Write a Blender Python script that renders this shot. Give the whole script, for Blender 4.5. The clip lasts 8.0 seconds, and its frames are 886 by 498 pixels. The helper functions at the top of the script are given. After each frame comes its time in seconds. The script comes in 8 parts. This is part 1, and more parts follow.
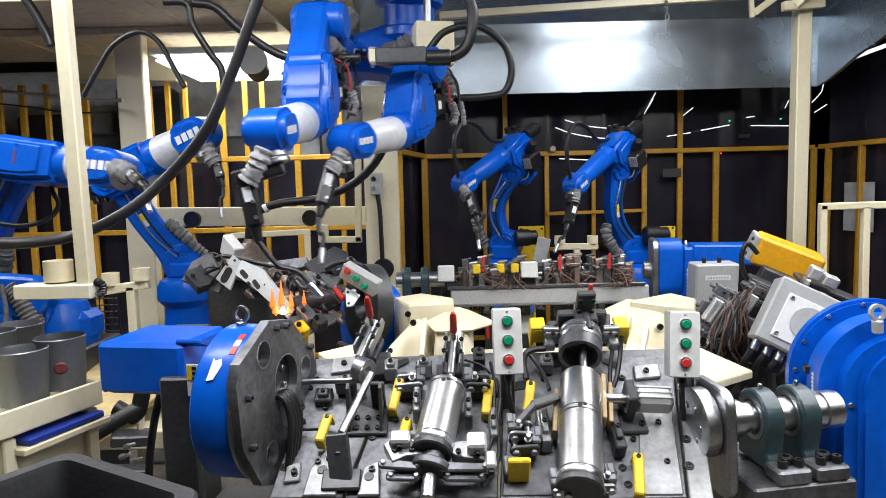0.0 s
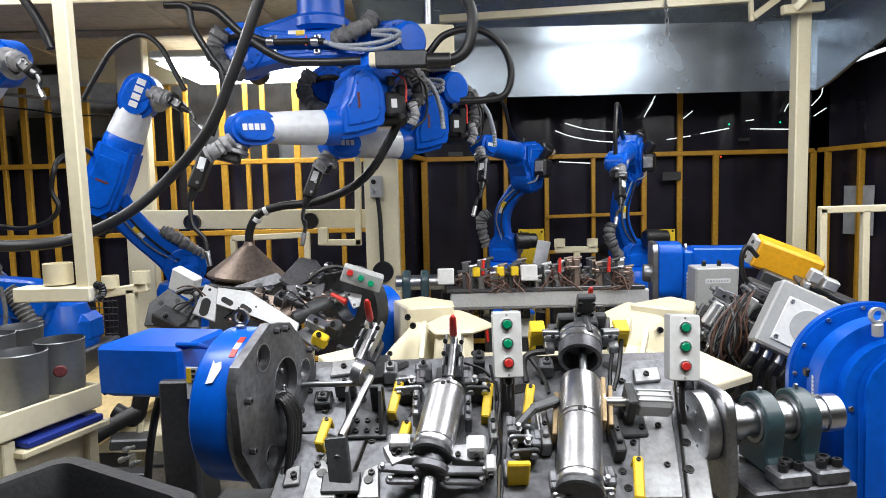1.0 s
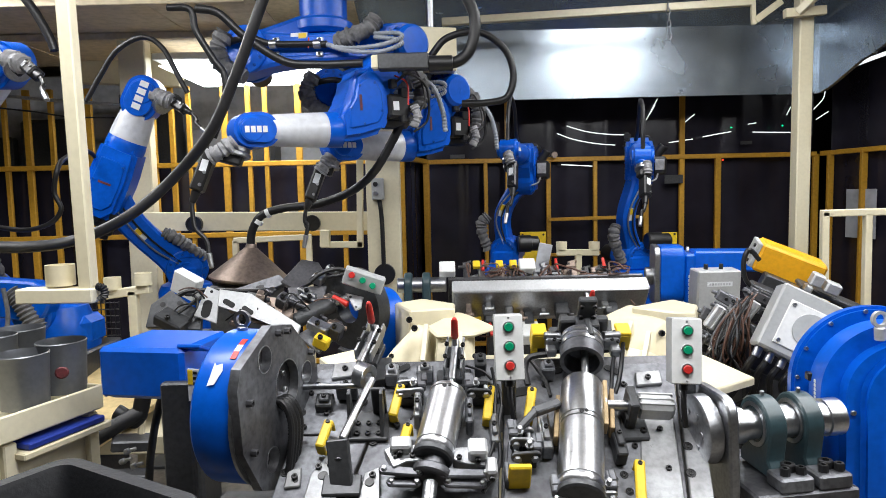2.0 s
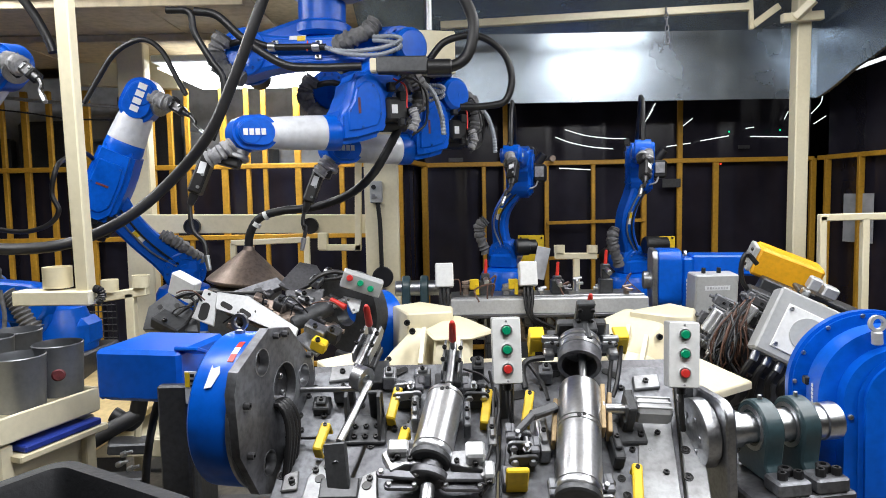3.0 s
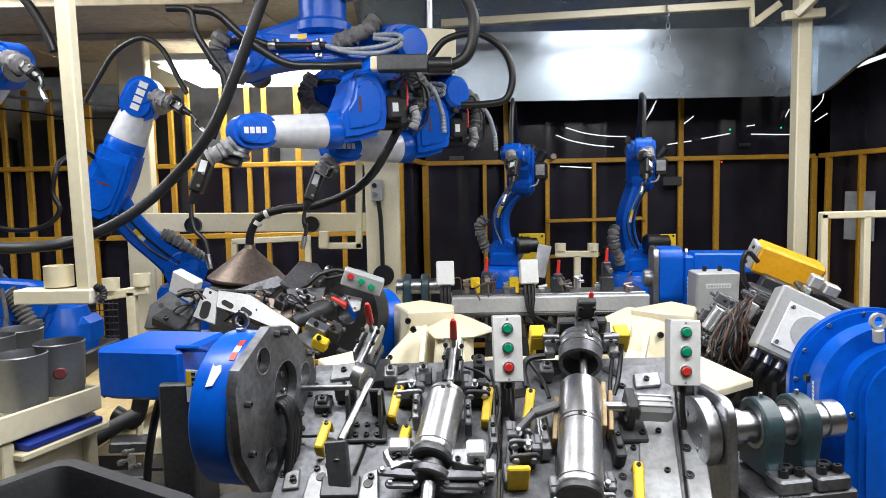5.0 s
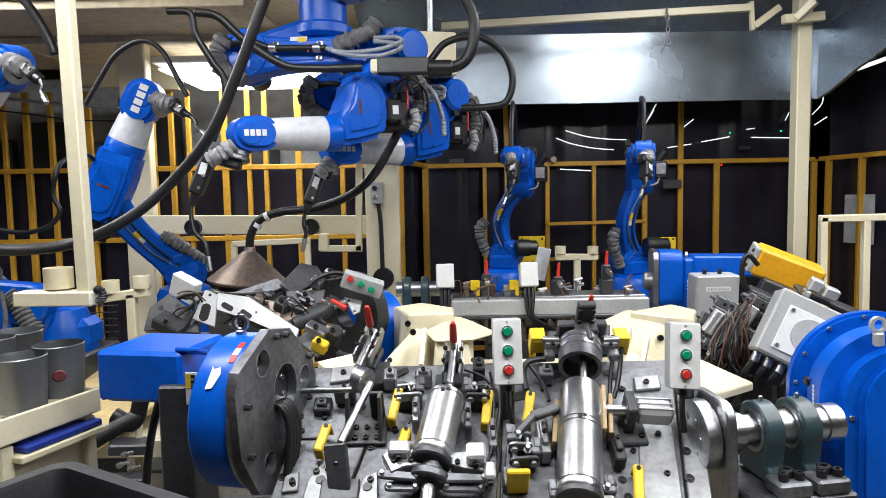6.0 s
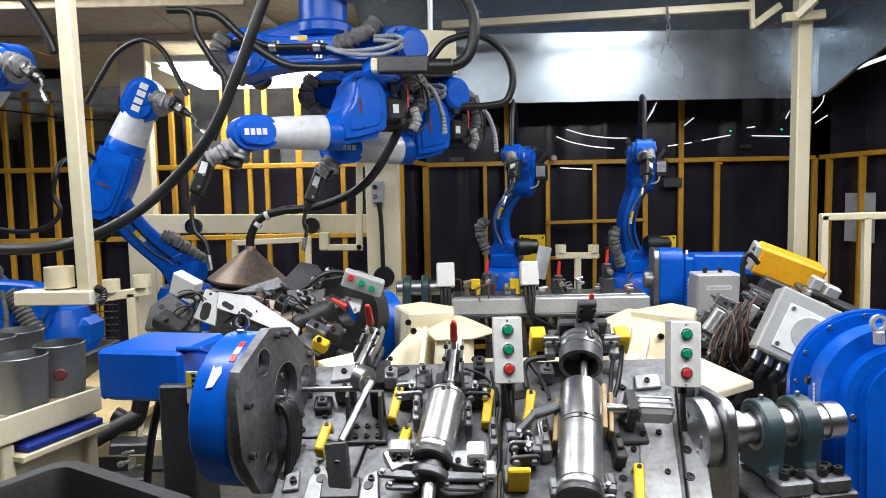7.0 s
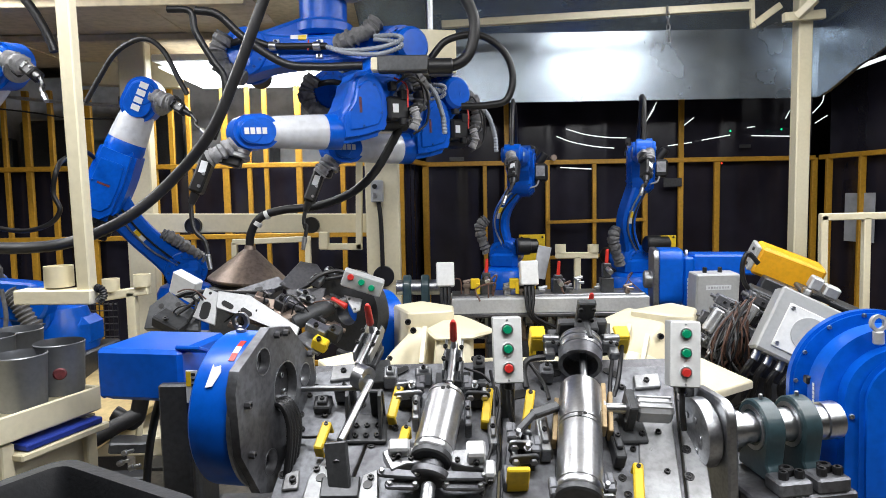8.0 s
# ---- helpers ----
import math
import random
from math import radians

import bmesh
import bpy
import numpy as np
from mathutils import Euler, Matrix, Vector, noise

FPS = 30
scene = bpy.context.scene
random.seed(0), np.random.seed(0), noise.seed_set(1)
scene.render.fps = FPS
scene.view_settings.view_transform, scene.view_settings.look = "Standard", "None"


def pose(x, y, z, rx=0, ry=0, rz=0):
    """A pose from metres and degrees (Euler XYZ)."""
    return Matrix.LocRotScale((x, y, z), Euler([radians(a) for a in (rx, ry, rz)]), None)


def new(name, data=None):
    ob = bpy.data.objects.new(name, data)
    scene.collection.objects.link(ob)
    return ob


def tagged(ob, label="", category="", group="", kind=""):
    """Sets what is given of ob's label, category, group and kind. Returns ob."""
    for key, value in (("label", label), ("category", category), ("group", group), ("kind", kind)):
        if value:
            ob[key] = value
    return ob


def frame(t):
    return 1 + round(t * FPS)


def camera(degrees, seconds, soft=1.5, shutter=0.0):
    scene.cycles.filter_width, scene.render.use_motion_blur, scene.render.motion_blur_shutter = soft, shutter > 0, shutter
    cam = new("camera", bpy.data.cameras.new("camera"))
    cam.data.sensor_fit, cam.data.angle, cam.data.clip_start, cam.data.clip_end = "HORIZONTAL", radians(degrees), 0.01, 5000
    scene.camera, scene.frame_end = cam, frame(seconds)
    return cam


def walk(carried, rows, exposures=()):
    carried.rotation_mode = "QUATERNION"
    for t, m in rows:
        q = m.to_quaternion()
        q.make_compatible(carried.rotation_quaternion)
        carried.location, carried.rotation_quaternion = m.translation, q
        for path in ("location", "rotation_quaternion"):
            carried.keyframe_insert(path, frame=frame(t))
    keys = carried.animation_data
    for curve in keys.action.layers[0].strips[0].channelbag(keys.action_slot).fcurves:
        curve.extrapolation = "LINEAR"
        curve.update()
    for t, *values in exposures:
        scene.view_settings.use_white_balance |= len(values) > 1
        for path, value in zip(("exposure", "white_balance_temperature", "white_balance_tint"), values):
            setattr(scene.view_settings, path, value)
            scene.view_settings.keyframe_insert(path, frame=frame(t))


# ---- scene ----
cam = camera(68.57, 8.0, soft=0.9, shutter=0.5)
walk(cam, [
    (0, pose(0, 0, 1.65, 84.741, 1.400, -0.077)),
    (0.5, pose(0, 0, 1.65, 84.807, 1.336, -0.174)),
    (1, pose(0, 0, 1.65, 85.005, 1.355, -0.088)),
    (1.5, pose(0, 0, 1.65, 85.123, 1.273, 0.114)),
    (3, pose(0, 0, 1.65, 85.504, 1.046, -0.084)),
    (3.5, pose(0, 0, 1.65, 85.599, 0.997, -0.077)),
    (4, pose(0, 0, 1.65, 85.503, 1.067, -0.015)),
    (4.5, pose(0, 0, 1.65, 85.278, 1.134, -0.001)),
    (6, pose(0, 0, 1.65, 85.588, 1.035, -0.015)),
    (6.5, pose(0, 0, 1.65, 85.602, 1.013, 0.027)),
    (7, pose(0, 0, 1.65, 85.481, 1.093, 0.021)),
    (7.5, pose(0, 0, 1.65, 85.328, 1.171, -0.075)),
    (8, pose(0, 0, 1.65, 85.438, 1.025, 0.003)),
])

# ---- world and lights: a windowless hall, lit by its own tube lamps ----
world = bpy.data.worlds.new("hall_dark")
scene.world = world
world.use_nodes = True
world.node_tree.nodes["Background"].inputs[0].default_value = (0.10, 0.11, 0.13, 1)
world.node_tree.nodes["Background"].inputs[1].default_value = 0.22


def ceiling_lamp(x, y, z, length, width, power, turn=0, rods=0.0, up=0.0):
    """A fluorescent fitting: a white tray, two glowing tubes, and the light they give; up adds a fill light above."""
    thing = tagged(new("tube_lamp"), "white enamelled twin tube lamp under the ceiling", "lamp", "tube lamps")
    thing.matrix_world = pose(x, y, z, 0, 0, turn)
    bm = bmesh.new()
    box(bm, (0, 0, 0.05), (length + 0.08, width, 0.05), 0.008)
    part("tray", bm, WHITE, thing)
    for s in (-0.25, 0.25):
        bm = bmesh.new()
        cyl(bm, (-length / 2, s * width, 0.0), (length / 2, s * width, 0.0), 0.016, seg=10)
        part("tube", bm, GLOW, thing, "glowing fluorescent tube")
    if rods > 0:
        for k in (-0.4, 0.4):
            bm = bmesh.new()
            cyl(bm, (k * length, 0, 0.06), (k * length, 0, 0.06 + rods), 0.008, seg=8)
            part("hanger", bm, STEEL, thing)
        bm = bmesh.new()
        box(bm, (0, 0, -0.012), (length, width * 0.96, 0.012), 0.003)
        part("diffuser", bm, GLOW, thing, "glowing milky diffuser")
    data = bpy.data.lights.new("tube_light", "AREA")
    data.shape, data.size, data.size_y, data.energy = "RECTANGLE", length, width, power
    data.color = (0.965, 0.968, 0.985)
    # added fill above the closed tray, brightens the ceiling and roof
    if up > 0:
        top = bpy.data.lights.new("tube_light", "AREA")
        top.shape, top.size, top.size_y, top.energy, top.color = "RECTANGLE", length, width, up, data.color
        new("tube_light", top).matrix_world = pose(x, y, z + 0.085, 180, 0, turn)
    lamp = new("tube_light", data)
    lamp.matrix_world = pose(x, y, z - 0.035, 0, 0, turn)
    return thing


# ---- mesh helpers ----
def part(name, bm, mat, parent=None, label="", kind="", smooth=True):
    """Links a bmesh as one mesh object, under parent if there is one."""
    me = bpy.data.meshes.new(name)
    bmesh.ops.recalc_face_normals(bm, faces=bm.faces)
    if smooth:
        for f in bm.faces:
            f.smooth = True
        for e in bm.edges:
            if len(e.link_faces) == 2 and e.calc_face_angle(0) > 0.6:
                e.smooth = False
    bm.to_mesh(me)
    bm.free()
    me.materials.append(mat)
    ob = new(name, me)
    ob.parent = parent
    return tagged(ob, label, kind=kind)


def box(bm, c, size, bevel=0.0, m=None):
    """A bevelled block with its centre at c."""
    vs = bmesh.ops.create_cube(bm, size=1, matrix=Matrix.Translation(c) @ Matrix.Diagonal((*size, 1)))["verts"]
    if bevel > 0:
        es = list({e for v in vs for e in v.link_edges})
        vs = list({v for f in bmesh.ops.bevel(bm, geom=es, offset=min(bevel, 0.45 * min(size)), segments=1, affect="EDGES")["faces"] for v in f.verts} | {v for v in vs if v.is_valid})
    if m is not None:
        bmesh.ops.transform(bm, matrix=m, verts=[v for v in vs if v.is_valid])
    return vs


def aim(p, q, side=(0, 0, 1)):
    """A pose at p whose x points to q and whose z lies near side."""
    x = (Vector(q) - Vector(p)).normalized()
    z = Vector(side) - x * x.dot(Vector(side))
    if z.length < 1e-4:
        z = Vector((0, 1, 0)) - x * x.y
    z.normalize()
    y = z.cross(x)
    return Matrix.Translation(p) @ Matrix((x, y, z)).transposed().to_4x4()


def bar(bm, p, q, w, h, bevel=0.004, side=(0, 0, 1)):
    """A square tube from p to q, w wide and h high along side."""
    n = (Vector(q) - Vector(p)).length
    box(bm, (n / 2, 0, 0), (n, w, h), bevel, aim(p, q, side))


def ring(bm, m, stations, seg):
    """Loops round the local x axis, joined and capped. stations: (x, radius)."""
    loops = []
    for x, r in stations:
        loops.append([bm.verts.new(m @ Vector((x, r * math.cos(2 * math.pi * i / seg), r * math.sin(2 * math.pi * i / seg)))) for i in range(seg)])
    for a, b in zip(loops, loops[1:]):
        for i in range(seg):
            bm.faces.new((a[i], a[(i + 1) % seg], b[(i + 1) % seg], b[i]))
    bm.faces.new(loops[0][::-1])
    bm.faces.new(loops[-1])


def cyl(bm, p, q, r, r2=None, seg=16, bevel=0.0):
    """A cylinder or cone from p to q, with chamfered ends."""
    n = (Vector(q) - Vector(p)).length
    r2 = r if r2 is None else r2
    st = [(0, r), (n, r2)]
    if bevel > 0:
        b = min(bevel, n * 0.4, r * 0.6)
        st = [(0, r - b), (b, r), (n - b, r2), (n, r2 - b)]
    ring(bm, aim(p, q), st, seg)


def lathe(bm, p, q, profile, seg=24):
    """A turned form round the line p to q. profile: (metres along, radius)."""
    ring(bm, aim(p, q), profile, seg)


def annulus(bm, p, q, r, hole, seg=28):
    """A thick-walled tube from p to q, open through."""
    m, n = aim(p, q), (Vector(q) - Vector(p)).length
    loops = []
    for x, k in ((0, hole), (0, r), (n, r), (n, hole)):
        loops.append([bm.verts.new(m @ Vector((x, k * math.cos(2 * math.pi * i / seg), k * math.sin(2 * math.pi * i / seg)))) for i in range(seg)])
    for a, b in zip(loops, loops[1:] + loops[:1]):
        for i in range(seg):
            bm.faces.new((a[i], a[(i + 1) % seg], b[(i + 1) % seg], b[i]))


def spline(pts, steps=8):
    """A smooth line through pts."""
    p = [Vector(a) for a in pts]
    p = [p[0] * 2 - p[1]] + p + [p[-1] * 2 - p[-2]]
    out = []
    for a, b, c, d in zip(p, p[1:], p[2:], p[3:]):
        for i in range(steps):
            t = i / steps
            out.append(0.5 * (2 * b + (c - a) * t + (2 * a - 5 * b + 4 * c - d) * t * t + (3 * b - a - 3 * c + d) * t ** 3))
    return out + [p[-2]]


def hose(bm, pts, r, seg=8, steps=7, ribs=0.0):
    """A round hose through pts; ribs makes it corrugated."""
    line = spline(pts, steps)
    up, loops = Vector((0.3, 0.2, 1)), []
    for i, c in enumerate(line):
        t = (line[min(i + 1, len(line) - 1)] - line[max(i - 1, 0)]).normalized()
        a = up - t * up.dot(t)
        if a.length < 1e-3:
            a = Vector((1, 0, 0)) - t * t.x
        a.normalize()
        up, b = a, t.cross(a)
        k = r * (1 + (ribs if i % 2 else -ribs))
        loops.append([bm.verts.new(c + k * (a * math.cos(2 * math.pi * j / seg) + b * math.sin(2 * math.pi * j / seg))) for j in range(seg)])
    for a, b in zip(loops, loops[1:]):
        for j in range(seg):
            bm.faces.new((a[j], a[(j + 1) % seg], b[(j + 1) % seg], b[j]))
    bm.faces.new(loops[0][::-1])
    bm.faces.new(loops[-1])


def prism(bm, outline, h, m=None, bevel=0.0):
    """A flat outline (x, y) raised by h along z."""
    vs = [bm.verts.new((x, y, 0)) for x, y in outline]
    f = bm.faces.new(vs)
    top = [v for v in bmesh.ops.extrude_face_region(bm, geom=[f])["geom"] if isinstance(v, bmesh.types.BMVert)]
    bmesh.ops.translate(bm, vec=(0, 0, h), verts=top)
    vs += top
    if bevel > 0:
        es = list({e for v in vs for e in v.link_edges})
        bmesh.ops.bevel(bm, geom=es, offset=bevel, segments=1, affect="EDGES")
    if m is not None and bevel == 0:
        bmesh.ops.transform(bm, matrix=m, verts=vs)


def slab(outline, h, m, bevel=0.003):
    """A fresh bmesh with one bevelled plate, at the pose m."""
    bm = bmesh.new()
    prism(bm, outline, h, None, bevel)
    bmesh.ops.transform(bm, matrix=m, verts=bm.verts)
    return bm


def rounded(w, h, r, n=4):
    """The outline of a rounded rectangle round the origin."""
    out = []
    for cx, cy, a in ((1, 1, 0), (-1, 1, 90), (-1, -1, 180), (1, -1, 270)):
        for i in range(n + 1):
            t = radians(a + 90 * i / n)
            out.append((cx * (w / 2 - r) + r * math.cos(t), cy * (h / 2 - r) + r * math.sin(t)))
    return out


def stadium(n, r0, r1, seg=10):
    """The outline of an arm: round ends of radius r0 at 0 and r1 at x = n."""
    out = [(r0 * math.cos(radians(90 + 180 * i / seg)), r0 * math.sin(radians(90 + 180 * i / seg))) for i in range(seg + 1)]
    return out + [(n + r1 * math.cos(radians(-90 + 180 * i / seg)), r1 * math.sin(radians(-90 + 180 * i / seg))) for i in range(seg + 1)]


def bolt(bm, p, n, r=0.008, h=0.008):
    """A socket-head screw at p, its head standing along n, with a sunk hexagon."""
    p, n = Vector(p), Vector(n).normalized()
    m = aim(p, p + n)
    loops = []
    for x, k in ((0, r), (h * 0.85, r), (h, r * 0.88), (h, r * 0.5), (h * 0.35, r * 0.5)):
        loops.append([bm.verts.new(m @ Vector((x, k * math.cos(math.pi * i / 4), k * math.sin(math.pi * i / 4)))) for i in range(8)])
    for a, b in zip(loops, loops[1:]):
        for i in range(8):
            bm.faces.new((a[i], a[(i + 1) % 8], b[(i + 1) % 8], b[i]))
    bm.faces.new(loops[-1])


def maker_mark(parent, length, mat, m, count=4):
    """The maker's mark as a row of plain raised blocks: x runs along the line, z out of the surface."""
    bm = bmesh.new()
    w = length / count
    for i in range(count):
        box(bm, ((i - (count - 1) / 2) * w, 0, 0.0006), (w * 0.76, w * 1.05, 0.0012), 0.0)
    ob = part("maker_mark", bm, mat, parent, "row of plain white blocks", kind="stuff")
    ob.matrix_basis = m
    return ob


# ---- materials ----
def material(name, color, rough=0.5, metal=0.0, vary=0.15, scale=6.0, bump=0.02, fine=60.0, dirt=None, coat=0.0):
    """A surface with stains at one scale, grain at another, and fine relief."""
    mat = bpy.data.materials.new(name)
    mat.use_nodes = True
    nt = mat.node_tree
    b = nt.nodes["Principled BSDF"]
    tc = nt.nodes.new("ShaderNodeTexCoord")
    geo = nt.nodes.new("ShaderNodeObjectInfo")
    add = nt.nodes.new("ShaderNodeVectorMath")
    nt.links.new(tc.outputs["Object"], add.inputs[0])
    nt.links.new(geo.outputs["Random"], add.inputs[1])
    big, small = nt.nodes.new("ShaderNodeTexNoise"), nt.nodes.new("ShaderNodeTexNoise")
    big.inputs["Scale"].default_value, big.inputs["Detail"].default_value = scale, 5
    small.inputs["Scale"].default_value, small.inputs["Detail"].default_value = fine, 3
    for n in (big, small):
        nt.links.new(add.outputs[0], n.inputs["Vector"])
    ramp = nt.nodes.new("ShaderNodeValToRGB")
    ramp.color_ramp.elements[0].position, ramp.color_ramp.elements[1].position = 0.35, 0.65
    low = dirt if dirt else tuple(c * (1 - vary) for c in color)
    ramp.color_ramp.elements[0].color, ramp.color_ramp.elements[1].color = (*low, 1), (*color, 1)
    nt.links.new(big.outputs["Fac"], ramp.inputs["Fac"])
    mix = nt.nodes.new("ShaderNodeMix")
    mix.data_type, mix.blend_type = "RGBA", "MULTIPLY"
    mix.inputs[0].default_value = min(1.0, vary * 2.5)
    nt.links.new(ramp.outputs["Color"], mix.inputs["A"])
    grain = nt.nodes.new("ShaderNodeMapRange")
    grain.inputs["From Min"].default_value, grain.inputs["From Max"].default_value = 0.3, 0.6
    grain.inputs["To Min"].default_value, grain.inputs["To Max"].default_value = 0.6, 1.0
    nt.links.new(small.outputs["Fac"], grain.inputs["Value"])
    nt.links.new(grain.outputs[0], mix.inputs["B"])
    nt.links.new(mix.outputs["Result"], b.inputs["Base Color"])
    rr = nt.nodes.new("ShaderNodeMapRange")
    rr.inputs["To Min"].default_value, rr.inputs["To Max"].default_value = max(0.03, rough * 0.75), min(1, rough * 1.3)
    nt.links.new(big.outputs["Fac"], rr.inputs["Value"])
    nt.links.new(rr.outputs[0], b.inputs["Roughness"])
    b.inputs["Metallic"].default_value = metal
    b.inputs["Coat Weight"].default_value = coat
    if bump > 0:
        bp = nt.nodes.new("ShaderNodeBump")
        bp.inputs["Strength"].default_value, bp.inputs["Distance"].default_value = min(1, bump * 10), 0.002
        nt.links.new(small.outputs["Fac"], bp.inputs["Height"])
        nt.links.new(bp.outputs["Normal"], b.inputs["Normal"])
    return mat


def glow(name, color, strength):
    mat = bpy.data.materials.new(name)
    mat.use_nodes = True
    b = mat.node_tree.nodes["Principled BSDF"]
    b.inputs["Base Color"].default_value = (*color, 1)
    b.inputs["Emission Color"].default_value = (*color, 1)
    b.inputs["Emission Strength"].default_value = strength
    return mat


BLUE = material("blue_paint", (0.001, 0.10, 0.58), 0.3, 0, 0.14, 5, 0.012, 40)
BLUE.node_tree.nodes["Principled BSDF"].inputs["Specular IOR Level"].default_value = 0.32
CREAM = material("cream_paint", (0.76, 0.70, 0.51), 0.40, 0, 0.06, 3, 0.02, 50, dirt=(0.69, 0.62, 0.43))
GROUND = material("ground_steel", (0.40, 0.41, 0.42), 0.5, 0.8, 0.22, 7, 0.03, 60, dirt=(0.26, 0.26, 0.265))
LIGHTSTEEL = material("pale_milled_steel", (0.62, 0.63, 0.64), 0.45, 0.45, 0.12, 8, 0.02, 80)
STEEL = material("machined_steel", (0.48, 0.49, 0.51), 0.36, 1, 0.22, 9, 0.02, 90)
BRIGHT = material("bright_steel", (0.66, 0.67, 0.69), 0.3, 1, 0.14, 10, 0.015, 110)
DARK = material("dark_steel", (0.16, 0.16, 0.17), 0.42, 0.9, 0.25, 8, 0.04, 80)
PLATE = material("plate_steel", (0.27, 0.28, 0.30), 0.5, 0.85, 0.35, 6, 0.04, 55, dirt=(0.12, 0.12, 0.13))
GUNMETAL = material("gunmetal_paint", (0.085, 0.088, 0.093), 0.42, 0.5, 0.25, 6, 0.03, 70)
GALV = material("galvanised_sheet", (0.46, 0.53, 0.60), 0.25, 0.80, 0.14, 2.0, 0.004, 9)
ALU = material("aluminium", (0.60, 0.61, 0.62), 0.48, 0.75, 0.1, 10, 0.02, 90)
YELLOW = material("yellow_paint", (0.82, 0.56, 0.02), 0.42, 0, 0.14, 8, 0.02, 60)
AMBER = material("amber_paint", (0.86, 0.42, 0.01), 0.4, 0, 0.12, 6, 0.02, 60)
FENCE = material("fence_paint", (0.64, 0.34, 0.03), 0.45, 0, 0.2, 4, 0.03, 50)
RED = material("red_grip", (0.62, 0.03, 0.02), 0.4, 0, 0.12, 10, 0.01, 60)
POT = material("grey_pot_steel", (0.19, 0.20, 0.215), 0.42, 0.6, 0.12, 5, 0.02, 60)
REDDULL = material("red_paint_smear", (0.17, 0.03, 0.035), 0.6, 0, 0.4, 30, 0.02)
GREEN = material("green_button", (0.0, 0.26, 0.12), 0.3, 0, 0.08, 20, 0.0)
REDBTN = material("red_button", (0.55, 0.03, 0.025), 0.3, 0, 0.08, 20, 0.0)
RUBBER = material("black_rubber", (0.009, 0.009, 0.010), 0.44, 0, 0.2, 12, 0.03, 90)
BLACK = material("black_plastic", (0.012, 0.012, 0.013), 0.38, 0, 0.2, 10, 0.02, 70)
GREYCLOTH = material("grey_sleeve", (0.17, 0.17, 0.175), 0.8, 0, 0.3, 25, 0.08, 60)
SPIRAL = material("spiral_hose_grey", (0.30, 0.33, 0.38), 0.4, 0, 0.2, 20, 0.03, 60)
BLUEDARK = material("blue_painted_screw", (0.002, 0.07, 0.40), 0.35, 0, 0.2, 20, 0.02, 60)
PADTAN = material("tan_fibre", (0.50, 0.36, 0.19), 0.6, 0, 0.2, 12, 0.03, 60)
RAG = material("pale_dirty_cloth", (0.36, 0.36, 0.37), 0.8, 0, 0.35, 18, 0.06, 50)
GREYBOX = material("grey_enamel", (0.42, 0.43, 0.43), 0.4, 0, 0.1, 6, 0.02, 60)
WHITE = material("white_enamel", (0.76, 0.77, 0.76), 0.4, 0, 0.08, 6, 0.02, 60)
COVER = material("white_cover", (0.66, 0.68, 0.72), 0.35, 0, 0.16, 7, 0.05, 30, coat=0.3)
TEAL = material("teal_casting", (0.03, 0.06, 0.07), 0.4, 0, 0.2, 8, 0.03, 60, coat=0.2)
BRONZE = material("brown_steel", (0.38, 0.30, 0.25), 0.45, 0.85, 0.3, 5, 0.03, 60)
WIRE = material("brown_wire", (0.13, 0.065, 0.045), 0.5, 0, 0.25, 30, 0.02)
BIN = material("bin_plastic", (0.018, 0.019, 0.022), 0.5, 0, 0.25, 7, 0.05, 90)
CEILING = material("ceiling_board", (0.66, 0.56, 0.38), 0.7, 0, 0.22, 1.2, 0.02, 20)
FLOOR = material("shop_floor", (0.20, 0.18, 0.15), 0.6, 0, 0.4, 2.5, 0.05, 25)
HALL = material("dark_hall", (0.022, 0.021, 0.024), 0.5, 0, 0.5, 0.8, 0.01, 6)
VINYL = material("dark_vinyl", (0.026, 0.024, 0.037), 0.2, 0, 0.3, 1.5, 0.0, 4)
PALE = material("pale_sheet", (0.52, 0.54, 0.57), 0.6, 0, 0.25, 1.5, 0.02, 12)
PAPER = material("paper", (0.72, 0.74, 0.76), 0.6, 0, 0.1, 8, 0.0)
BOARD = material("tan_board", (0.62, 0.47, 0.22), 0.6, 0, 0.2, 4, 0.02, 40)
BINBLUE = material("blue_plastic", (0.015, 0.04, 0.30), 0.45, 0, 0.15, 8, 0.02)
HOTMETAL = glow("hot_metal", (1.0, 0.17, 0.03), 1.0)
ARC = glow("arc_spark", (1.0, 0.50, 0.2), 70)
GLOW = glow("tube_glow", (0.93, 0.97, 1.0), 5)
# glow for lamp reflections drawn as streaks on the curtain
LAMPGLINT = glow("lamp_glint", (0.93, 0.97, 1.0), 1.1)
GREENLED = glow("green_led", (0.0, 0.9, 0.35), 1.5)
REDLED = glow("red_led", (1.0, 0.05, 0.02), 2.0)


# ---- the hall: floor, ceiling, closing walls ----
def setting(name, bm, mat, label):
    return tagged(part(name, bm, mat, None, smooth=False), label, "structure", kind="structure")


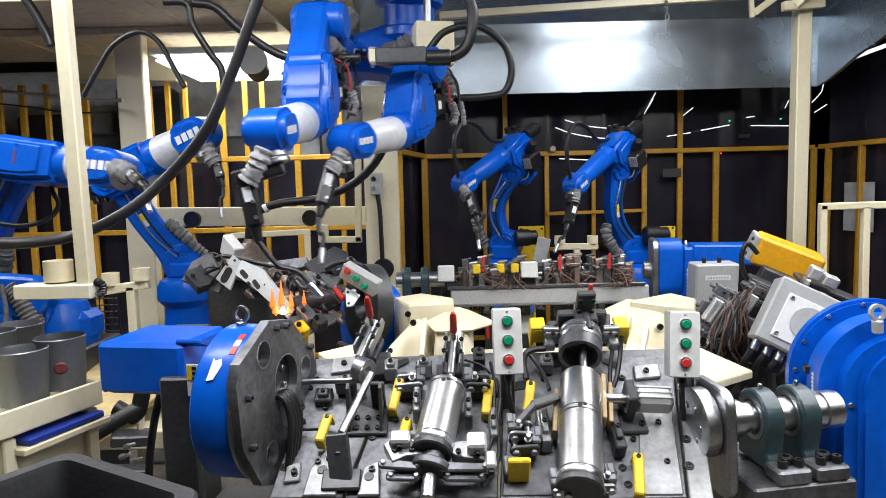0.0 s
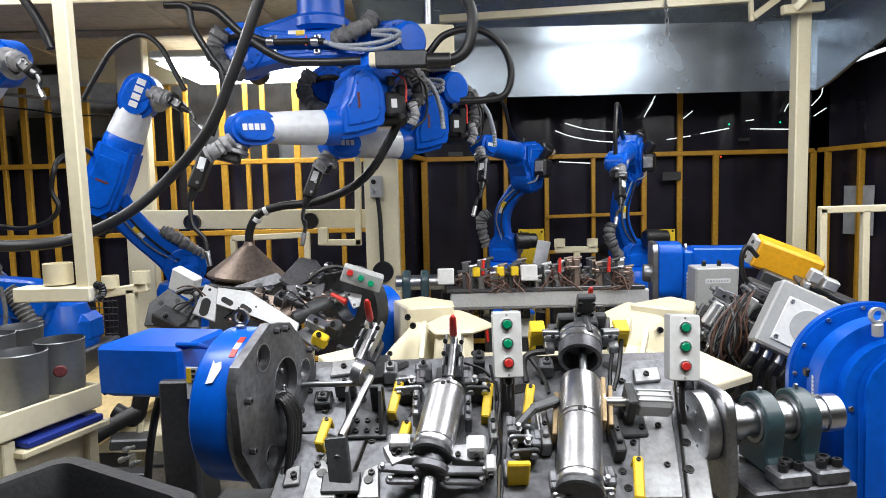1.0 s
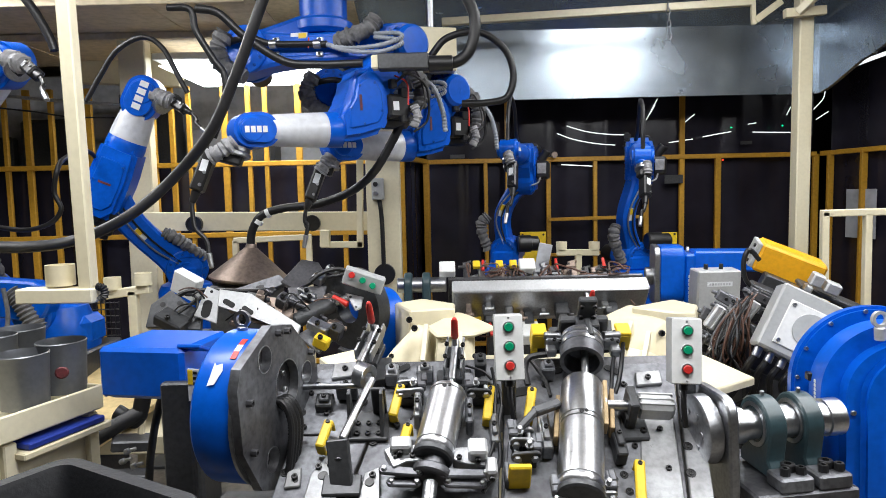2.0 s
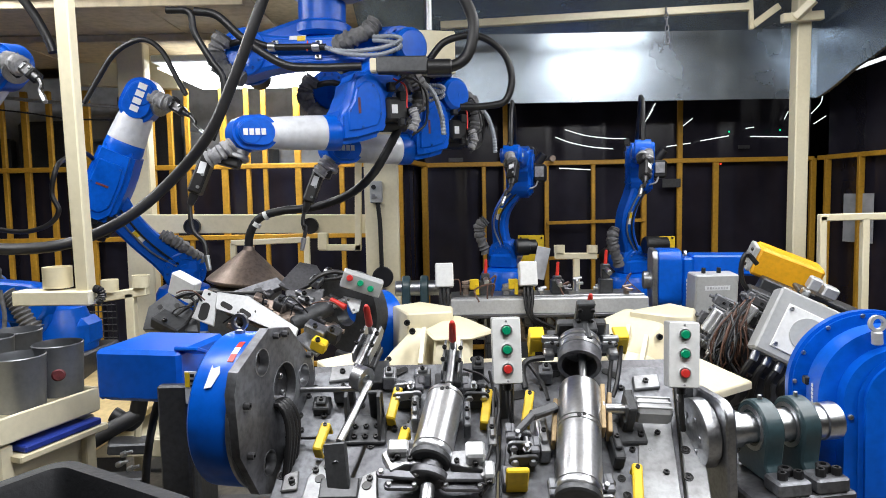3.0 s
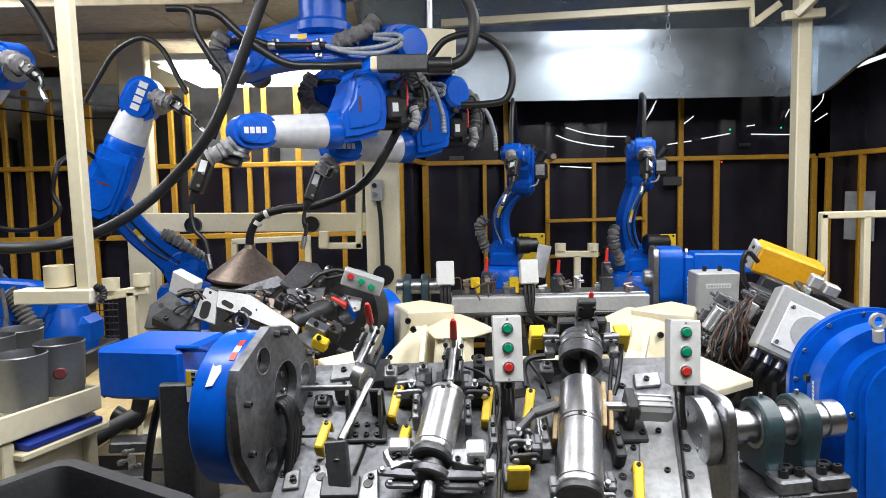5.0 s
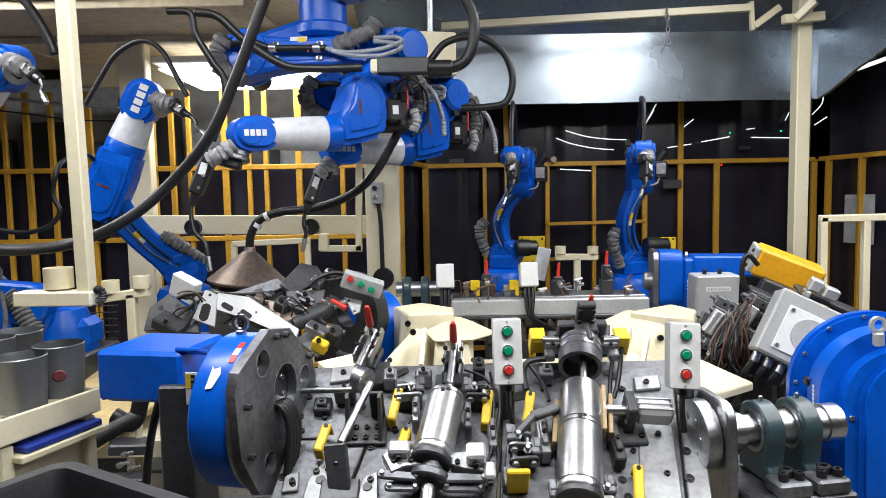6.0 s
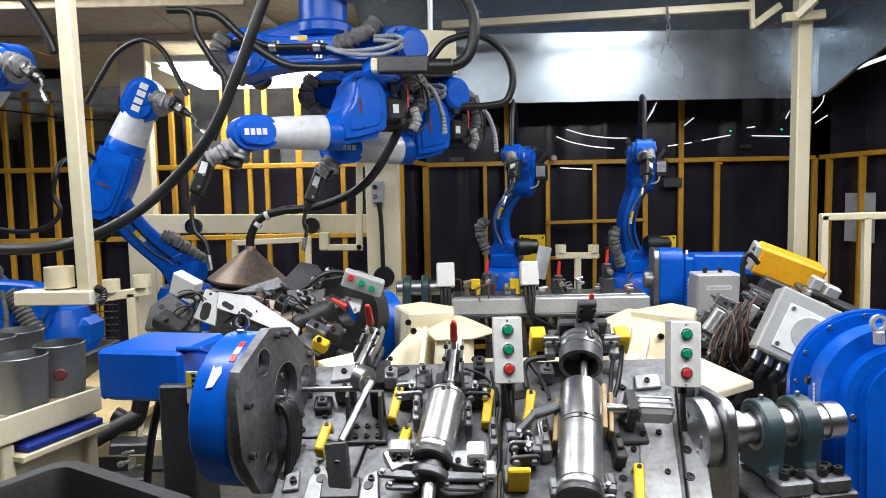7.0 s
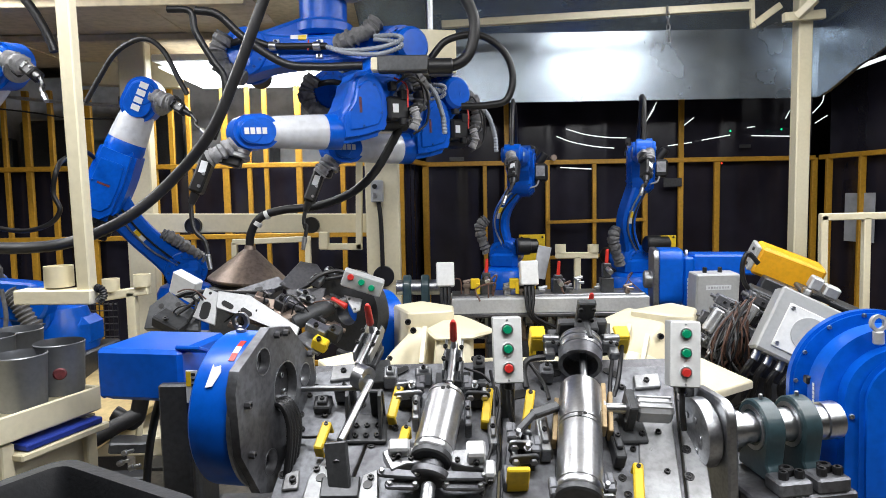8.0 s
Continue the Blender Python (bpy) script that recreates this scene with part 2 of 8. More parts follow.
bm = bmesh.new()
box(bm, (0, 3.0, -0.05), (16, 16, 0.1))
setting("floor", bm, FLOOR, "oily grey-brown concrete shop floor")
bm = bmesh.new()
box(bm, (0, 3.0, 3.30), (16, 16, 0.1))
box(bm, (0, 3.4, 3.21), (9.0, 0.18, 0.09), 0.01)
box(bm, (-2.2, 1.5, 3.22), (0.12, 7, 0.06), 0.01)
setting("ceiling", bm, CEILING, "low brown-beige ceiling boards with shallow beams")
# walls added to close the hall; near-black colour stands for unlit space
for name, c, s in (("wall_north", (0, 10.5, 1.65), (16, 0.1, 3.3)), ("wall_south", (0, -4.5, 1.65), (16, 0.1, 3.3)),
                   ("wall_west", (-7.5, 3, 1.65), (0.1, 15, 3.3)), ("wall_east", (7.5, 3, 1.65), (0.1, 15, 3.3))):
    bm = bmesh.new()
    box(bm, c, s)
    setting(name, bm, HALL, "near-black wall closing the hall, its darkness put into the colour")

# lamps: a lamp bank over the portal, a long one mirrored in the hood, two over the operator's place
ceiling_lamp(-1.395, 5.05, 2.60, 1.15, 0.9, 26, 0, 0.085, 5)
# unseen lamp added to brighten the west fence and partition
ceiling_lamp(-3.5, 2.9, 3.19, 1.2, 0.3, 36)
ceiling_lamp(2.0, 1.75, 3.19, 4.6, 1.0, 140, -77)
ceiling_lamp(-1.0, 1.6, 3.19, 1.3, 0.3, 54)
ceiling_lamp(0.3, 0.7, 3.19, 1.3, 0.3, 48)
ceiling_lamp(-2.4, 2.9, 3.19, 1.2, 0.3, 40, 90)

# beige sheet roof over the west half of the cell, in lapped panels on shallow ribs
roof = tagged(new("cell_roof"), "beige painted sheet-metal roof of the cell, lapped panels", "roof", kind="structure")
for i in range(6):
    bm = bmesh.new()
    box(bm, (-4.45 + 0.62 * i, 4.45, 2.755 + 0.006 * (i % 2)), (0.63, 1.80, 0.012), 0.002)
    part("panel", bm, CEILING, roof)
for y in (3.6, 4.35):
    bm = bmesh.new()
    bar(bm, (-4.7, y, 2.725), (-1.05, y, 2.725), 0.05, 0.045)
    part("rib", bm, CEILING, roof)

# exhaust hood: bent galvanised sheet along the back and the east side
bm = bmesh.new()
HZ = (2.384, 2.916)
HOOD = [(5.20, HZ[0]), (5.19, HZ[1]), (4.05, 3.24), (4.09, 3.245), (5.22, HZ[1] + 0.02), (5.23, HZ[0])]
xs = (-0.612, 2.944 + 0.02)
loops = [[bm.verts.new((x, y, z)) for y, z in HOOD] for x in xs]
for i in range(6):
    bm.faces.new((loops[0][i], loops[0][(i + 1) % 6], loops[1][(i + 1) % 6], loops[1][i]))
bm.faces.new(loops[0][::-1])
bm.faces.new(loops[1])
setting("hood_back", bm, GALV, "galvanised sheet-steel exhaust hood skirt")
bm = bmesh.new()
ex = xs[1]
pts = [(0.0, HZ[0]), (-0.005, HZ[1]), (-0.45, 3.24), (-0.41, 3.245), (0.025, HZ[1] + 0.02), (0.03, HZ[0])]
loops = []
random.seed(31)
for i in range(15):
    d = 1.4 * i / 14
    rise = 0.407 * d
    torn = random.uniform(-0.012, 0.012) if i else 0
    loops.append([bm.verts.new((ex + dx + 0.16 * d, 5.2 - d, min(3.246, z + (rise + torn if j in (0, 5) else rise * 0.5 if j in (1, 4) else 0)))) for j, (dx, z) in enumerate(pts)])
for p, q in zip(loops, loops[1:]):
    for i in range(6):
        bm.faces.new((p[i], p[(i + 1) % 6], q[(i + 1) % 6], q[i]))
bm.faces.new(loops[0][::-1])
bm.faces.new(loops[-1])
setting("hood_side", bm, GALV, "galvanised sheet-steel hood skirt with torn lower edge")

# cream hood rail with its bracket
bm = bmesh.new()
bar(bm, (0.011, 4.6, 2.837), (2.14, 4.6, 2.926), 0.05, 0.05)
bar(bm, (2.151, 4.6, 2.968), (2.163, 4.6, 2.773), 0.03, 0.03)
bar(bm, (2.17, 4.6, 2.8), (2.347, 4.6, 2.927), 0.045, 0.045)
bar(bm, (2.321, 4.5, 2.817), (2.596, 4.5, 2.834), 0.05, 0.06)
bar(bm, (2.402, 4.48, 2.817), (2.483, 4.4, 2.911), 0.05, 0.05)
tagged(part("hood_rail", bm, CREAM), "cream painted steel rail under the hood", "rail")

# columns and the portal
def column(name, x0, x1, y, z0, z1, label):
    thing = tagged(new(name), label, "column")
    cx, w = (x0 + x1) / 2, x1 - x0
    thing.location = (cx, y, 0)
    bm = bmesh.new()
    box(bm, (0, 0, (z0 + z1) / 2), (w, min(w, 0.10), z1 - z0), 0.008)
    part("post", bm, CREAM, thing)
    bm = bmesh.new()
    box(bm, (0, 0, 0.012), (w * 1.8, w * 1.8, 0.024), 0.004)
    for sx in (-0.7, 0.7):
        for sy in (-0.7, 0.7):
            bolt(bm, (sx * w, sy * w, 0.024), (0, 0, 1), 0.014, 0.012)
    part("foot_plate", bm, CREAM, thing)
    return thing


column("corner_post", 2.458, 2.556, 4.6, 0, 3.25, "cream square steel post by the fence")
column("portal_column", -0.487, -0.275, 4.135, 0, 2.3, "wide cream painted portal column")
column("portal_column", -2.222, -2.032, 4.6, 0, 3.25, "wide cream painted portal column")
thing = tagged(new("portal_frame"), "cream welded portal beam with round cut-outs", "frame")
bm = bmesh.new()
bar(bm, (-2.02, 4.4, 1.512), (-0.51, 4.4, 1.485), 0.10, 0.125)
part("beam", bm, CREAM, thing)
bm = bmesh.new()
bar(bm, (-0.527, 4.15, 1.9), (-0.543, 4.15, 1.326), 0.04, 0.04, side=(0, 1, 0))
bar(bm, (-0.792, 4.15, 1.348), (-0.521, 4.15, 1.343), 0.04, 0.04)
bar(bm, (-0.764, 4.15, 1.442), (-0.767, 4.15, 1.333), 0.06, 0.06, side=(0, 1, 0))
part("bracket", bm, CREAM, thing)
for p in ((-1.669, 4.33, 1.49), (-0.882, 4.33, 1.48)):
    bm = bmesh.new()
    annulus(bm, (p[0], p[1] - 0.012, p[2]), (p[0], p[1] + 0.02, p[2]), 0.054, 0.047)
    cyl(bm, (p[0], p[1] - 0.002, p[2]), (p[0], p[1] + 0.02, p[2]), 0.05)
    part("cable_port", bm, BLACK, thing, "black rubber-lined cable hole")
bm = bmesh.new()
bar(bm, (-1.303, 4.0, 1.396), (-0.821, 4.0, 1.409), 0.035, 0.035)
bar(bm, (-1.292, 4.0, 1.396), (-1.298, 4.0, 0.0), 0.035, 0.035, side=(0, 1, 0))
bar(bm, (-0.839, 4.0, 1.402), (-0.843, 4.0, 0.0), 0.035, 0.035, side=(0, 1, 0))
tagged(part("guard_hoop", bm, CREAM), "small cream tube hoop behind the fixture", "rail")

bm = bmesh.new()
bar(bm, (-2.915, 5.25, 2.695), (-2.057, 5.25, 2.645), 0.10, 0.20)
part("header", bm, CREAM, thing)
# safety fence: amber square tube with dark panels behind
def fence(name, p, q, z1, rails, posts, label, panel=VINYL, zp=None):
    """A run of fence from p to q: posts at the given parts of its length, rails at the given heights."""
    thing = tagged(new(name), label, "fence")
    p, q = Vector(p), Vector(q)
    for z in rails:
        bm = bmesh.new()
        bar(bm, (p.x, p.y, z), (q.x, q.y, z), 0.04, 0.04)
        part("rail", bm, FENCE, thing)
    for k, top, w in posts:
        c = p.lerp(q, k)
        bm = bmesh.new()
        box(bm, (c.x, c.y + 0.003, top / 2), (w, 0.035, top), 0.004)
        part("post", bm, FENCE, thing)
    if panel:
        bm = bmesh.new()
        n = 40
        d = (q - p)
        nrm = Vector((-d.y, d.x, 0)).normalized()
        if nrm.y < 0:
            nrm = -nrm
        cols = []
        for i in range(n + 1):
            c = p + d * (i / n) + nrm * (0.09 + 0.02 * math.sin(i * 0.9) + 0.012 * math.sin(i * 2.3))
            cols.append([bm.verts.new((c.x + 0.0, c.y + 0.012 * math.sin(zz * 3 + i * 0.4), zz)) for zz in (0.05, 0.6, 1.1, 1.6, zp or z1)])
        for a, b in zip(cols, cols[1:]):
            for j in range(4):
                bm.faces.new((a[j], b[j], b[j + 1], a[j + 1]))
        part("panel", bm, panel, thing, "dark glossy welding curtain")
    return thing


FZ = 1.94
BACK = [(k, t, w) for k, t, w in ((0.0, FZ, 0.05), (0.1514799767846779, FZ, 0.035), (0.2080673244341265, 2.642, 0.04), (0.3128264654672084, FZ, 0.04), (0.4332559489262913, FZ, 0.035), (0.5641323273360418, FZ, 0.045), (0.6558328496807894, 2.616, 0.045), (0.748984329657574, FZ, 0.05), (0.9425420777713291, FZ, 0.04), (1.0, FZ, 0.05))]
fence("fence", (-0.148, 5.8, 1.905), (3.298, 5.8, 1.975), 2.9, (FZ, 0.30), BACK, "amber steel-tube safety fence with dark curtain", zp=2.9)
bm = bmesh.new()
bar(bm, (0.922, 5.77, 1.411), (1.79, 5.77, 1.421), 0.03, 0.03)
bar(bm, (0.92, 5.77, 1.094), (1.792, 5.77, 1.119), 0.03, 0.03)
tagged(part("fence_brace", bm, FENCE), "amber cross bars on the fence", "rail")
fence("fence", (3.318, 5.75, 0), (3.918, 2.2, 0), 2.9, (FZ, 0.30), [(k, FZ, 0.05) for k in (0.03, 0.13, 0.25, 0.38, 0.52, 0.68, 0.84, 1.0)], "amber steel-tube side fence with dark curtain", zp=2.9)
LZ = 1.933
fence("fence", (-3.849, 5.3, 1.957), (-0.602, 5.3, 1.909), 2.4, (LZ, 1.361, 0.3), [(k, t, w) for k, t, w in ((0.09855251000923937, 2.56, 0.035), (0.15491222667077303, 2.56, 0.05), (0.21527563905143215, 2.56, 0.04), (0.3095164767477672, 2.56, 0.05), (0.4672004927625501, 2.56, 0.045), (0.5137049584231599, 2.56, 0.04), (0.5562057283646442, 2.56, 0.035), (0.6449029873729597, 2.56, 0.05), (0.7040344933785033, 2.56, 0.035), (0.7462272867262087, 2.56, 0.035), (0.8281490606713889, 2.56, 0.05), (0.9365568216815522, 2.56, 0.04))], "amber steel-tube safety fence with barred upper half", zp=LZ)
fence("fence", (-0.32, 4.9, 1.852), (-0.147, 5.75, 1.893), 2.3, (FZ,), [(0.05, FZ, 0.035), (0.95, FZ, 0.045)], "short amber fence return behind the column", zp=2.3)

# beyond the west fence a dim aisle with a pale partition
bm = bmesh.new()
box(bm, (-3.0, 6.6, 1.45), (5.4, 0.12, 2.9), 0.02)
tagged(part("far_partition", bm, PALE), "pale grey partition beyond the fence", "partition")
for i in range(5):
    bm = bmesh.new()
    box(bm, (-4.7 + i * 0.95, 6.35, 1.1 + 0.12 * (i % 3)), (0.5, 0.3, 2.2 + 0.24 * (i % 3)), 0.03)
    tagged(part("far_cabinet", bm, GUNMETAL), "dim grey cabinet beyond the fence", "cabinet", "far cabinets")
for i in range(9):
    bm = bmesh.new()
    x = -4.9 + i * 0.52
    box(bm, (x, 6.45, 2.0 + 0.13 * (i % 4)), (0.30 + 0.06 * (i % 3), 0.12, 0.25 + 0.09 * (i % 3)), 0.02)
    tagged(part("far_panel_box", bm, (GREYBOX, GUNMETAL, PALE)[i % 3]), "grey switch panel on the far partition", "panel", "far panels")


# ---- welding robots ----
MOVES = []
Z = Vector((0, 0, 1))


def bowed(n, r0, r1, waist, bow, thick):
    """A cast arm along x: round ends, a drawn-in waist and a bow to the y side."""
    up, low = [], []
    for i in range(15):
        u = i / 14
        w = waist + (max(r0, r1) - waist) * (abs(2 * u - 1) ** 3)
        y = bow * math.sin(math.pi * u) ** 1.3
        up.append((n * u, y + w))
        low.append((n * u, y - w))
    out = [(r0 * math.cos(radians(90 + 180 * i / 12)), r0 * math.sin(radians(90 + 180 * i / 12))) for i in range(13)]
    out += low[2:-2]
    out += [(n + r1 * math.cos(radians(-90 + 180 * i / 12)), r1 * math.sin(radians(-90 + 180 * i / 12))) for i in range(13)]
    out += up[2:-2][::-1]
    return slab(out, thick, pose(0, 0, -thick / 2), 0.014)


def crumpled(bm, pts, r):
    """A loose cloth sleeve: a hose whose girth changes from fold to fold."""
    rnd = random.Random(len(pts) * 17 + int(r * 1000))
    line = spline(pts, 9)
    loops, up = [], Vector((0.2, 0.3, 1))
    for i, c in enumerate(line):
        t = (line[min(i + 1, len(line) - 1)] - line[max(i - 1, 0)]).normalized()
        a = (up - t * up.dot(t)).normalized()
        up, b = a, t.cross(a)
        k = r * rnd.uniform(0.82, 1.16)
        loops.append([bm.verts.new(c + k * rnd.uniform(0.9, 1.1) * (a * math.cos(math.pi * j / 6) + b * math.sin(math.pi * j / 6))) for j in range(12)])
    for a, b in zip(loops, loops[1:]):
        for j in range(12):
            bm.faces.new((a[j], a[(j + 1) % 12], b[(j + 1) % 12], b[j]))
    bm.faces.new(loops[0][::-1])
    bm.faces.new(loops[-1])


# outlines of the elbow castings: metres along the forearm, metres above its axis
CASTINGS = {
    "hung": [(0.18, -0.06), (0.18, 0.07), (0.13, 0.14), (0.10, 0.24), (0.03, 0.28), (-0.03, 0.265), (-0.07, 0.19), (-0.08, 0.05), (-0.04, -0.02), (0.08, -0.05)],
    "west": [(0.30, -0.075), (0.30, 0.075), (0.12, 0.088), (-0.08, 0.085), (-0.15, 0.04), (-0.15, -0.05), (-0.08, -0.09), (0.1, -0.082)],
    "rear": [(0.16, -0.07), (0.16, 0.06), (-0.05, 0.09), (-0.15, 0.05), (-0.16, -0.05), (-0.10, -0.25), (0.05, -0.26), (0.11, -0.12)],
}


def robot(name, label, group, poses, kind, sides, ahead=0.0, rise=0.0, girth=1.0, bow=0.0, tool=0.0, cover=None):
    """A six-axis welding robot. poses: rows of t, shoulder, elbow, wrist, torch tip; sides: the line of its shoulder axis;
    ahead, rise: how far the forearm's axis starts before and above the elbow; tool: how far the torch is offset."""
    hung = kind == "hung"
    u = 1 if kind == "rear" else -1

    def forearm(e, w):
        h = (w - e)
        h.z = 0
        return e + h.normalized() * ahead + Z * rise

    def level(x):
        if kind == "west":
            return Vector(sides)
        return x.cross(Z) if kind == "rear" else Z.cross(x)

    t0, s0, e0, w0, c0 = [Vector(a) if i else a for i, a in enumerate(poses[-1])]
    f0 = forearm(e0, w0)
    L1, L2, L3 = (e0 - s0).length, (w0 - f0).length, (c0 - w0).length
    q = aim(f0, w0, level(w0 - f0)).inverted() @ e0
    g = girth
    thing = tagged(new(name), label, "robot", group)
    thing.location = s0
    m = aim((0, 0, 0), sides)
    bm = bmesh.new()
    if hung:
        bar(bm, (0, 0.02, 0.0), (0.36, 0.1, 0.14), 0.17, 0.15, 0.03, sides)
        lathe(bm, (0.36, 0.1, 0.10), (0.36, 0.1, 0.36), [(0, 0.13), (0.02, 0.15), (0.06, 0.15), (0.08, 0.12), (0.2, 0.12), (0.22, 0.17), (0.26, 0.17)])
    else:
        lathe(bm, (0, 0, -0.45), (0, 0, -0.25), [(0, 0.17), (0.03, 0.17), (0.05, 0.14), (0.17, 0.13), (0.2, 0.15)])
        box(bm, (0, 0, -0.43), (0.36, 0.36, 0.04), 0.01)
        part("base", bm, BLUE, thing)
        bm = bmesh.new()
        lathe(bm, (0, 0, -0.25), (0, 0, -0.09), [(0, 0.155), (0.02, 0.17), (0.1, 0.17), (0.14, 0.15), (0.16, 0.11)])
        bar(bm, (0, 0, 0.02), (0, 0, -0.11), 0.20, 0.17, 0.03, sides)
    ring(bm, m, [(-0.16, 0.085), (-0.14, 0.10), (0.05, 0.105), (0.07, 0.09)], 28)
    swivel = part("swivel", bm, BLUE, thing)
    bm = bmesh.new()
    ring(bm, m, [(-0.34, 0.04), (-0.33, 0.062), (-0.2, 0.062), (-0.19, 0.075), (-0.16, 0.075)], 18)
    part("axis_motor", bm, BLACK, thing, "black ribbed servo motor")

    # lower arm with its joint flanges, conduit and cloth sleeve
    r0, r1 = (0.125, 0.10) if hung else (0.095 * g, 0.082 * g)
    low = part("lower_arm", bowed(L1, r0, r1, 0.072 if hung else 0.058 * g, bow, 0.11), BLUE, thing)
    for k, r in ((0, r0), (L1, r1 * 0.92)):
        for s in (-1, 1):
            bm = bmesh.new()
            ring(bm, pose(k, 0, s * 0.05) @ aim((0, 0, 0), (0, 0, s)), [(0, r), (0.014, r), (0.018, r * 0.96), (0.018, r * 0.66), (0.012, r * 0.63), (0.012, r * 0.4), (0.02, r * 0.36), (0.02, 0.001)], 32)
            flange = part("joint_cover", bm, BLUE, low)
            me = None
            for i in range(14):
                a = i * math.pi / 7
                p = (k + r * 0.82 * math.cos(a), r * 0.82 * math.sin(a), s * 0.068)
                if me is None:
                    bm = bmesh.new()
                    bolt(bm, (0, 0, 0), (0, 0, s), 0.0075, 0.006)
                    sc = part("joint_screw", bm, BLUEDARK, flange)
                    me = sc.data
                else:
                    sc = new("joint_screw", me)
                    sc.parent = flange
                sc.location = p
    if hung:
        bm = slab([(0.14, 0.062), (0.16, -0.05), (L1 * 0.62, -0.045), (L1 * 0.78, 0.04)], 0.012, pose(0, 0, 0.047), 0.006)
        part("web_panel", bm, BLUE, low)
        bm = bmesh.new()
        hose(bm, [(-0.08, 0.02, 0.10), (0.06, 0.03, 0.125), (0.16, 0.005, 0.10), (L1 * 0.4, -0.002, 0.095), (L1 * 0.56, -0.008, 0.095)], 0.016, 12, 7)
        part("conduit", bm, RUBBER, low)
        for x, y in ((0.17, 0.004), (L1 * 0.5, -0.006)):
            bm = bmesh.new()
            cyl(bm, (x - 0.018, y, 0.098), (x + 0.018, y, 0.096), 0.0215, seg=16, bevel=0.003)
            box(bm, (x, y + 0.035, 0.062), (0.034, 0.022, 0.014), 0.003)
            box(bm, (x, y - 0.035, 0.062), (0.034, 0.022, 0.014), 0.003)
            cl = part("hose_clamp", bm, BRIGHT, low, "bright steel hose clamp")
            for s in (-0.035, 0.035):
                bm = bmesh.new()
                bolt(bm, (x, y + s, 0.069), (0, 0, 1), 0.007, 0.006)
                part("clamp_screw", bm, BLACK, cl)
        bm = bmesh.new()
        box(bm, (L1 * 0.49 - 0.035, 0.0, 0.1), (0.006, 0.052, 0.006), 0.001)
        part("paint_mark", bm, RED, low, "red painted stripe")
        for k in (0.0, 0.03):
            bm = bmesh.new()
            hose(bm, [(L1 * 0.56, -0.012, 0.10), (L1 * 0.7, -0.055 + k * 0.4, 0.12), (L1 * 0.9, -0.075 + k, 0.14), (L1 * 1.03, -0.05 + k, 0.15), (L1 * 1.0, -0.018 + k, 0.13), (L1 * 0.86, 0.004 + k * 0.5, 0.12)], 0.0105, 9, 14, 0.13)
            part("spiral_hose", bm, SPIRAL, low, "pale wire-wound spiral hose")
        bm = bmesh.new()
        crumpled(bm, [(-0.06, 0.06, 0.13), (-0.10, -0.02, 0.13), (-0.07, -0.10, 0.11), (0.03, -0.15, 0.09)], 0.042)
        part("cable_sleeve", bm, GREYCLOTH, low, "crumpled grey cloth cable sleeve")
        bm = bmesh.new()
        crumpled(bm, [(L1 * 0.62, 0.0, 0.08), (L1 * 0.72, 0.02, 0.11), (L1 * 0.82, 0.05, 0.11), (L1 * 0.86, 0.10, 0.09)], 0.04)
        part("cable_sleeve", bm, GREYCLOTH, low, "crumpled grey cloth cable sleeve")
        lx, ly = L1 * 0.36, 0.055
    else:
        side = 1 if kind == "rear" else -1
        bm = bmesh.new()
        crumpled(bm, [(-0.02, side * 0.12, 0.03), (L1 * 0.14, side * (0.125 + bow * side * 0.6), 0.05), (L1 * 0.3, side * 0.12 + bow, 0.05), (L1 * 0.42, side * 0.09 + bow, 0.03)], 0.036)
        part("cable_sleeve", bm, GREYCLOTH, low, "crumpled grey cloth cable sleeve")
        for y in (0.02, -0.015):
            bm = bmesh.new()
            hose(bm, [(L1 * 0.1, y * 0.5, 0.062), (L1 * 0.35, y + bow * 0.9, 0.066), (L1 * 0.6, y + bow * 0.95, 0.066), (L1 * 0.92, y, 0.068)], 0.006, 8)
            part("air_line", bm, STEEL if y > 0 else RUBBER, low)
        lx, ly = L1 * 0.55, bow
    for s in (-1, 1):
        bm = bmesh.new()
        box(bm, (lx, ly, s * 0.0565), (0.085, 0.032, 0.003))
        part("warning_label", bm, PAPER, low)
        bm = bmesh.new()
        box(bm, (lx + 0.018, ly, s * 0.0585), (0.04, 0.026, 0.001))
        part("label_mark", bm, YELLOW, low)

    # elbow casting with its recessed covers, motors and plugs
    hw = {"hung": 0.092, "west": 0.085, "rear": 0.085}[kind] * (g if kind == "west" else 1)
    sc = g if kind == "west" else 1
    out = [(x, u * y * sc) for x, y in CASTINGS[kind]]
    if u < 0:
        out = out[::-1]
    bm = bmesh.new()
    prism(bm, out, 2 * hw, None, 0.0)
    bmesh.ops.bevel(bm, geom=list(bm.edges), offset=0.026, segments=3, affect="EDGES")
    bmesh.ops.transform(bm, matrix=pose(0, 0, -hw), verts=bm.verts)
    upper = part("upper_arm", bm, BLUE, thing)
    mid = Vector((sum(p[0] for p in out) / len(out), sum(p[1] for p in out) / len(out), 0))
    for s in (-1, 1):
        k = 0.66
        inner = [((x - mid.x) * k, (y - mid.y) * k) for x, y in out]
        bm = slab(inner, 0.016, Matrix.Translation(mid) @ pose(0, 0, s * hw - 0.008), 0.006)
        lid = part("casting_cover", bm, BLUE, upper)
        for i in range(0, len(inner), 2):
            bm = bmesh.new()
            bolt(bm, mid + Vector((inner[i][0] * 0.88, inner[i][1] * 0.88, s * (hw + 0.008))), (0, 0, s), 0.006, 0.005)
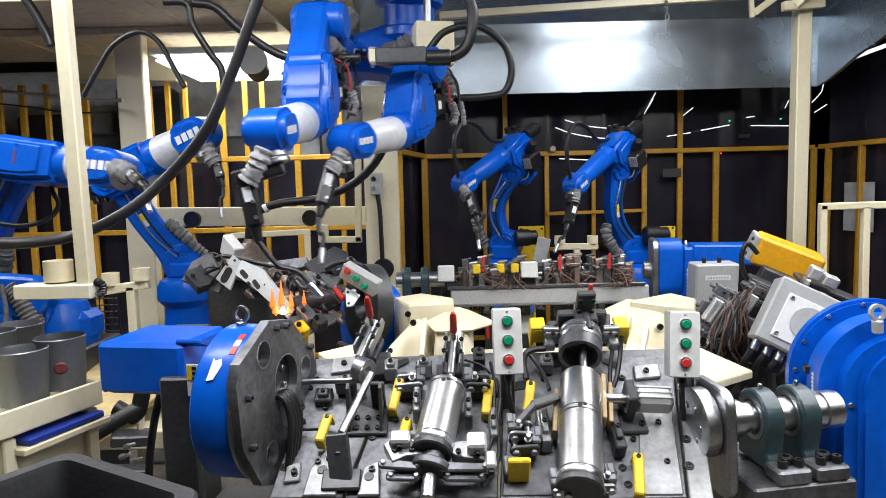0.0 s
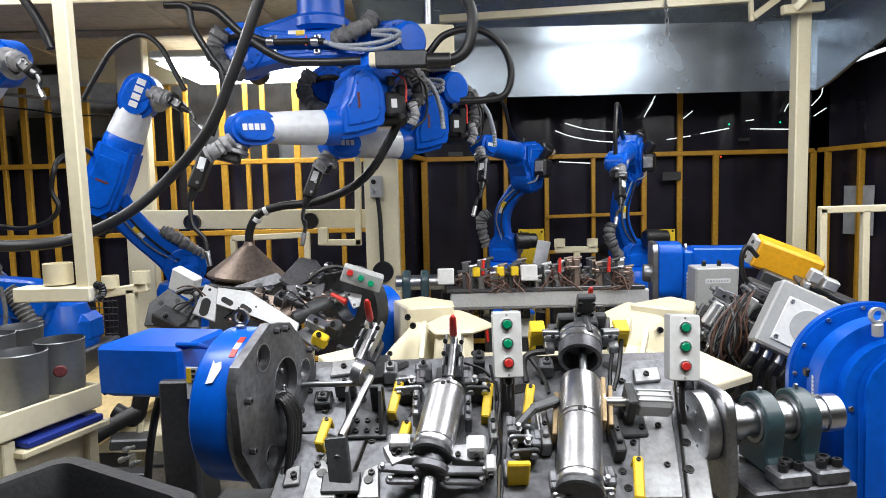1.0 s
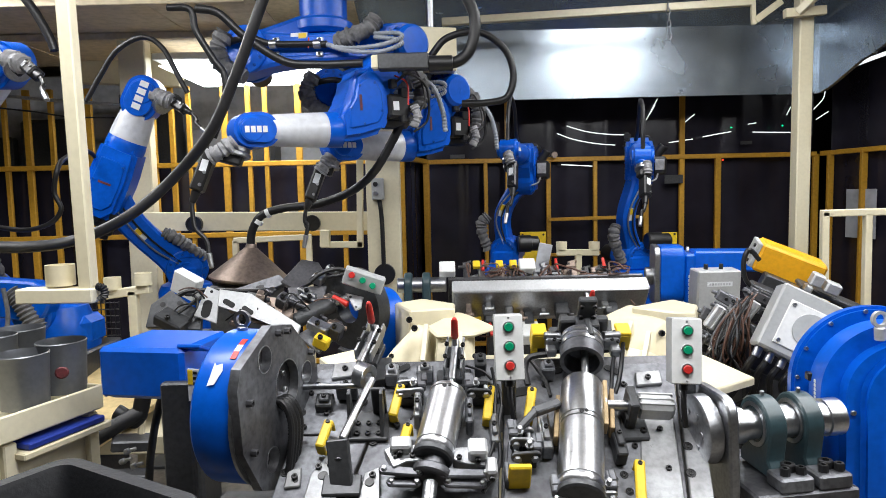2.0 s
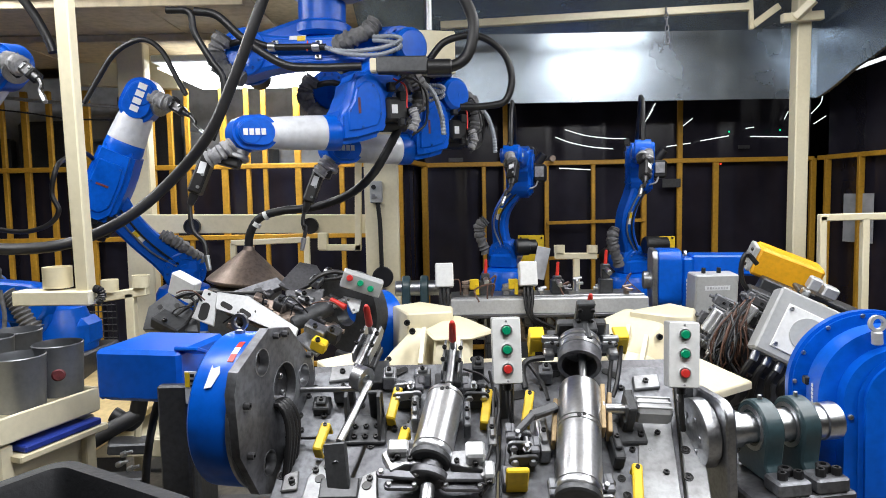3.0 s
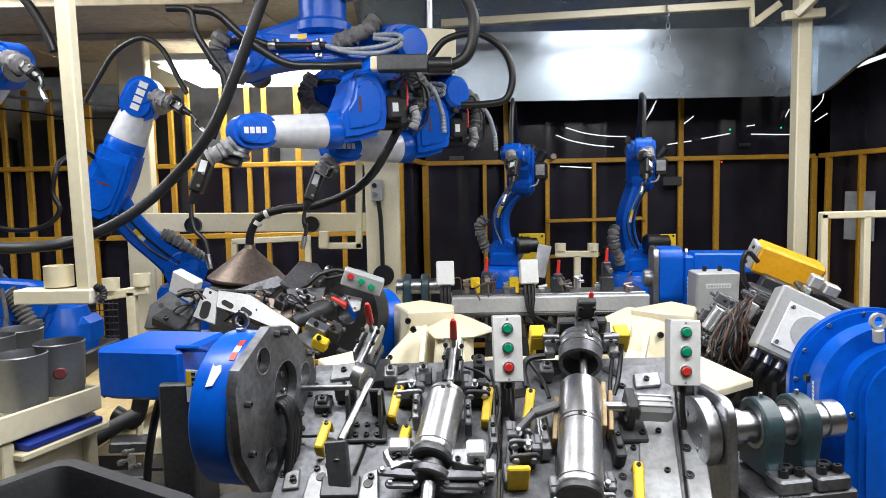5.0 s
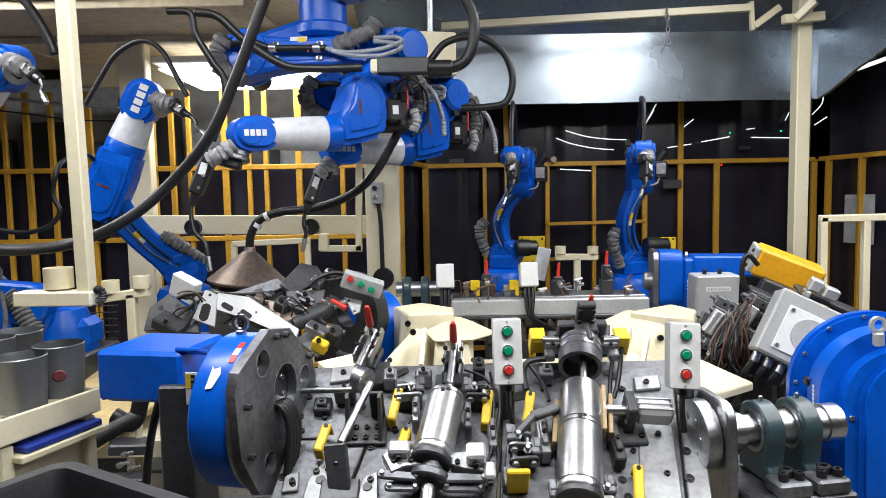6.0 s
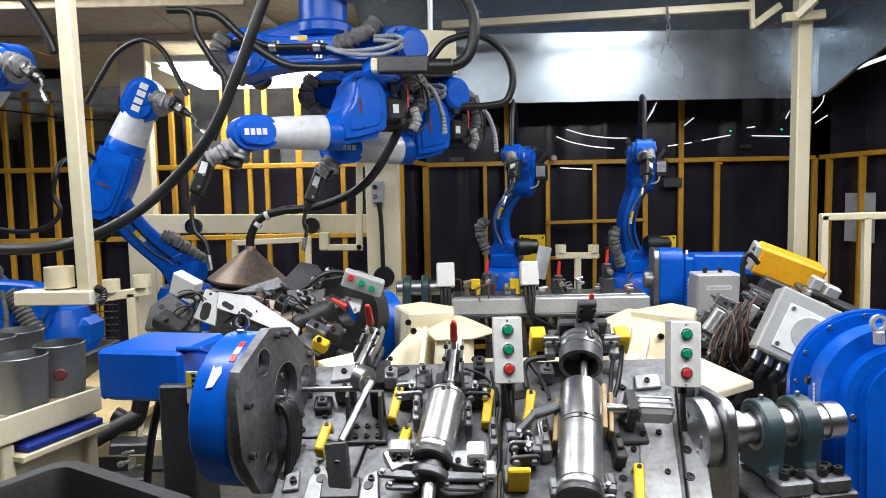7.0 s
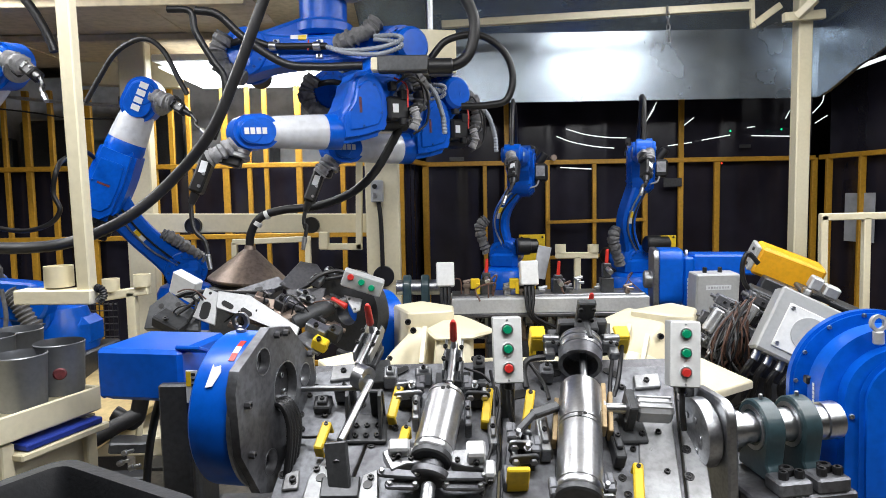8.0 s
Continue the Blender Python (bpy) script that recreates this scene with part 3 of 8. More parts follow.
            part("cover_screw", bm, BLUEDARK, lid)
        bm = bmesh.new()
        box(bm, mid + Vector((0.03, 0, s * (hw + 0.0085))), (0.012, 0.07, 0.002))
        part("serial_mark", bm, REDDULL, lid)
    if q.length > 0.05:
        d = q - mid
        bm = slab(stadium(d.length, 0.085, 0.095), 0.15, aim(mid, q, (0, 0, 1)) @ pose(0, 0, -0.10 if hung else -0.075), 0.02)
        if hung:
            cyl(bm, q + Vector((0, 0, -0.12)), q + Vector((0, 0, 0.11)), 0.085, seg=32, bevel=0.016)
        part("elbow_housing", bm, BLUE, upper)
    n0 = out[0][0] if u > 0 else out[-1][0]
    r = 0.078 * g
    bm = bmesh.new()
    lathe(bm, (n0 - 0.03, 0, 0), (n0 + 0.06, 0, 0), [(0, r * 1.02), (0.03, r * 1.04), (0.07, r * 1.0), (0.085, r * 0.94), (0.09, r * 0.8)], 32)
    part("neck", bm, BLUE, upper)
    end = L2 - 0.075 * g
    bm = bmesh.new()
    n = max(0.06, end - n0 - 0.03)
    lathe(bm, (n0 + 0.04, 0, 0), (n0 + 0.04 + n, 0, 0), [(0, r * 0.97), (0.004, r * 1.0), (n * 0.3, r * 0.97), (n * 0.5, r * 0.93), (n * 0.7, r * 0.9), (n * 0.85, r * 0.85), (n, r * 0.8)], 32)
    part("arm_cover", bm, cover or COVER, upper, "" if cover else "scuffed white plastic arm cover")
    # wrist body: a round-ended casting, two cheeks that carry the tool
    bm = bmesh.new()
    fl = 0.05 * g
    prism(bm, stadium(fl, r * 0.94, r * 0.9, 14), 0.145 * g)
    bmesh.ops.bevel(bm, geom=[e for e in bm.edges if len(e.link_faces) == 2 and e.calc_face_angle(0) > 1.0], offset=0.02 * g, segments=3, affect="EDGES")
    bmesh.ops.transform(bm, matrix=pose(L2 - fl, 0, -0.0725 * g), verts=bm.verts)
    fork = part("fork", bm, BLUE, upper)
    for s in (-1, 1):
        bm = bmesh.new()
        cyl(bm, (L2, 0, s * 0.066 * g), (L2, 0, s * 0.0755 * g), r * 0.62, seg=28, bevel=0.004)
        part("fork_cap", bm, BLUE, fork)
        maker_mark(upper, (0.13 if kind == "west" else 0.10) * g, WHITE, pose(L2 - 0.015 * g, 0, s * 0.077 * g, 0, 180 if s < 0 else 0, 180 if (u < 0) != (kind == "west") else 0))
    bm = bmesh.new()
    box(bm, (-0.13, u * 0.10 * (1 if hung else 0.3), 0.04), (0.11, 0.11, 0.09), 0.012)
    cyl(bm, (-0.10, u * 0.05, -0.05), (-0.24, u * 0.05, -0.05), 0.045, seg=18, bevel=0.008)
    cyl(bm, (-0.24, u * 0.05, -0.05), (-0.27, u * 0.05, -0.05), 0.03, seg=14, bevel=0.004)
    motor = part("wrist_motor", bm, BLACK, upper, "black servo motors and connectors")
    for bx, by, bz, s in ((-0.16, 0.16, 0.07, 0.04), (-0.10, 0.20, 0.08, 0.035), (-0.20, 0.09, 0.08, 0.035), (-0.14, 0.04, 0.09, 0.03)):
        bm = bmesh.new()
        box(bm, (bx, u * by * (1 if hung else 0.5), bz), (s, s * 1.2, s), 0.005)
        part("connector", bm, BLACK, motor)
    bm = bmesh.new()
    box(bm, (-0.11, u * 0.10 * (1 if hung else 0.3), 0.0862), (0.03, 0.04, 0.002))
    part("tag", bm, PAPER, motor)
    if hung:
        for pts, r2, mat, nm in (([(-0.10, u * 0.20, 0.09), (-0.17, u * 0.24, 0.12), (-0.26, u * 0.18, 0.12), (-0.27, u * 0.04, 0.10), (-0.20, u * -0.02, 0.08)], 0.006, RUBBER, "signal_cable"),
                                 ([(-0.14, u * 0.22, 0.06), (-0.21, u * 0.27, 0.10), (-0.24, u * 0.12, 0.13), (-0.16, u * 0.02, 0.11)], 0.005, RUBBER, "signal_cable"),
                                 ([(-0.12, u * 0.24, 0.07), (-0.16, u * 0.20, 0.11), (-0.155, u * 0.10, 0.12)], 0.004, RED, "signal_cable"),
                                 ([(-0.24, u * 0.25, 0.02), (-0.33, u * 0.2, 0.06), (-0.37, u * 0.08, 0.08), (-0.38, u * -0.02, 0.08)], 0.012, SPIRAL, "spiral_hose")):
            bm = bmesh.new()
            hose(bm, pts, r2, 8, 12 if mat == SPIRAL else 7, 0.13 if mat == SPIRAL else 0)
            part(nm, bm, mat, upper)
        bm = bmesh.new()
        crumpled(bm, [(-0.13, u * 0.30, 0.04), (-0.22, u * 0.28, 0.05), (-0.28, u * 0.2, 0.05), (-0.26, u * 0.1, 0.05)], 0.036)
        part("cable_sleeve", bm, GREYCLOTH, upper, "crumpled grey cloth cable sleeve")
        bm = bmesh.new()
        crumpled(bm, [(-0.19, u * 0.10, 0.11), (-0.20, u * 0.05, 0.12), (-0.18, u * 0.0, 0.11)], 0.022)
        part("cloth_wrap", bm, RAG, upper, "pale cloth tied round the plugs")
    if kind == "rear":
        bm = bmesh.new()
        box(bm, (0.0, -0.10, -0.13), (0.12, 0.12, 0.09), 0.015)
        cyl(bm, (-0.02, -0.04, -0.11), (-0.02, 0.03, -0.16), 0.03, seg=14, bevel=0.005)
        pack = part("drive_pack", bm, BLACK, upper, "black wire drive with pale cover")
        bm = bmesh.new()
        box(bm, (0.063, -0.09, -0.13), (0.006, 0.07, 0.06), 0.002)
        part("cover_plate", bm, RAG, pack)
        bm = bmesh.new()
        hose(bm, [(0.05, -0.15, -0.12), (0.07, -0.19, -0.10), (0.08, -0.2, -0.03), (0.08, -0.16, 0.03)], 0.006, 8)
        part("wire", bm, RAG, pack)
        bm = bmesh.new()
        hose(bm, [(L2 + 0.02, 0.05, 0.0), (L2 + 0.0, 0.18, 0.0), (L2 - 0.06, 0.29, 0.0), (L2 - 0.18, 0.33, 0.01), (L2 - 0.30, 0.27, 0.01), (L2 - 0.42, 0.12, 0.02), (-0.12, 0.03, 0.03)], 0.013, 9)
        part("torch_cable", bm, RUBBER, upper)

    # wrist, tool flange, offset torch
    bm = bmesh.new()
    cyl(bm, (-0.01, 0, 0), (0.075 * g, 0, 0), 0.046 * g, seg=22, bevel=0.01)
    box(bm, (0.025 * g, 0.0, 0), (0.085 * g, 0.105 * g, 0.085 * g), 0.02)
    wrist = part("wrist", bm, BLUE, thing)
    bm = bmesh.new()
    cyl(bm, (0.07 * g, 0, 0), (0.095 * g, 0, 0), 0.038 * g, seg=20, bevel=0.004)
    cyl(bm, (0.095 * g, 0, 0), (0.115 * g, 0, 0), 0.046 * g, seg=20, bevel=0.004)
    part("flange", bm, STEEL, wrist, "bare steel tool flange")
    bm = bmesh.new()
    crumpled(bm, [(0.06 * g, tool * 0.2, 0.03), (0.11 * g, tool * 0.5, 0.03), (0.15 * g, tool * 0.85, 0.02)], 0.034 * g)
    part("cloth_wrap", bm, RAG, wrist, "grey cloth wrapped round the wrist")
    a, b = Vector((0.12, tool * 0.9, 0)), Vector((min(0.30, L3 * 0.62), tool, 0))
    bm = bmesh.new()
    bar(bm, a, b, 0.055, 0.06, 0.008)
    box(bm, (0.13, tool * 0.55, 0), (0.05, abs(tool) + 0.05, 0.05), 0.008)
    cyl(bm, b, b + (b - a).normalized() * 0.05, 0.02, 0.014, 14, 0.003)
    holder = part("torch_holder", bm, BLACK, wrist, "black torch holder with clamp")
    for k in (0.2, 0.55, 0.85):
        bm = bmesh.new()
        bolt(bm, a.lerp(b, k) + Vector((0, 0.012, 0.03)), (0, 0, 1), 0.007, 0.007)
        part("holder_screw", bm, STEEL, holder)
    bm = bmesh.new()
    box(bm, a.lerp(b, 0.4) + Vector((0, 0, 0.0308)), (0.05, 0.028, 0.0015))
    part("name_plate", bm, PAPER, holder)
    bm = bmesh.new()
    n = L3
    hose(bm, [b + (b - a).normalized() * 0.04, (b.x + 0.07, tool * 0.98, 0), (b.x + (n - b.x) * 0.6, tool * 0.7, 0), (n - 0.06, tool * 0.25, 0), (n, 0, 0)], 0.0095, 10)
    part("torch_neck", bm, BLACK, wrist)
    d = (Vector((n, 0, 0)) - Vector((n - 0.06, tool * 0.25, 0))).normalized()
    bm = bmesh.new()
    cyl(bm, Vector((n, 0, 0)) - d * 0.012, Vector((n, 0, 0)) + d * 0.05, 0.0125, 0.010, 14, 0.002)
    part("nozzle", bm, BRIGHT, wrist, "copper-silver gas nozzle")

    keys = {low: [], upper: [], wrist: []}
    if len({tuple(row[1]) for row in poses}) > 1:
        keys[swivel] = []
    for t, s, e, w, c in poses:
        s, e, w, c = (Vector(a) - s0 for a in (s, e, w, c))
        e = s + (e - s).normalized() * L1
        f = forearm(e, w)
        x = (w - f).normalized()
        w = f + x * L2
        keys[low].append((t, aim(s, e, sides)))
        keys[upper].append((t, aim(f, w, level(x))))
        keys[wrist].append((t, aim(w, c, sides)))
        if swivel in keys:
            keys[swivel].append((t, Matrix.Translation(s)))
    for ob, rows in keys.items():
        ob.matrix_basis = rows[-1][1]
        if len(rows) > 1:
            MOVES.append((ob, rows + ([(8.0, rows[-1][1])] if rows[-1][0] < 8 else [])))
    return thing


robot("welding_robot", "blue painted welding robot behind the rear fixture", "rear welding robots", [
    (0.0, (0.427, 4.5, 1.253), (0.488, 4.428000000000001, 1.774), (0.132, 4.042, 1.682), (0.211, 3.723, 1.305)),
    (0.3, (0.427, 4.5, 1.253), (0.545, 4.4190000000000005, 1.775), (0.212, 3.949, 1.852), (0.176, 3.664, 1.442)),
    (0.6, (0.427, 4.5, 1.253), (0.558, 4.422000000000001, 1.754), (0.201, 3.96, 1.901), (0.16, 3.697, 1.478)),
    (0.9, (0.427, 4.5, 1.253), (0.573, 4.424, 1.733), (0.238, 3.947, 1.931), (0.166, 3.674, 1.518)),
    (1.2, (0.427, 4.5, 1.253), (0.574, 4.4270000000000005, 1.721), (0.248, 3.944, 1.913), (0.208, 3.68, 1.49)),
    (1.5, (0.427, 4.5, 1.253), (0.576, 4.430000000000001, 1.7), (0.315, 3.911, 1.904), (0.248, 3.688, 1.462)),
    (1.7, (0.427, 4.5, 1.253), (0.551, 4.4350000000000005, 1.694), (0.355, 3.89, 1.916), (0.314, 3.68, 1.464)),
    (2.8, (0.427, 4.5, 1.253), (0.532, 4.430000000000001, 1.736), (0.412, 3.862, 1.9), (0.332, 3.5, 1.638)),
    (3.0, (0.427, 4.5, 1.253), (0.534, 4.430000000000001, 1.733), (0.413, 3.862, 1.894), (0.332, 3.5, 1.638))], "rear", (-0.35, -0.9, 0.0), rise=0.17, girth=0.85, bow=0.085, tool=0.03, cover=BLUE)
robot("welding_robot", "blue painted welding robot behind the rear fixture", "rear welding robots", [
    (0.0, (1.312, 4.5, 1.198), (1.172, 4.453, 1.835), (0.844, 4.103, 1.665), (0.669, 3.83, 1.284)),
    (0.3, (1.312, 4.5, 1.198), (1.212, 4.442, 1.837), (0.892, 4.056, 1.702), (0.707, 3.741, 1.36)),
    (0.6, (1.312, 4.5, 1.198), (1.236, 4.449000000000001, 1.786), (0.962, 3.975, 1.755), (0.849, 3.641, 1.4)),
    (0.9, (1.312, 4.5, 1.198), (1.261, 4.445, 1.775), (1.032, 3.931, 1.794), (0.942, 3.589, 1.44)),
    (1.2, (1.312, 4.5, 1.198), (1.28, 4.444000000000001, 1.755), (1.071, 3.912, 1.815), (0.982, 3.587, 1.445)),
    (1.5, (1.312, 4.5, 1.198), (1.289, 4.446000000000001, 1.738), (1.109, 3.9, 1.819), (1.029, 3.614, 1.417)),
    (1.7, (1.312, 4.5, 1.198), (1.31, 4.444000000000001, 1.716), (1.152, 3.889, 1.822), (1.069, 3.603, 1.42)),
    (2.8, (1.312, 4.5, 1.198), (1.338, 4.431, 1.74), (1.19, 3.87, 1.909), (1.068, 3.5, 1.668)),
    (3.0, (1.312, 4.5, 1.198), (1.34, 4.429, 1.745), (1.191, 3.868, 1.913), (1.068, 3.5, 1.668))], "rear", (0.3, -0.92, 0.0), rise=0.17, girth=0.85, bow=0.085, tool=0.03, cover=BLUE)
robot("welding_robot", "blue welding robot with scuffed white arm cover", "west welding robots", [
    (0.0, (-1.647, 4.1, 1.23), (-1.973, 3.904, 1.85), (-1.449, 3.786, 1.968), (-1.186, 3.6, 1.371)),
    (0.2, (-1.647, 4.1, 1.23), (-1.983, 3.904, 1.817), (-1.477, 3.741, 1.96), (-1.28, 3.5, 1.40)),
    (0.4, (-1.647, 4.1, 1.23), (-1.989, 3.906, 1.785), (-1.54, 3.676, 2.005), (-1.33, 3.4, 1.62)),
    (0.6, (-1.647, 4.1, 1.23), (-1.968, 3.843, 1.72), (-1.71, 3.886, 2.211), (-1.356, 3.678, 1.925)),
    (1.0, (-1.647, 4.1, 1.23), (-1.964, 3.8, 1.698), (-1.70, 3.80, 2.27), (-1.327, 3.642, 2.041))], "west", (0.25, -0.95, 0.1), girth=1.35, bow=0.03, tool=0.04)
robot("welding_robot", "blue welding robot reaching in past the post", "west welding robots", [
    (0.0, (-2.571, 3.6, 1.168), (-2.054, 3.216, 1.839), (-1.527, 3.07, 1.78), (-1.225, 2.71, 1.61)),
    (0.1, (-2.571, 3.6, 1.168), (-2.103, 3.178, 1.852), (-1.57, 3.044, 1.82), (-1.261, 2.686, 1.658)),
    (0.2, (-2.571, 3.6, 1.168), (-2.163, 3.163, 1.88), (-1.632, 3.021, 1.872), (-1.312, 2.669, 1.718)),
    (0.3, (-2.571, 3.6, 1.168), (-2.232, 3.131, 1.896), (-1.705, 2.978, 1.93), (-1.368, 2.637, 1.787)),
    (0.4, (-2.571, 3.6, 1.168), (-2.262, 3.119, 1.902), (-1.737, 2.963, 1.95), (-1.399, 2.623, 1.81)),
    (0.5, (-2.571, 3.6, 1.168), (-2.317, 3.087, 1.901), (-1.806, 2.946, 2.047), (-1.459, 2.622, 1.889)),
    (0.6, (-2.571, 3.6, 1.168), (-2.365, 3.099, 1.924), (-1.888, 2.99, 2.175), (-1.543, 2.68, 1.989)),
    (0.8, (-2.571, 3.6, 1.168), (-2.411, 3.138, 1.959), (-1.965, 3.039, 2.265), (-1.62, 2.738, 2.063)),
    (1.0, (-2.571, 3.6, 1.168), (-2.44, 3.166, 1.98), (-2.01, 3.084, 2.313), (-1.672, 2.78, 2.105))], "west", (0.25, -0.95, 0.1), girth=1.25, bow=0.03, tool=0.04)
robot("welding_robot", "ceiling-hung blue welding robot with white arm cover", "hung welding robots", [
    (0.0, (-0.55, 3.75, 2.40), (-0.5, 2.97, 2.36), (-0.58, 2.21, 1.86), (-0.489, 2.2, 1.481)),
    (0.15, (-0.72, 3.72, 2.40), (-0.43, 2.99, 2.36), (-0.64, 2.27, 1.87), (-0.559, 2.25, 1.469)),
    (0.3, (-0.88, 3.58, 2.39), (-0.339, 3.02, 2.36), (-0.715, 2.354, 1.887), (-0.672, 2.3, 1.457)),
    (0.4, (-0.92, 3.5, 2.38), (-0.295, 3.03, 2.36), (-0.743, 2.41, 1.90), (-0.789, 2.35, 1.455)),
    (0.6, (-0.945, 3.4, 2.373), (-0.244, 3.05, 2.36), (-0.755, 2.48, 1.915), (-0.861, 2.4, 1.439)),
    (1.0, (-0.954, 3.3, 2.367), (-0.18, 3.173, 2.36), (-0.817, 2.746, 1.934), (-0.966, 2.65, 1.42))], "hung", (0.1, -0.98, 0.15), ahead=0.2, rise=-0.40, tool=-0.125)
robot("welding_robot", "ceiling-hung blue welding robot with white arm cover", "hung welding robots", [
    (0.0, (-0.5, 3.75, 2.378), (-0.068, 3.25, 2.23), (-0.375, 2.67, 1.85), (-0.454, 2.5, 1.478)),
    (0.3, (-0.58, 3.75, 2.30), (-0.026, 3.38, 2.22), (-0.52, 2.93, 1.85), (-0.642, 2.85, 1.454)),
    (0.5, (-0.6, 3.75, 2.28), (0.01, 3.5, 2.211), (-0.51, 3.1, 1.885), (-0.60, 3.0, 1.52)),
    (1.0, (-0.618, 3.75, 2.241), (0.03, 3.59, 2.2), (-0.515, 3.202, 1.898), (-0.665, 3.1, 1.46))], "hung", (0.1, -0.98, 0.15), ahead=0.10, rise=-0.29, tool=-0.04)


# ---- front fixture: tilted machined plates, canisters, clamps ----
FRONT = pose(*(-0.007, 2.0, 1.116), 31.62, 0, 0)
fixture = tagged(new("welding_fixture"), "tilted machined-steel welding fixture with toggle clamps and yellow guards", "fixture")
fixture.matrix_world = FRONT


def bolts(name, pts, z, r, parent, mat=None, n=(0, 0, 1), h=None):
    """Screws at (x, y) points, each a part of its own."""
    first = None
    for x, y in pts:
        if first is None:
            bm = bmesh.new()
            bolt(bm, (0, 0, 0), n, r, h or r)
            first = part(name, bm, mat or BLACK, parent)
        else:
            first = new(name, first.data)
            first.parent = parent
        first.location = (x, y, z)


def counterbore(parent, pts, z, r=0.013):
    """Screw holes: a low rim round a dark socket screw, all black to paint the hole's shade."""
    me = None
    for x, y in pts:
        if me is None:
            bm = bmesh.new()
            annulus(bm, (0, 0, -0.002), (0, 0, 0.0025), r, r * 0.8, 16)
            cyl(bm, (0, 0, -0.002), (0, 0, 0.001), r * 0.8, seg=12)
            bolt(bm, (0, 0, 0.001), (0, 0, 1), r * 0.55, 0.003)
            me = part("screw_hole", bm, BLACK, parent)
            ob = me
        else:
            ob = new("screw_hole", me.data)
            ob.parent = parent
        ob.location = (x, y, z)


def plate(outline, top, thick, mat=None, name="base_plate", parent=None):
    return part(name, slab(outline, thick, pose(0, 0, top - thick), 0.003), mat or PLATE, parent or fixture)


plate([(-0.395, -0.007), (-0.185, 0.022), (-0.21, -0.224), (-0.269, -0.47), (-0.457, -0.467), (-0.428, -0.219)], 0, 0.03)
plate([(-0.178, 0.017), (0.173, 0.033), (0.169, -0.107), (0.13, -0.478), (-0.263, -0.471), (-0.203, -0.224)], -0.004, 0.025)
plate([(0.19, -0.016), (0.714, -0.004), (0.687, -0.119), (0.608, -0.495), (0.135, -0.486), (0.176, -0.107)], 0, 0.03)
plate([(0.714, -0.028), (0.769, -0.041), (0.672, -0.504), (0.611, -0.503), (0.694, -0.119)], 0.006, 0.035, GROUND)
plate([(-0.411, 0.032), (0.732, 0.039), (0.714, -0.024), (-0.403, -0.021)], -0.012, 0.03, DARK, "cross_plate")
plate([(0.559, -0.2), (0.654, -0.198), (0.601, -0.487), (0.49, -0.485)], 0.004, 0.008, GROUND, "wear_plate")
plate([(0.171, -0.29), (0.312, -0.235), (0.283, -0.481), (0.14, -0.478)], 0.0035, 0.01, PLATE, "wear_plate")
plate([(-0.361, -0.39), (-0.318, -0.317), (-0.282, -0.388), (-0.284, -0.47), (-0.37, -0.469)], 0.012, 0.012, GROUND, "shim_plate")
plate([(-0.219, -0.389), (-0.179, -0.369), (-0.171, -0.472), (-0.229, -0.471)], 0.012, 0.012, GROUND, "shim_plate")
plate([(-0.425, -0.377), (-0.388, -0.365), (-0.384, -0.423), (-0.427, -0.429)], 0.01, 0.01, GROUND, "shim_plate")
plate([(-0.348, 0.009), (-0.27, 0.019), (-0.271, -0.043), (-0.35, -0.055)], 0.012, 0.012, GROUND, "shim_plate")
plate([(0.579, -0.053), (0.657, -0.046), (0.652, -0.1), (0.572, -0.107)], 0.012, 0.012, GROUND, "shim_plate")
bolts("cap_screw", [(-0.401, -0.399), (-0.311, -0.016), (0.612, -0.077), (-0.342, -0.37), (-0.196, -0.398), (-0.313, -0.361)], 0.012, 0.009, fixture)
counterbore(fixture, [(-0.415, -0.094), (-0.42, -0.175), (-0.424, -0.243), (-0.424, -0.314), (-0.434, -0.376), (-0.254, -0.223), (-0.242, -0.141), (-0.191, -0.194), (-0.205, -0.282)], 0, 0.012)
counterbore(fixture, [(0.699, -0.145), (0.679, -0.233), (0.658, -0.322), (0.64, -0.406)], 0.006, 0.013)
counterbore(fixture, [(-0.148, -0.008), (-0.077, -0.021), (0.142, -0.362), (0.466, -0.403), (0.563, -0.317), (0.324, -0.45), (0.469, -0.453), (0.3, -0.088), (0.538, -0.093)], 0, 0.011)


def yellow_guard(p, q, w=0.026, d=0.018):
    """A folded yellow sensor guard bar standing off the plate between two points (x, y, z)."""
    thing = fixture
    p, q = Vector(p), Vector(q)
    n = (q - p).length
    bm = bmesh.new()
    box(bm, (n / 2, 0, 0), (n, w, d), 0.004, aim(p, q))
    box(bm, (n - 0.004, 0, -0.02), (0.008, w, 0.04), 0.002, aim(p, q))
    box(bm, (0.004, 0, -0.02), (0.008, w, 0.04), 0.002, aim(p, q))
    g = part("guard", bm, YELLOW, thing, "bright yellow folded guard bar")
    bm = bmesh.new()
    m = aim(p, q)
    bolt(bm, m @ Vector((n * 0.9, 0, d / 2)), m.to_3x3() @ Vector((0, 0, 1)), 0.006, 0.005)
    part("guard_screw", bm, BLACK, g)


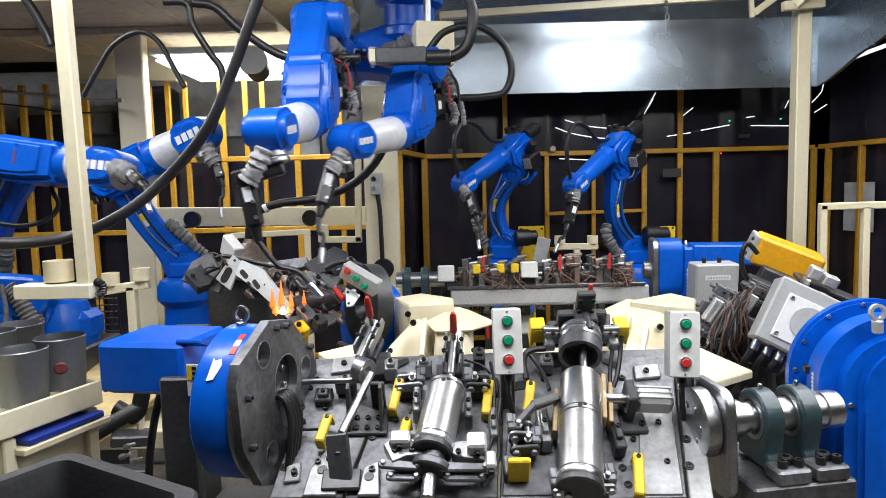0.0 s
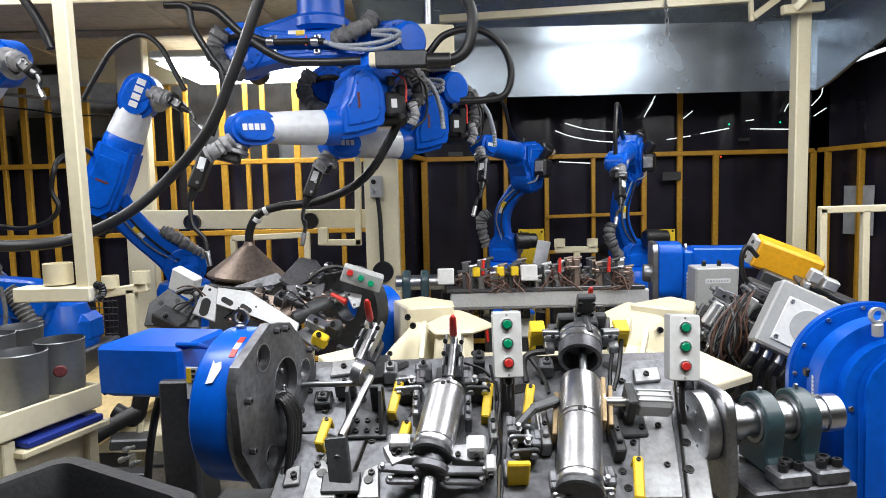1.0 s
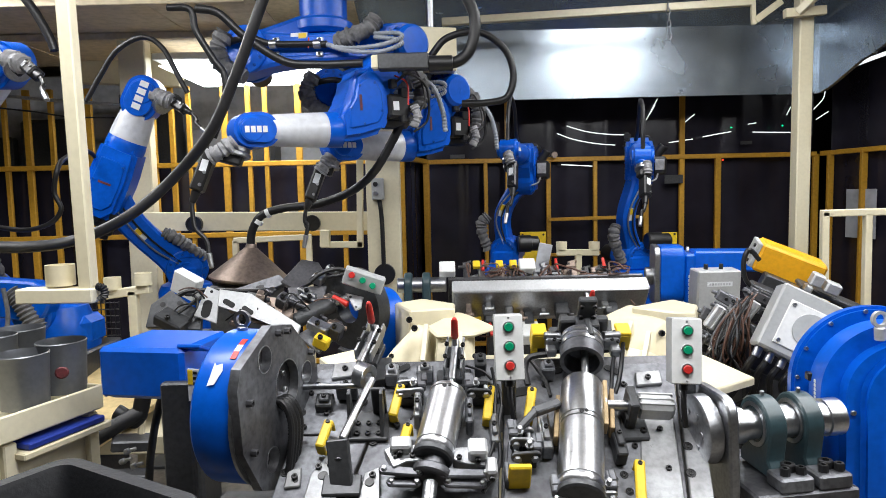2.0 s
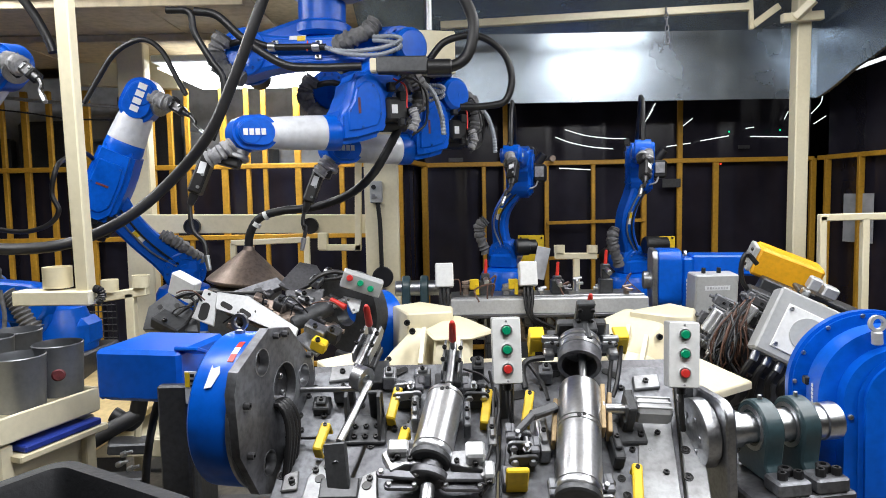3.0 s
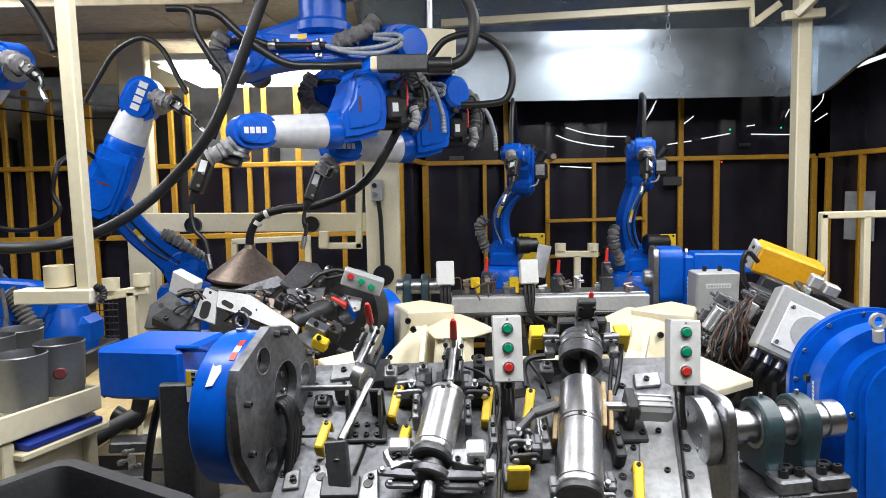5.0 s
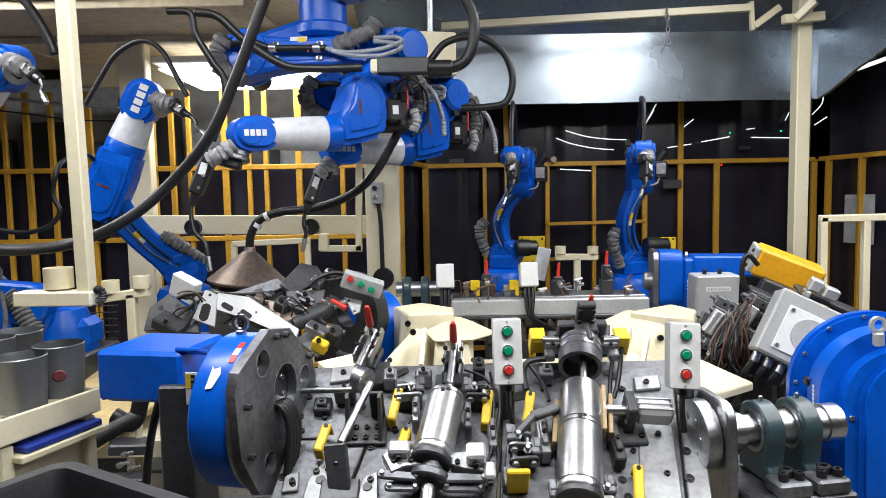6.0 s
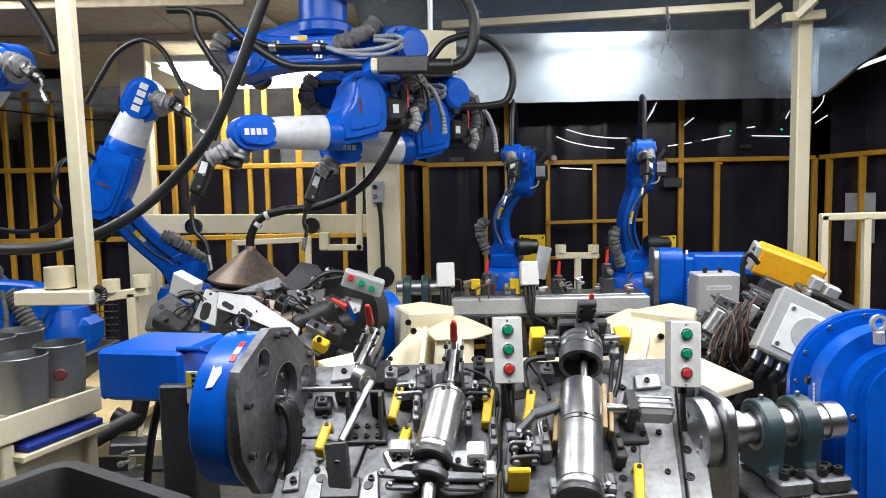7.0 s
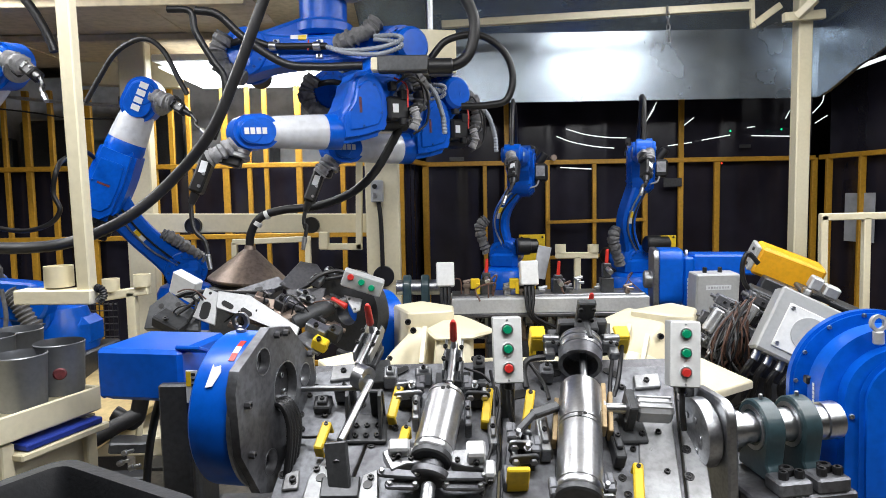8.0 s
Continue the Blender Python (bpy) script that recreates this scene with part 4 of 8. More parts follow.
for a, b in ((((-0.34, -0.335, 0.05)), ((-0.323, -0.254, 0.06))), (((-0.151, -0.227, 0.04)), ((-0.129, -0.127, 0.06))), (((-0.116, -0.327, 0.05)), ((-0.104, -0.266, 0.05))),
             (((0.114, -0.241, 0.03)), ((0.132, -0.133, 0.05))), (((0.229, -0.246, 0.04)), ((0.251, -0.151, 0.06))), (((0.478, -0.51, 0.04)), ((0.5, -0.396, 0.05)))):
    yellow_guard(a, b)
bm = bmesh.new()
box(bm, (0.185, -0.435, 0.05), (0.058, 0.016, 0.09), 0.004)
part("stop_block", bm, YELLOW, fixture, "yellow painted stop block")


def toggle_clamp(x, y, z, turn, lean, s=1.0, grip=True):
    """A hand toggle clamp: foot, two cheeks, plunger, bolts and a red handle."""
    m = pose(x, y, z, 0, 0, turn)
    bm = bmesh.new()
    box(bm, (0, 0, 0.012 * s), (0.06 * s, 0.09 * s, 0.024 * s), 0.003, m)
    box(bm, (0, 0.02 * s, 0.045 * s), (0.05 * s, 0.05 * s, 0.05 * s), 0.004, m)
    clamp = part("toggle_clamp", bm, GUNMETAL, fixture)
    for k in (-1, 1):
        bm = slab([(-0.02 * s, -0.07 * s), (0.02 * s, -0.07 * s), (0.026 * s, 0.05 * s), (0.01 * s, 0.075 * s), (-0.02 * s, 0.06 * s)], 0.006, m @ pose(k * 0.024 * s, 0, 0.075 * s, 0, 90, 0) @ pose(0, 0, -0.003), 0.0015)
        part("cheek", bm, STEEL, clamp)
    bm = bmesh.new()
    cyl(bm, m @ Vector((0, 0.06 * s, 0.075 * s)), m @ Vector((0, -0.10 * s, 0.075 * s)), 0.012 * s, seg=14, bevel=0.002)
    cyl(bm, m @ Vector((0, -0.10 * s, 0.075 * s)), m @ Vector((0, -0.135 * s, 0.075 * s)), 0.008 * s, seg=12, bevel=0.002)
    part("plunger", bm, BRIGHT, clamp)
    bm = bmesh.new()
    for a, b in ((-0.02, 0.02), (0.02, 0.02), (-0.02, -0.03), (0.02, -0.03)):
        bolt(bm, m @ Vector((a * s * 1.2, b * s, 0.098 * s)), (0, 0, 1), 0.007 * s, 0.008 * s)
    part("clamp_screws", bm, BLACK, clamp, kind="stuff")
    if grip:
        d = Matrix.Rotation(radians(lean), 3, "X") @ Vector((0, 0, 1))
        d = m.to_3x3() @ d
        p = m @ Vector((0, 0.03 * s, 0.09 * s))
        bm = bmesh.new()
        cyl(bm, p, p + d * 0.05 * s, 0.007 * s, seg=10)
        part("lever", bm, STEEL, clamp)
        bm = bmesh.new()
        lathe(bm, p + d * 0.035 * s, p + d * 0.125 * s, [(0, 0.008 * s), (0.006, 0.0115 * s), (0.075 * s, 0.010 * s), (0.088 * s, 0.006 * s), (0.09 * s, 0.003 * s)], 12)
        part("grip", bm, RED, clamp, "red plastic-dipped clamp grip")
    return clamp


toggle_clamp(*(-0.227, 0.013, 0.03), -14, 6)
toggle_clamp(*(0.028, -0.049, 0.02), -6, 8)
toggle_clamp(*(0.463, 0.097, 0.03), 0, 2, 0.78)
plate([(0.409, 0.162), (0.552, 0.163), (0.534, 0.061), (0.392, 0.06)], 0.03, 0.05, GUNMETAL, "clamp_base")
plate([(-0.255, 0.007), (-0.167, 0.016), (-0.172, -0.077), (-0.26, -0.088)], 0.03, 0.03, GUNMETAL, "clamp_base")
plate([(-0.024, -0.034), (0.08, -0.032), (0.077, -0.105), (-0.028, -0.107)], 0.02, 0.02, GUNMETAL, "clamp_base")

# black inlays that paint the shade inside curved slots and open holes
for (p, q), r in ((((-0.147, -0.019, 0.002), (-0.12, -0.001, 0.002)), 0.011), (((-0.08, -0.03, 0.002), (-0.056, -0.012, 0.002)), 0.011), (((0.315, -0.04, 0.002), (0.351, -0.031, 0.002)), 0.012), (((0.195, -0.12, 0.002), (0.238, -0.11, 0.002)), 0.016),
                  (((-0.329, -0.396, 0.013), (-0.326, -0.394, 0.013)), 0.012), (((-0.203, -0.419, 0.013), (-0.202, -0.417, 0.013)), 0.012), (((0.504, -0.025, 0.002), (0.532, -0.045, 0.002)), 0.012)):
    p, q = Vector(p), Vector(q)
    bm = slab(stadium((q - p).length, r, r, 8), 0.003, aim(p, q) @ pose(0, 0, -0.001), 0.0006)
    part("slot", bm, BLACK, fixture, "black inlay painting a slot in the plate")

# rod with its brackets over the west plate
bm = bmesh.new()
cyl(bm, (-0.273, -0.347, 0.1), (-0.209, -0.14, 0.1), 0.0105, seg=18, bevel=0.002)
part("guide_rod", bm, BRIGHT, fixture, "bright ground steel rod")
bm = bmesh.new()
cyl(bm, (-0.438, -0.12, 0.05), (-0.236, -0.138, 0.07), 0.009, seg=14, bevel=0.002)
part("cross_rod", bm, STEEL, fixture)
bm = bmesh.new()
a, b = Vector((-0.285, -0.347, 0.1)), Vector((-0.273, -0.428, 0.01))
bar(bm, a, b, 0.058, 0.022, 0.003, (0, 1, 0))
box(bm, b + Vector((0, 0, 0.005)), (0.10, 0.06, 0.014), 0.003)
post = part("rod_post", bm, GUNMETAL, fixture, "dark steel flat post carrying the rod")
bm = bmesh.new()
annulus(bm, a.lerp(b, 0.35) + Vector((0, -0.014, 0)), a.lerp(b, 0.35) + Vector((0, -0.011, 0)), 0.009, 0.006, 14)
part("post_hole", bm, DARK, post)
bm = bmesh.new()
c = Vector((-0.22, -0.243, 0.0))
box(bm, c + Vector((0, 0.01, 0.006)), (0.115, 0.10, 0.012), 0.003)
for k in (-0.045, 0.045):
    prism(bm, [(0, 0), (0.085, 0), (0.02, 0.11), (0, 0.11)], 0.009, Matrix.Translation(c + Vector((k, 0.05, 0.01))) @ pose(0, 0, 0, 90, 0, -90))
box(bm, c + Vector((0.03, 0.055, 0.06)), (0.04, 0.012, 0.11), 0.003)
part("gusset_bracket", bm, GUNMETAL, fixture, "ribbed dark steel angle bracket")
bolts("cap_screw", [(c.x + i, c.y + j) for i in (-0.03, 0, 0.03) for j in (-0.02, 0.015)], c.z + 0.012, 0.008, fixture)
bm = bmesh.new()
c = Vector((-0.236, -0.117, 0.09))
annulus(bm, c + Vector((-0.014, 0.01, 0)), c + Vector((0.014, -0.01, 0.004)), 0.036, 0.016, 24)
part("rod_collar", bm, BRIGHT, fixture, "bright split collar")

# canisters: two turned steel shells in their cradles
def canister(p, q, r, label, bands):
    thing = tagged(new("steel_canister"), label, "canister", "canisters")
    thing.matrix_world = FRONT
    n = (Vector(q) - Vector(p)).length
    prof = [(0, r * 0.55), (0.004, r * 0.86), (0.012, r * 0.97), (0.02, r)]
    for k in bands:
        prof += [(n * k - 0.004, r), (n * k - 0.002, r * 0.955), (n * k + 0.002, r * 0.955), (n * k + 0.004, r)]
    prof += [(n - 0.012, r), (n - 0.004, r * 0.93), (n, r * 0.6)]
    bm = bmesh.new()
    lathe(bm, p, q, prof, 40)
    part("shell", bm, BRIGHT, thing)
    d = (Vector(p) - Vector(q)).normalized()
    bm = bmesh.new()
    annulus(bm, Vector(p), Vector(p) + d * 0.006, r * 0.5, r * 0.3, 24)
    cyl(bm, Vector(p) + d * 0.001, Vector(p) + d * 0.004, r * 0.3, seg=20)
    part("end_ring", bm, STEEL, thing)
    bm = bmesh.new()
    lathe(bm, Vector(p) - d * 0.006, Vector(p) + d * 0.012, [(0, r * 1.02), (0.006, r * 1.03), (0.014, r * 1.0), (0.018, r * 0.9)], 40)
    part("end_band", bm, GUNMETAL, thing, "dark grey band round the near end")
    bm = bmesh.new()
    c = Vector(p).lerp(Vector(q), bands[-1] * 0.98) + Vector((-0.006, 0, r * 0.96))
    cyl(bm, c, c + Vector((0, 0, 0.004)), 0.006, seg=12)
    cyl(bm, c + Vector((0.014, 0.003, -0.001)), c + Vector((0.014, 0.003, 0.003)), 0.005, seg=12)
    part("seam_hole", bm, BLACK, thing, "small dark holes by the seam")
    return thing


canister((-0.035, -0.386, 0.075), (0.009, -0.173, 0.08), 0.053, "bright turned steel canister held in the small cradle", (0.12, 0.9))
canister((0.324, -0.513, 0.085), (0.39, -0.161, 0.085), 0.058, "long bright steel canister with a seam at mid length", (0.08, 0.56, 0.6))
# nest ring at the upper end of the long canister
bm = bmesh.new()
annulus(bm, (0.404, -0.078, 0.085), (0.421, 0.016, 0.085), 0.064, 0.052, 36)
cyl(bm, (0.415, -0.013, 0.085), (0.421, 0.016, 0.085), 0.054, seg=24)
part("nest_ring", bm, PLATE, fixture, "bored dark steel locating ring")
bm = bmesh.new()
annulus(bm, (0.412, -0.034, 0.085), (0.4145, -0.02, 0.085), 0.066, 0.06, 36)
annulus(bm, (0.4165, -0.006, 0.085), (0.4185, 0.004, 0.085), 0.066, 0.06, 36)
part("ring_band", bm, BRIGHT, fixture, "bright turned band")
bm = bmesh.new()
a = Vector((0.429, 0.056, 0.07))
box(bm, a, (0.15, 0.03, 0.14), 0.005)
box(bm, a + Vector((0, 0.02, -0.03)), (0.19, 0.05, 0.05), 0.004)
part("nest_block", bm, GUNMETAL, fixture, "dark steel block behind the ring")
bm = bmesh.new()
cyl(bm, (0.398, -0.165, 0.095), (0.420, -0.03, 0.095), 0.011, seg=14, bevel=0.002)
part("nest_pin", bm, BRIGHT, fixture)
for k, (px, g) in enumerate(((((0.334, 0.02, 0.09)), ((0.293, 0.048, 0.1))), (((0.508, 0.016, 0.09)), ((0.551, 0.042, 0.1))))):
    px, g = Vector(px), Vector(g)
    s = -1 if k == 0 else 1
    bm = bmesh.new()
    box(bm, px + Vector((0, 0, -0.01)), (0.05, 0.045, 0.045), 0.005)
    box(bm, px + Vector((s * 0.01, -0.03, -0.02)), (0.03, 0.04, 0.03), 0.004)
    cyl(bm, px + Vector((-s * 0.02, 0, 0.01)), px + Vector((s * 0.03, 0.0, 0.012)), 0.012, seg=12, bevel=0.002)
    jaw = part("sensor_jaw", bm, STEEL, fixture)
    bm = bmesh.new()
    for dx, dy in ((-0.012, 0), (0.012, 0.01), (0.0, -0.02), (0.016, -0.03)):
        bolt(bm, px + Vector((dx, dy, 0.012)), (0, 0, 1), 0.006, 0.007)
    part("jaw_screws", bm, BLACK, jaw, kind="stuff")
    bm = bmesh.new()
    box(bm, g, (0.045, 0.05, 0.012), 0.003, None)
    box(bm, g + Vector((-s * -0.018, -0.0, -0.035)), (0.010, 0.05, 0.07), 0.003)
    box(bm, g + Vector((0, -0.022, -0.03)), (0.04, 0.008, 0.055), 0.003)
    part("sensor_guard", bm, YELLOW, fixture, "yellow bent sensor guard")

# brown pads on both sides of the long canister, and the clamp above its nest
for p, q in (((0.456, -0.154, 0.07), (0.428, -0.309, 0.07)), ((0.475, -0.169, 0.05), (0.448, -0.307, 0.05)), ((0.317, -0.195, 0.06), (0.292, -0.331, 0.05))):
    bm = bmesh.new()
    bar(bm, p, q, 0.012, 0.045, 0.002)
    part("side_pad", bm, PADTAN, fixture, "tan fibre side pad")
c = Vector((0.436, 0.017, 0.13))
bm = bmesh.new()
box(bm, c + Vector((0, 0.02, 0.0)), (0.07, 0.05, 0.03), 0.004)
box(bm, c + Vector((0, 0.045, 0.045)), (0.055, 0.025, 0.075), 0.004)
cyl(bm, c + Vector((0, -0.045, 0.012)), c + Vector((0, 0.02, 0.012)), 0.011, seg=14, bevel=0.002)
vc = part("vertical_clamp", bm, GUNMETAL, fixture, "dark steel upright clamp body")
for x in (-0.019, 0.019):
    for z in (0.02, 0.062):
        bm = bmesh.new()
        bolt(bm, c + Vector((x, 0.032, z)), (0, -1, 0), 0.0075, 0.008)
        part("clamp_screw", bm, BLACK, vc)
bolts("cap_screw", [(0.535, -0.094), (0.298, -0.088), (-0.006, -0.04), (0.095, 0.034), (0.032, 0.023), (-0.171, 0.041), (0.046, -0.037), (-0.398, -0.406), (-0.347, -0.181), (-0.405, -0.23), (-0.403, -0.105), (-0.388, -0.072), (-0.139, -0.23), (-0.146, -0.1), (0.129, -0.251), (0.515, -0.316), (0.256, -0.153), (0.599, -0.261), (0.587, -0.389), (0.438, -0.42), (-0.267, -0.243), (-0.19, -0.244), (-0.199, -0.184)], 0.002, 0.0085, fixture)

# pneumatic cylinder pushing against the long canister
bm = bmesh.new()
a = Vector((0.527, -0.231, 0.07))
b = Vector((0.631, -0.24, 0.07))
n = (b - a).length
box(bm, (n / 2, 0, 0), (n, 0.062, 0.062), 0.012, aim(a, b))
for k in (-0.018, 0.0, 0.018):
    box(bm, (n / 2, k, 0.031), (n * 0.9, 0.006, 0.006), 0.001, aim(a, b))
body = part("pneumatic_cylinder", bm, ALU, fixture, "ribbed aluminium pneumatic cylinder")
bm = bmesh.new()
cyl(bm, (0.443, -0.228, 0.07), (0.527, -0.231, 0.07), 0.015, seg=16, bevel=0.002)
cyl(bm, (0.44, -0.227, 0.07), (0.449, -0.228, 0.07), 0.024, seg=18, bevel=0.003)
part("piston_rod", bm, BRIGHT, body)
bm = bmesh.new()
box(bm, a + Vector((-0.012, 0, 0)), (0.024, 0.075, 0.085), 0.004)
box(bm, a + Vector((-0.014, 0, -0.05)), (0.03, 0.07, 0.07), 0.004)
box(bm, a + Vector((-0.02, -0.02, -0.062)), (0.11, 0.10, 0.016), 0.004)
part("cylinder_stand", bm, GUNMETAL, fixture)
bolts("cap_screw", [(a.x - 0.055, a.y - 0.045), (a.x - 0.06, a.y + 0.01), (a.x + 0.02, a.y - 0.045)], a.z - 0.054, 0.009, fixture)

# clamp jaws at the near ends
def jaw_unit(c, s, w=0.085, flip=1):
    """A swing-arm jaw: foot block, two linked arms on pins, a pad and screws."""
    c = Vector(c)
    bm = bmesh.new()
    box(bm, c + Vector((0, 0.0, -0.045)), (w * 0.8, 0.05, 0.04), 0.004)
    box(bm, c + Vector((-flip * w * 0.25, 0.012, -0.012)), (w * 0.35, 0.03, 0.045), 0.004)
    j = part("clamp_jaw", bm, GUNMETAL, fixture)
    for y in (-0.022, 0.012):
        bm = slab(stadium(w * 0.62, 0.017, 0.013), 0.010, Matrix.Translation(c + Vector((-flip * w * 0.3, y, -0.004))) @ pose(0, 0, 0, 90, 0, 0) @ pose(0, 0, 0, 0, 0, 0 if flip > 0 else 180) @ pose(0, 0, 0, 0, 0, 10 * flip), 0.002)
        part("link", bm, s, j)
    bm = bmesh.new()
    box(bm, c + Vector((flip * w * 0.36, 0.004, 0.008)), (0.026, 0.05, 0.030), 0.004)
    box(bm, c + Vector((flip * w * 0.44, 0.012, 0.016)), (0.018, 0.032, 0.020), 0.003)
    part("pad", bm, PLATE, j)
    for k in (-0.3, 0.28):
        bm = bmesh.new()
        cyl(bm, c + Vector((flip * k * w, -0.038, -0.002)), c + Vector((flip * k * w, 0.018, -0.002)), 0.0075, seg=12, bevel=0.0015)
        cyl(bm, c + Vector((flip * k * w, -0.041, -0.002)), c + Vector((flip * k * w, -0.034, -0.002)), 0.0105, seg=6)
        part("pivot_pin", bm, STEEL, j)
    for k, y in ((-0.3, -0.014), (-0.05, -0.016), (0.2, -0.012)):
        bm = bmesh.new()
        bolt(bm, c + Vector((k * w, y, -0.025)), (0, 0, 1), 0.0065, 0.008)
        part("jaw_screw", bm, BLACK, j)
    bm = bmesh.new()
    cyl(bm, c + Vector((flip * w * 0.1, -0.008, 0.006)), c + Vector((flip * w * 0.1, -0.012, 0.040)), 0.0065, seg=10, bevel=0.001)
    cyl(bm, c + Vector((flip * w * 0.1, -0.009, 0.014)), c + Vector((flip * w * 0.1, -0.0095, 0.022)), 0.011, seg=6)
    part("set_screw", bm, STEEL, j)


# cast arms, blocks and links that hold the near end of the short canister
for out, z in (([(-0.164, -0.368), (-0.126, -0.344), (-0.061, -0.36), (-0.054, -0.401), (-0.103, -0.407), (-0.137, -0.423)], 0.05), ([(0.019, -0.365), (0.063, -0.362), (0.095, -0.384), (0.101, -0.425), (0.05, -0.417), (0.015, -0.403)], 0.05)):
    arm = plate(out, z + 0.03, 0.035, STEEL, "jaw_arm")
    mid = Vector((sum(x for x, y in out) / len(out), sum(y for x, y in out) / len(out), z + 0.03))
    for k in (-0.025, 0.02):
        bm = bmesh.new()
        bolt(bm, mid + Vector((k, -0.005, 0)), Z, 0.0075, 0.008)
        part("jaw_screw", bm, BLACK, arm)
for p, size in (((-0.119, -0.363, 0.09), (0.055, 0.04, 0.035)), ((0.08, -0.384, 0.09), (0.05, 0.05, 0.05)), ((0.113, -0.425, 0.07), (0.03, 0.05, 0.04))):
    bm = bmesh.new()
    box(bm, p, size, 0.006)
    block = part("jaw_block", bm, ALU, fixture, "pale milled steel block")
    bm = bmesh.new()
    bolt(bm, (p[0], p[1] - size[1] / 2, p[2]), (0, -1, 0.2), 0.008, 0.009)
    part("jaw_screw", bm, BLACK, block)
for p, q in (((-0.161, -0.419, 0.06), (-0.071, -0.437, 0.07)), ((-0.008, -0.439, 0.07), (0.098, -0.437, 0.06)), ((-0.141, -0.442, 0.04), (-0.076, -0.453, 0.05)), ((0.003, -0.454, 0.05), (0.089, -0.453, 0.04))):
    bm = slab(stadium((Vector(q) - Vector(p)).length, 0.013, 0.011), 0.012, aim(p, q), 0.003)
    link = part("link", bm, PLATE, fixture)
    for k in (p, q):
        bm = bmesh.new()
        cyl(bm, Vector(k) + Z * 0.006, Vector(k) + Z * 0.02, 0.007, seg=12, bevel=0.002)
        part("pivot_pin", bm, BRIGHT, link)
for p, q in (((-0.114, -0.352, 0.03), (-0.111, -0.404, 0.03)), ((0.071, -0.374, 0.03), (0.069, -0.416, 0.03))):
    bm = bmesh.new()
    bar(bm, p, q, 0.05, 0.06, 0.005)
    part("jaw_foot", bm, GUNMETAL, fixture)
jaw_unit((0.208, -0.354, 0.06), GUNMETAL, 0.08, 1)
jaw_unit((0.199, -0.324, 0.08), STEEL, 0.06, -1)
jaw_unit((-0.102, -0.132, 0.06), STEEL, 0.09, 1)
jaw_unit((0.095, -0.136, 0.06), GUNMETAL, 0.07, -1)
jaw_unit((0.283, -0.487, 0.07), BRIGHT, 0.04, -1)
jaw_unit((0.391, -0.478, 0.07), BRIGHT, 0.04, 1)
bm = bmesh.new()
bar(bm, (0.189, -0.33, 0.1), (0.242, -0.282, 0.12), 0.018, 0.018, 0.003)
bar(bm, (0.235, -0.284, 0.115), (0.313, -0.234, 0.09), 0.026, 0.022, 0.004)
part("swing_arm", bm, GUNMETAL, fixture, "bent dark steel swing arm")
bm = bmesh.new()
cyl(bm, (-0.041, -0.440, 0.062), (-0.036, -0.418, 0.066), 0.05, 0.05, 34, 0.004)
cyl(bm, (-0.036, -0.418, 0.066), (-0.03, -0.39, 0.07), 0.03, 0.03, 24, 0.003)
part("end_cap", bm, PLATE, fixture, "turned steel end cap")
bm = bmesh.new()
cyl(bm, (-0.048, -0.52, 0.06), (-0.042, -0.453, 0.06), 0.018, seg=18, bevel=0.003)
part("cap_spindle", bm, BRIGHT, fixture)
# small bracket rows beside the cradle
for i, (p, s) in enumerate(((((-0.061, -0.061, 0.03)), (0.05, 0.03, 0.05)), (((0.107, -0.04, 0.04)), (0.035, 0.05, 0.06)), (((0.065, -0.24, 0.05)), (0.02, 0.09, 0.06)), (((-0.08, -0.209, 0.04)), (0.02, 0.09, 0.06)),
                            (((0.142, -0.135, 0.02)), (0.03, 0.06, 0.03)), (((0.174, -0.411, 0.02)), (0.05, 0.06, 0.04)), (((0.27, -0.296, 0.03)), (0.03, 0.12, 0.05)), (((0.463, -0.319, 0.03)), (0.03, 0.12, 0.05)), (((0.31, -0.058, 0.03)), (0.04, 0.04, 0.05)),
                            (((-0.161, -0.063, 0.03)), (0.04, 0.05, 0.05)), (((-0.355, -0.151, 0.015)), (0.05, 0.05, 0.03)), (((-0.291, -0.123, 0.03)), (0.06, 0.03, 0.05)), (((0.133, -0.266, 0.02)), (0.025, 0.10, 0.03)))):
    bm = bmesh.new()
    box(bm, p, s, 0.004)
    box(bm, (p[0], p[1], p[2] + s[2] * 0.5 + 0.006), (s[0] * 0.6, s[1] * 0.6, 0.014), 0.003)
    b = part("locator_block", bm, (STEEL, GUNMETAL, PLATE)[i % 3], fixture)
    bm = bmesh.new()
    bolt(bm, (p[0], p[1], p[2] + s[2] * 0.5 + 0.012), (0, 0, 1), 0.007, 0.008)
    part("cap_screw", bm, BLACK, b)

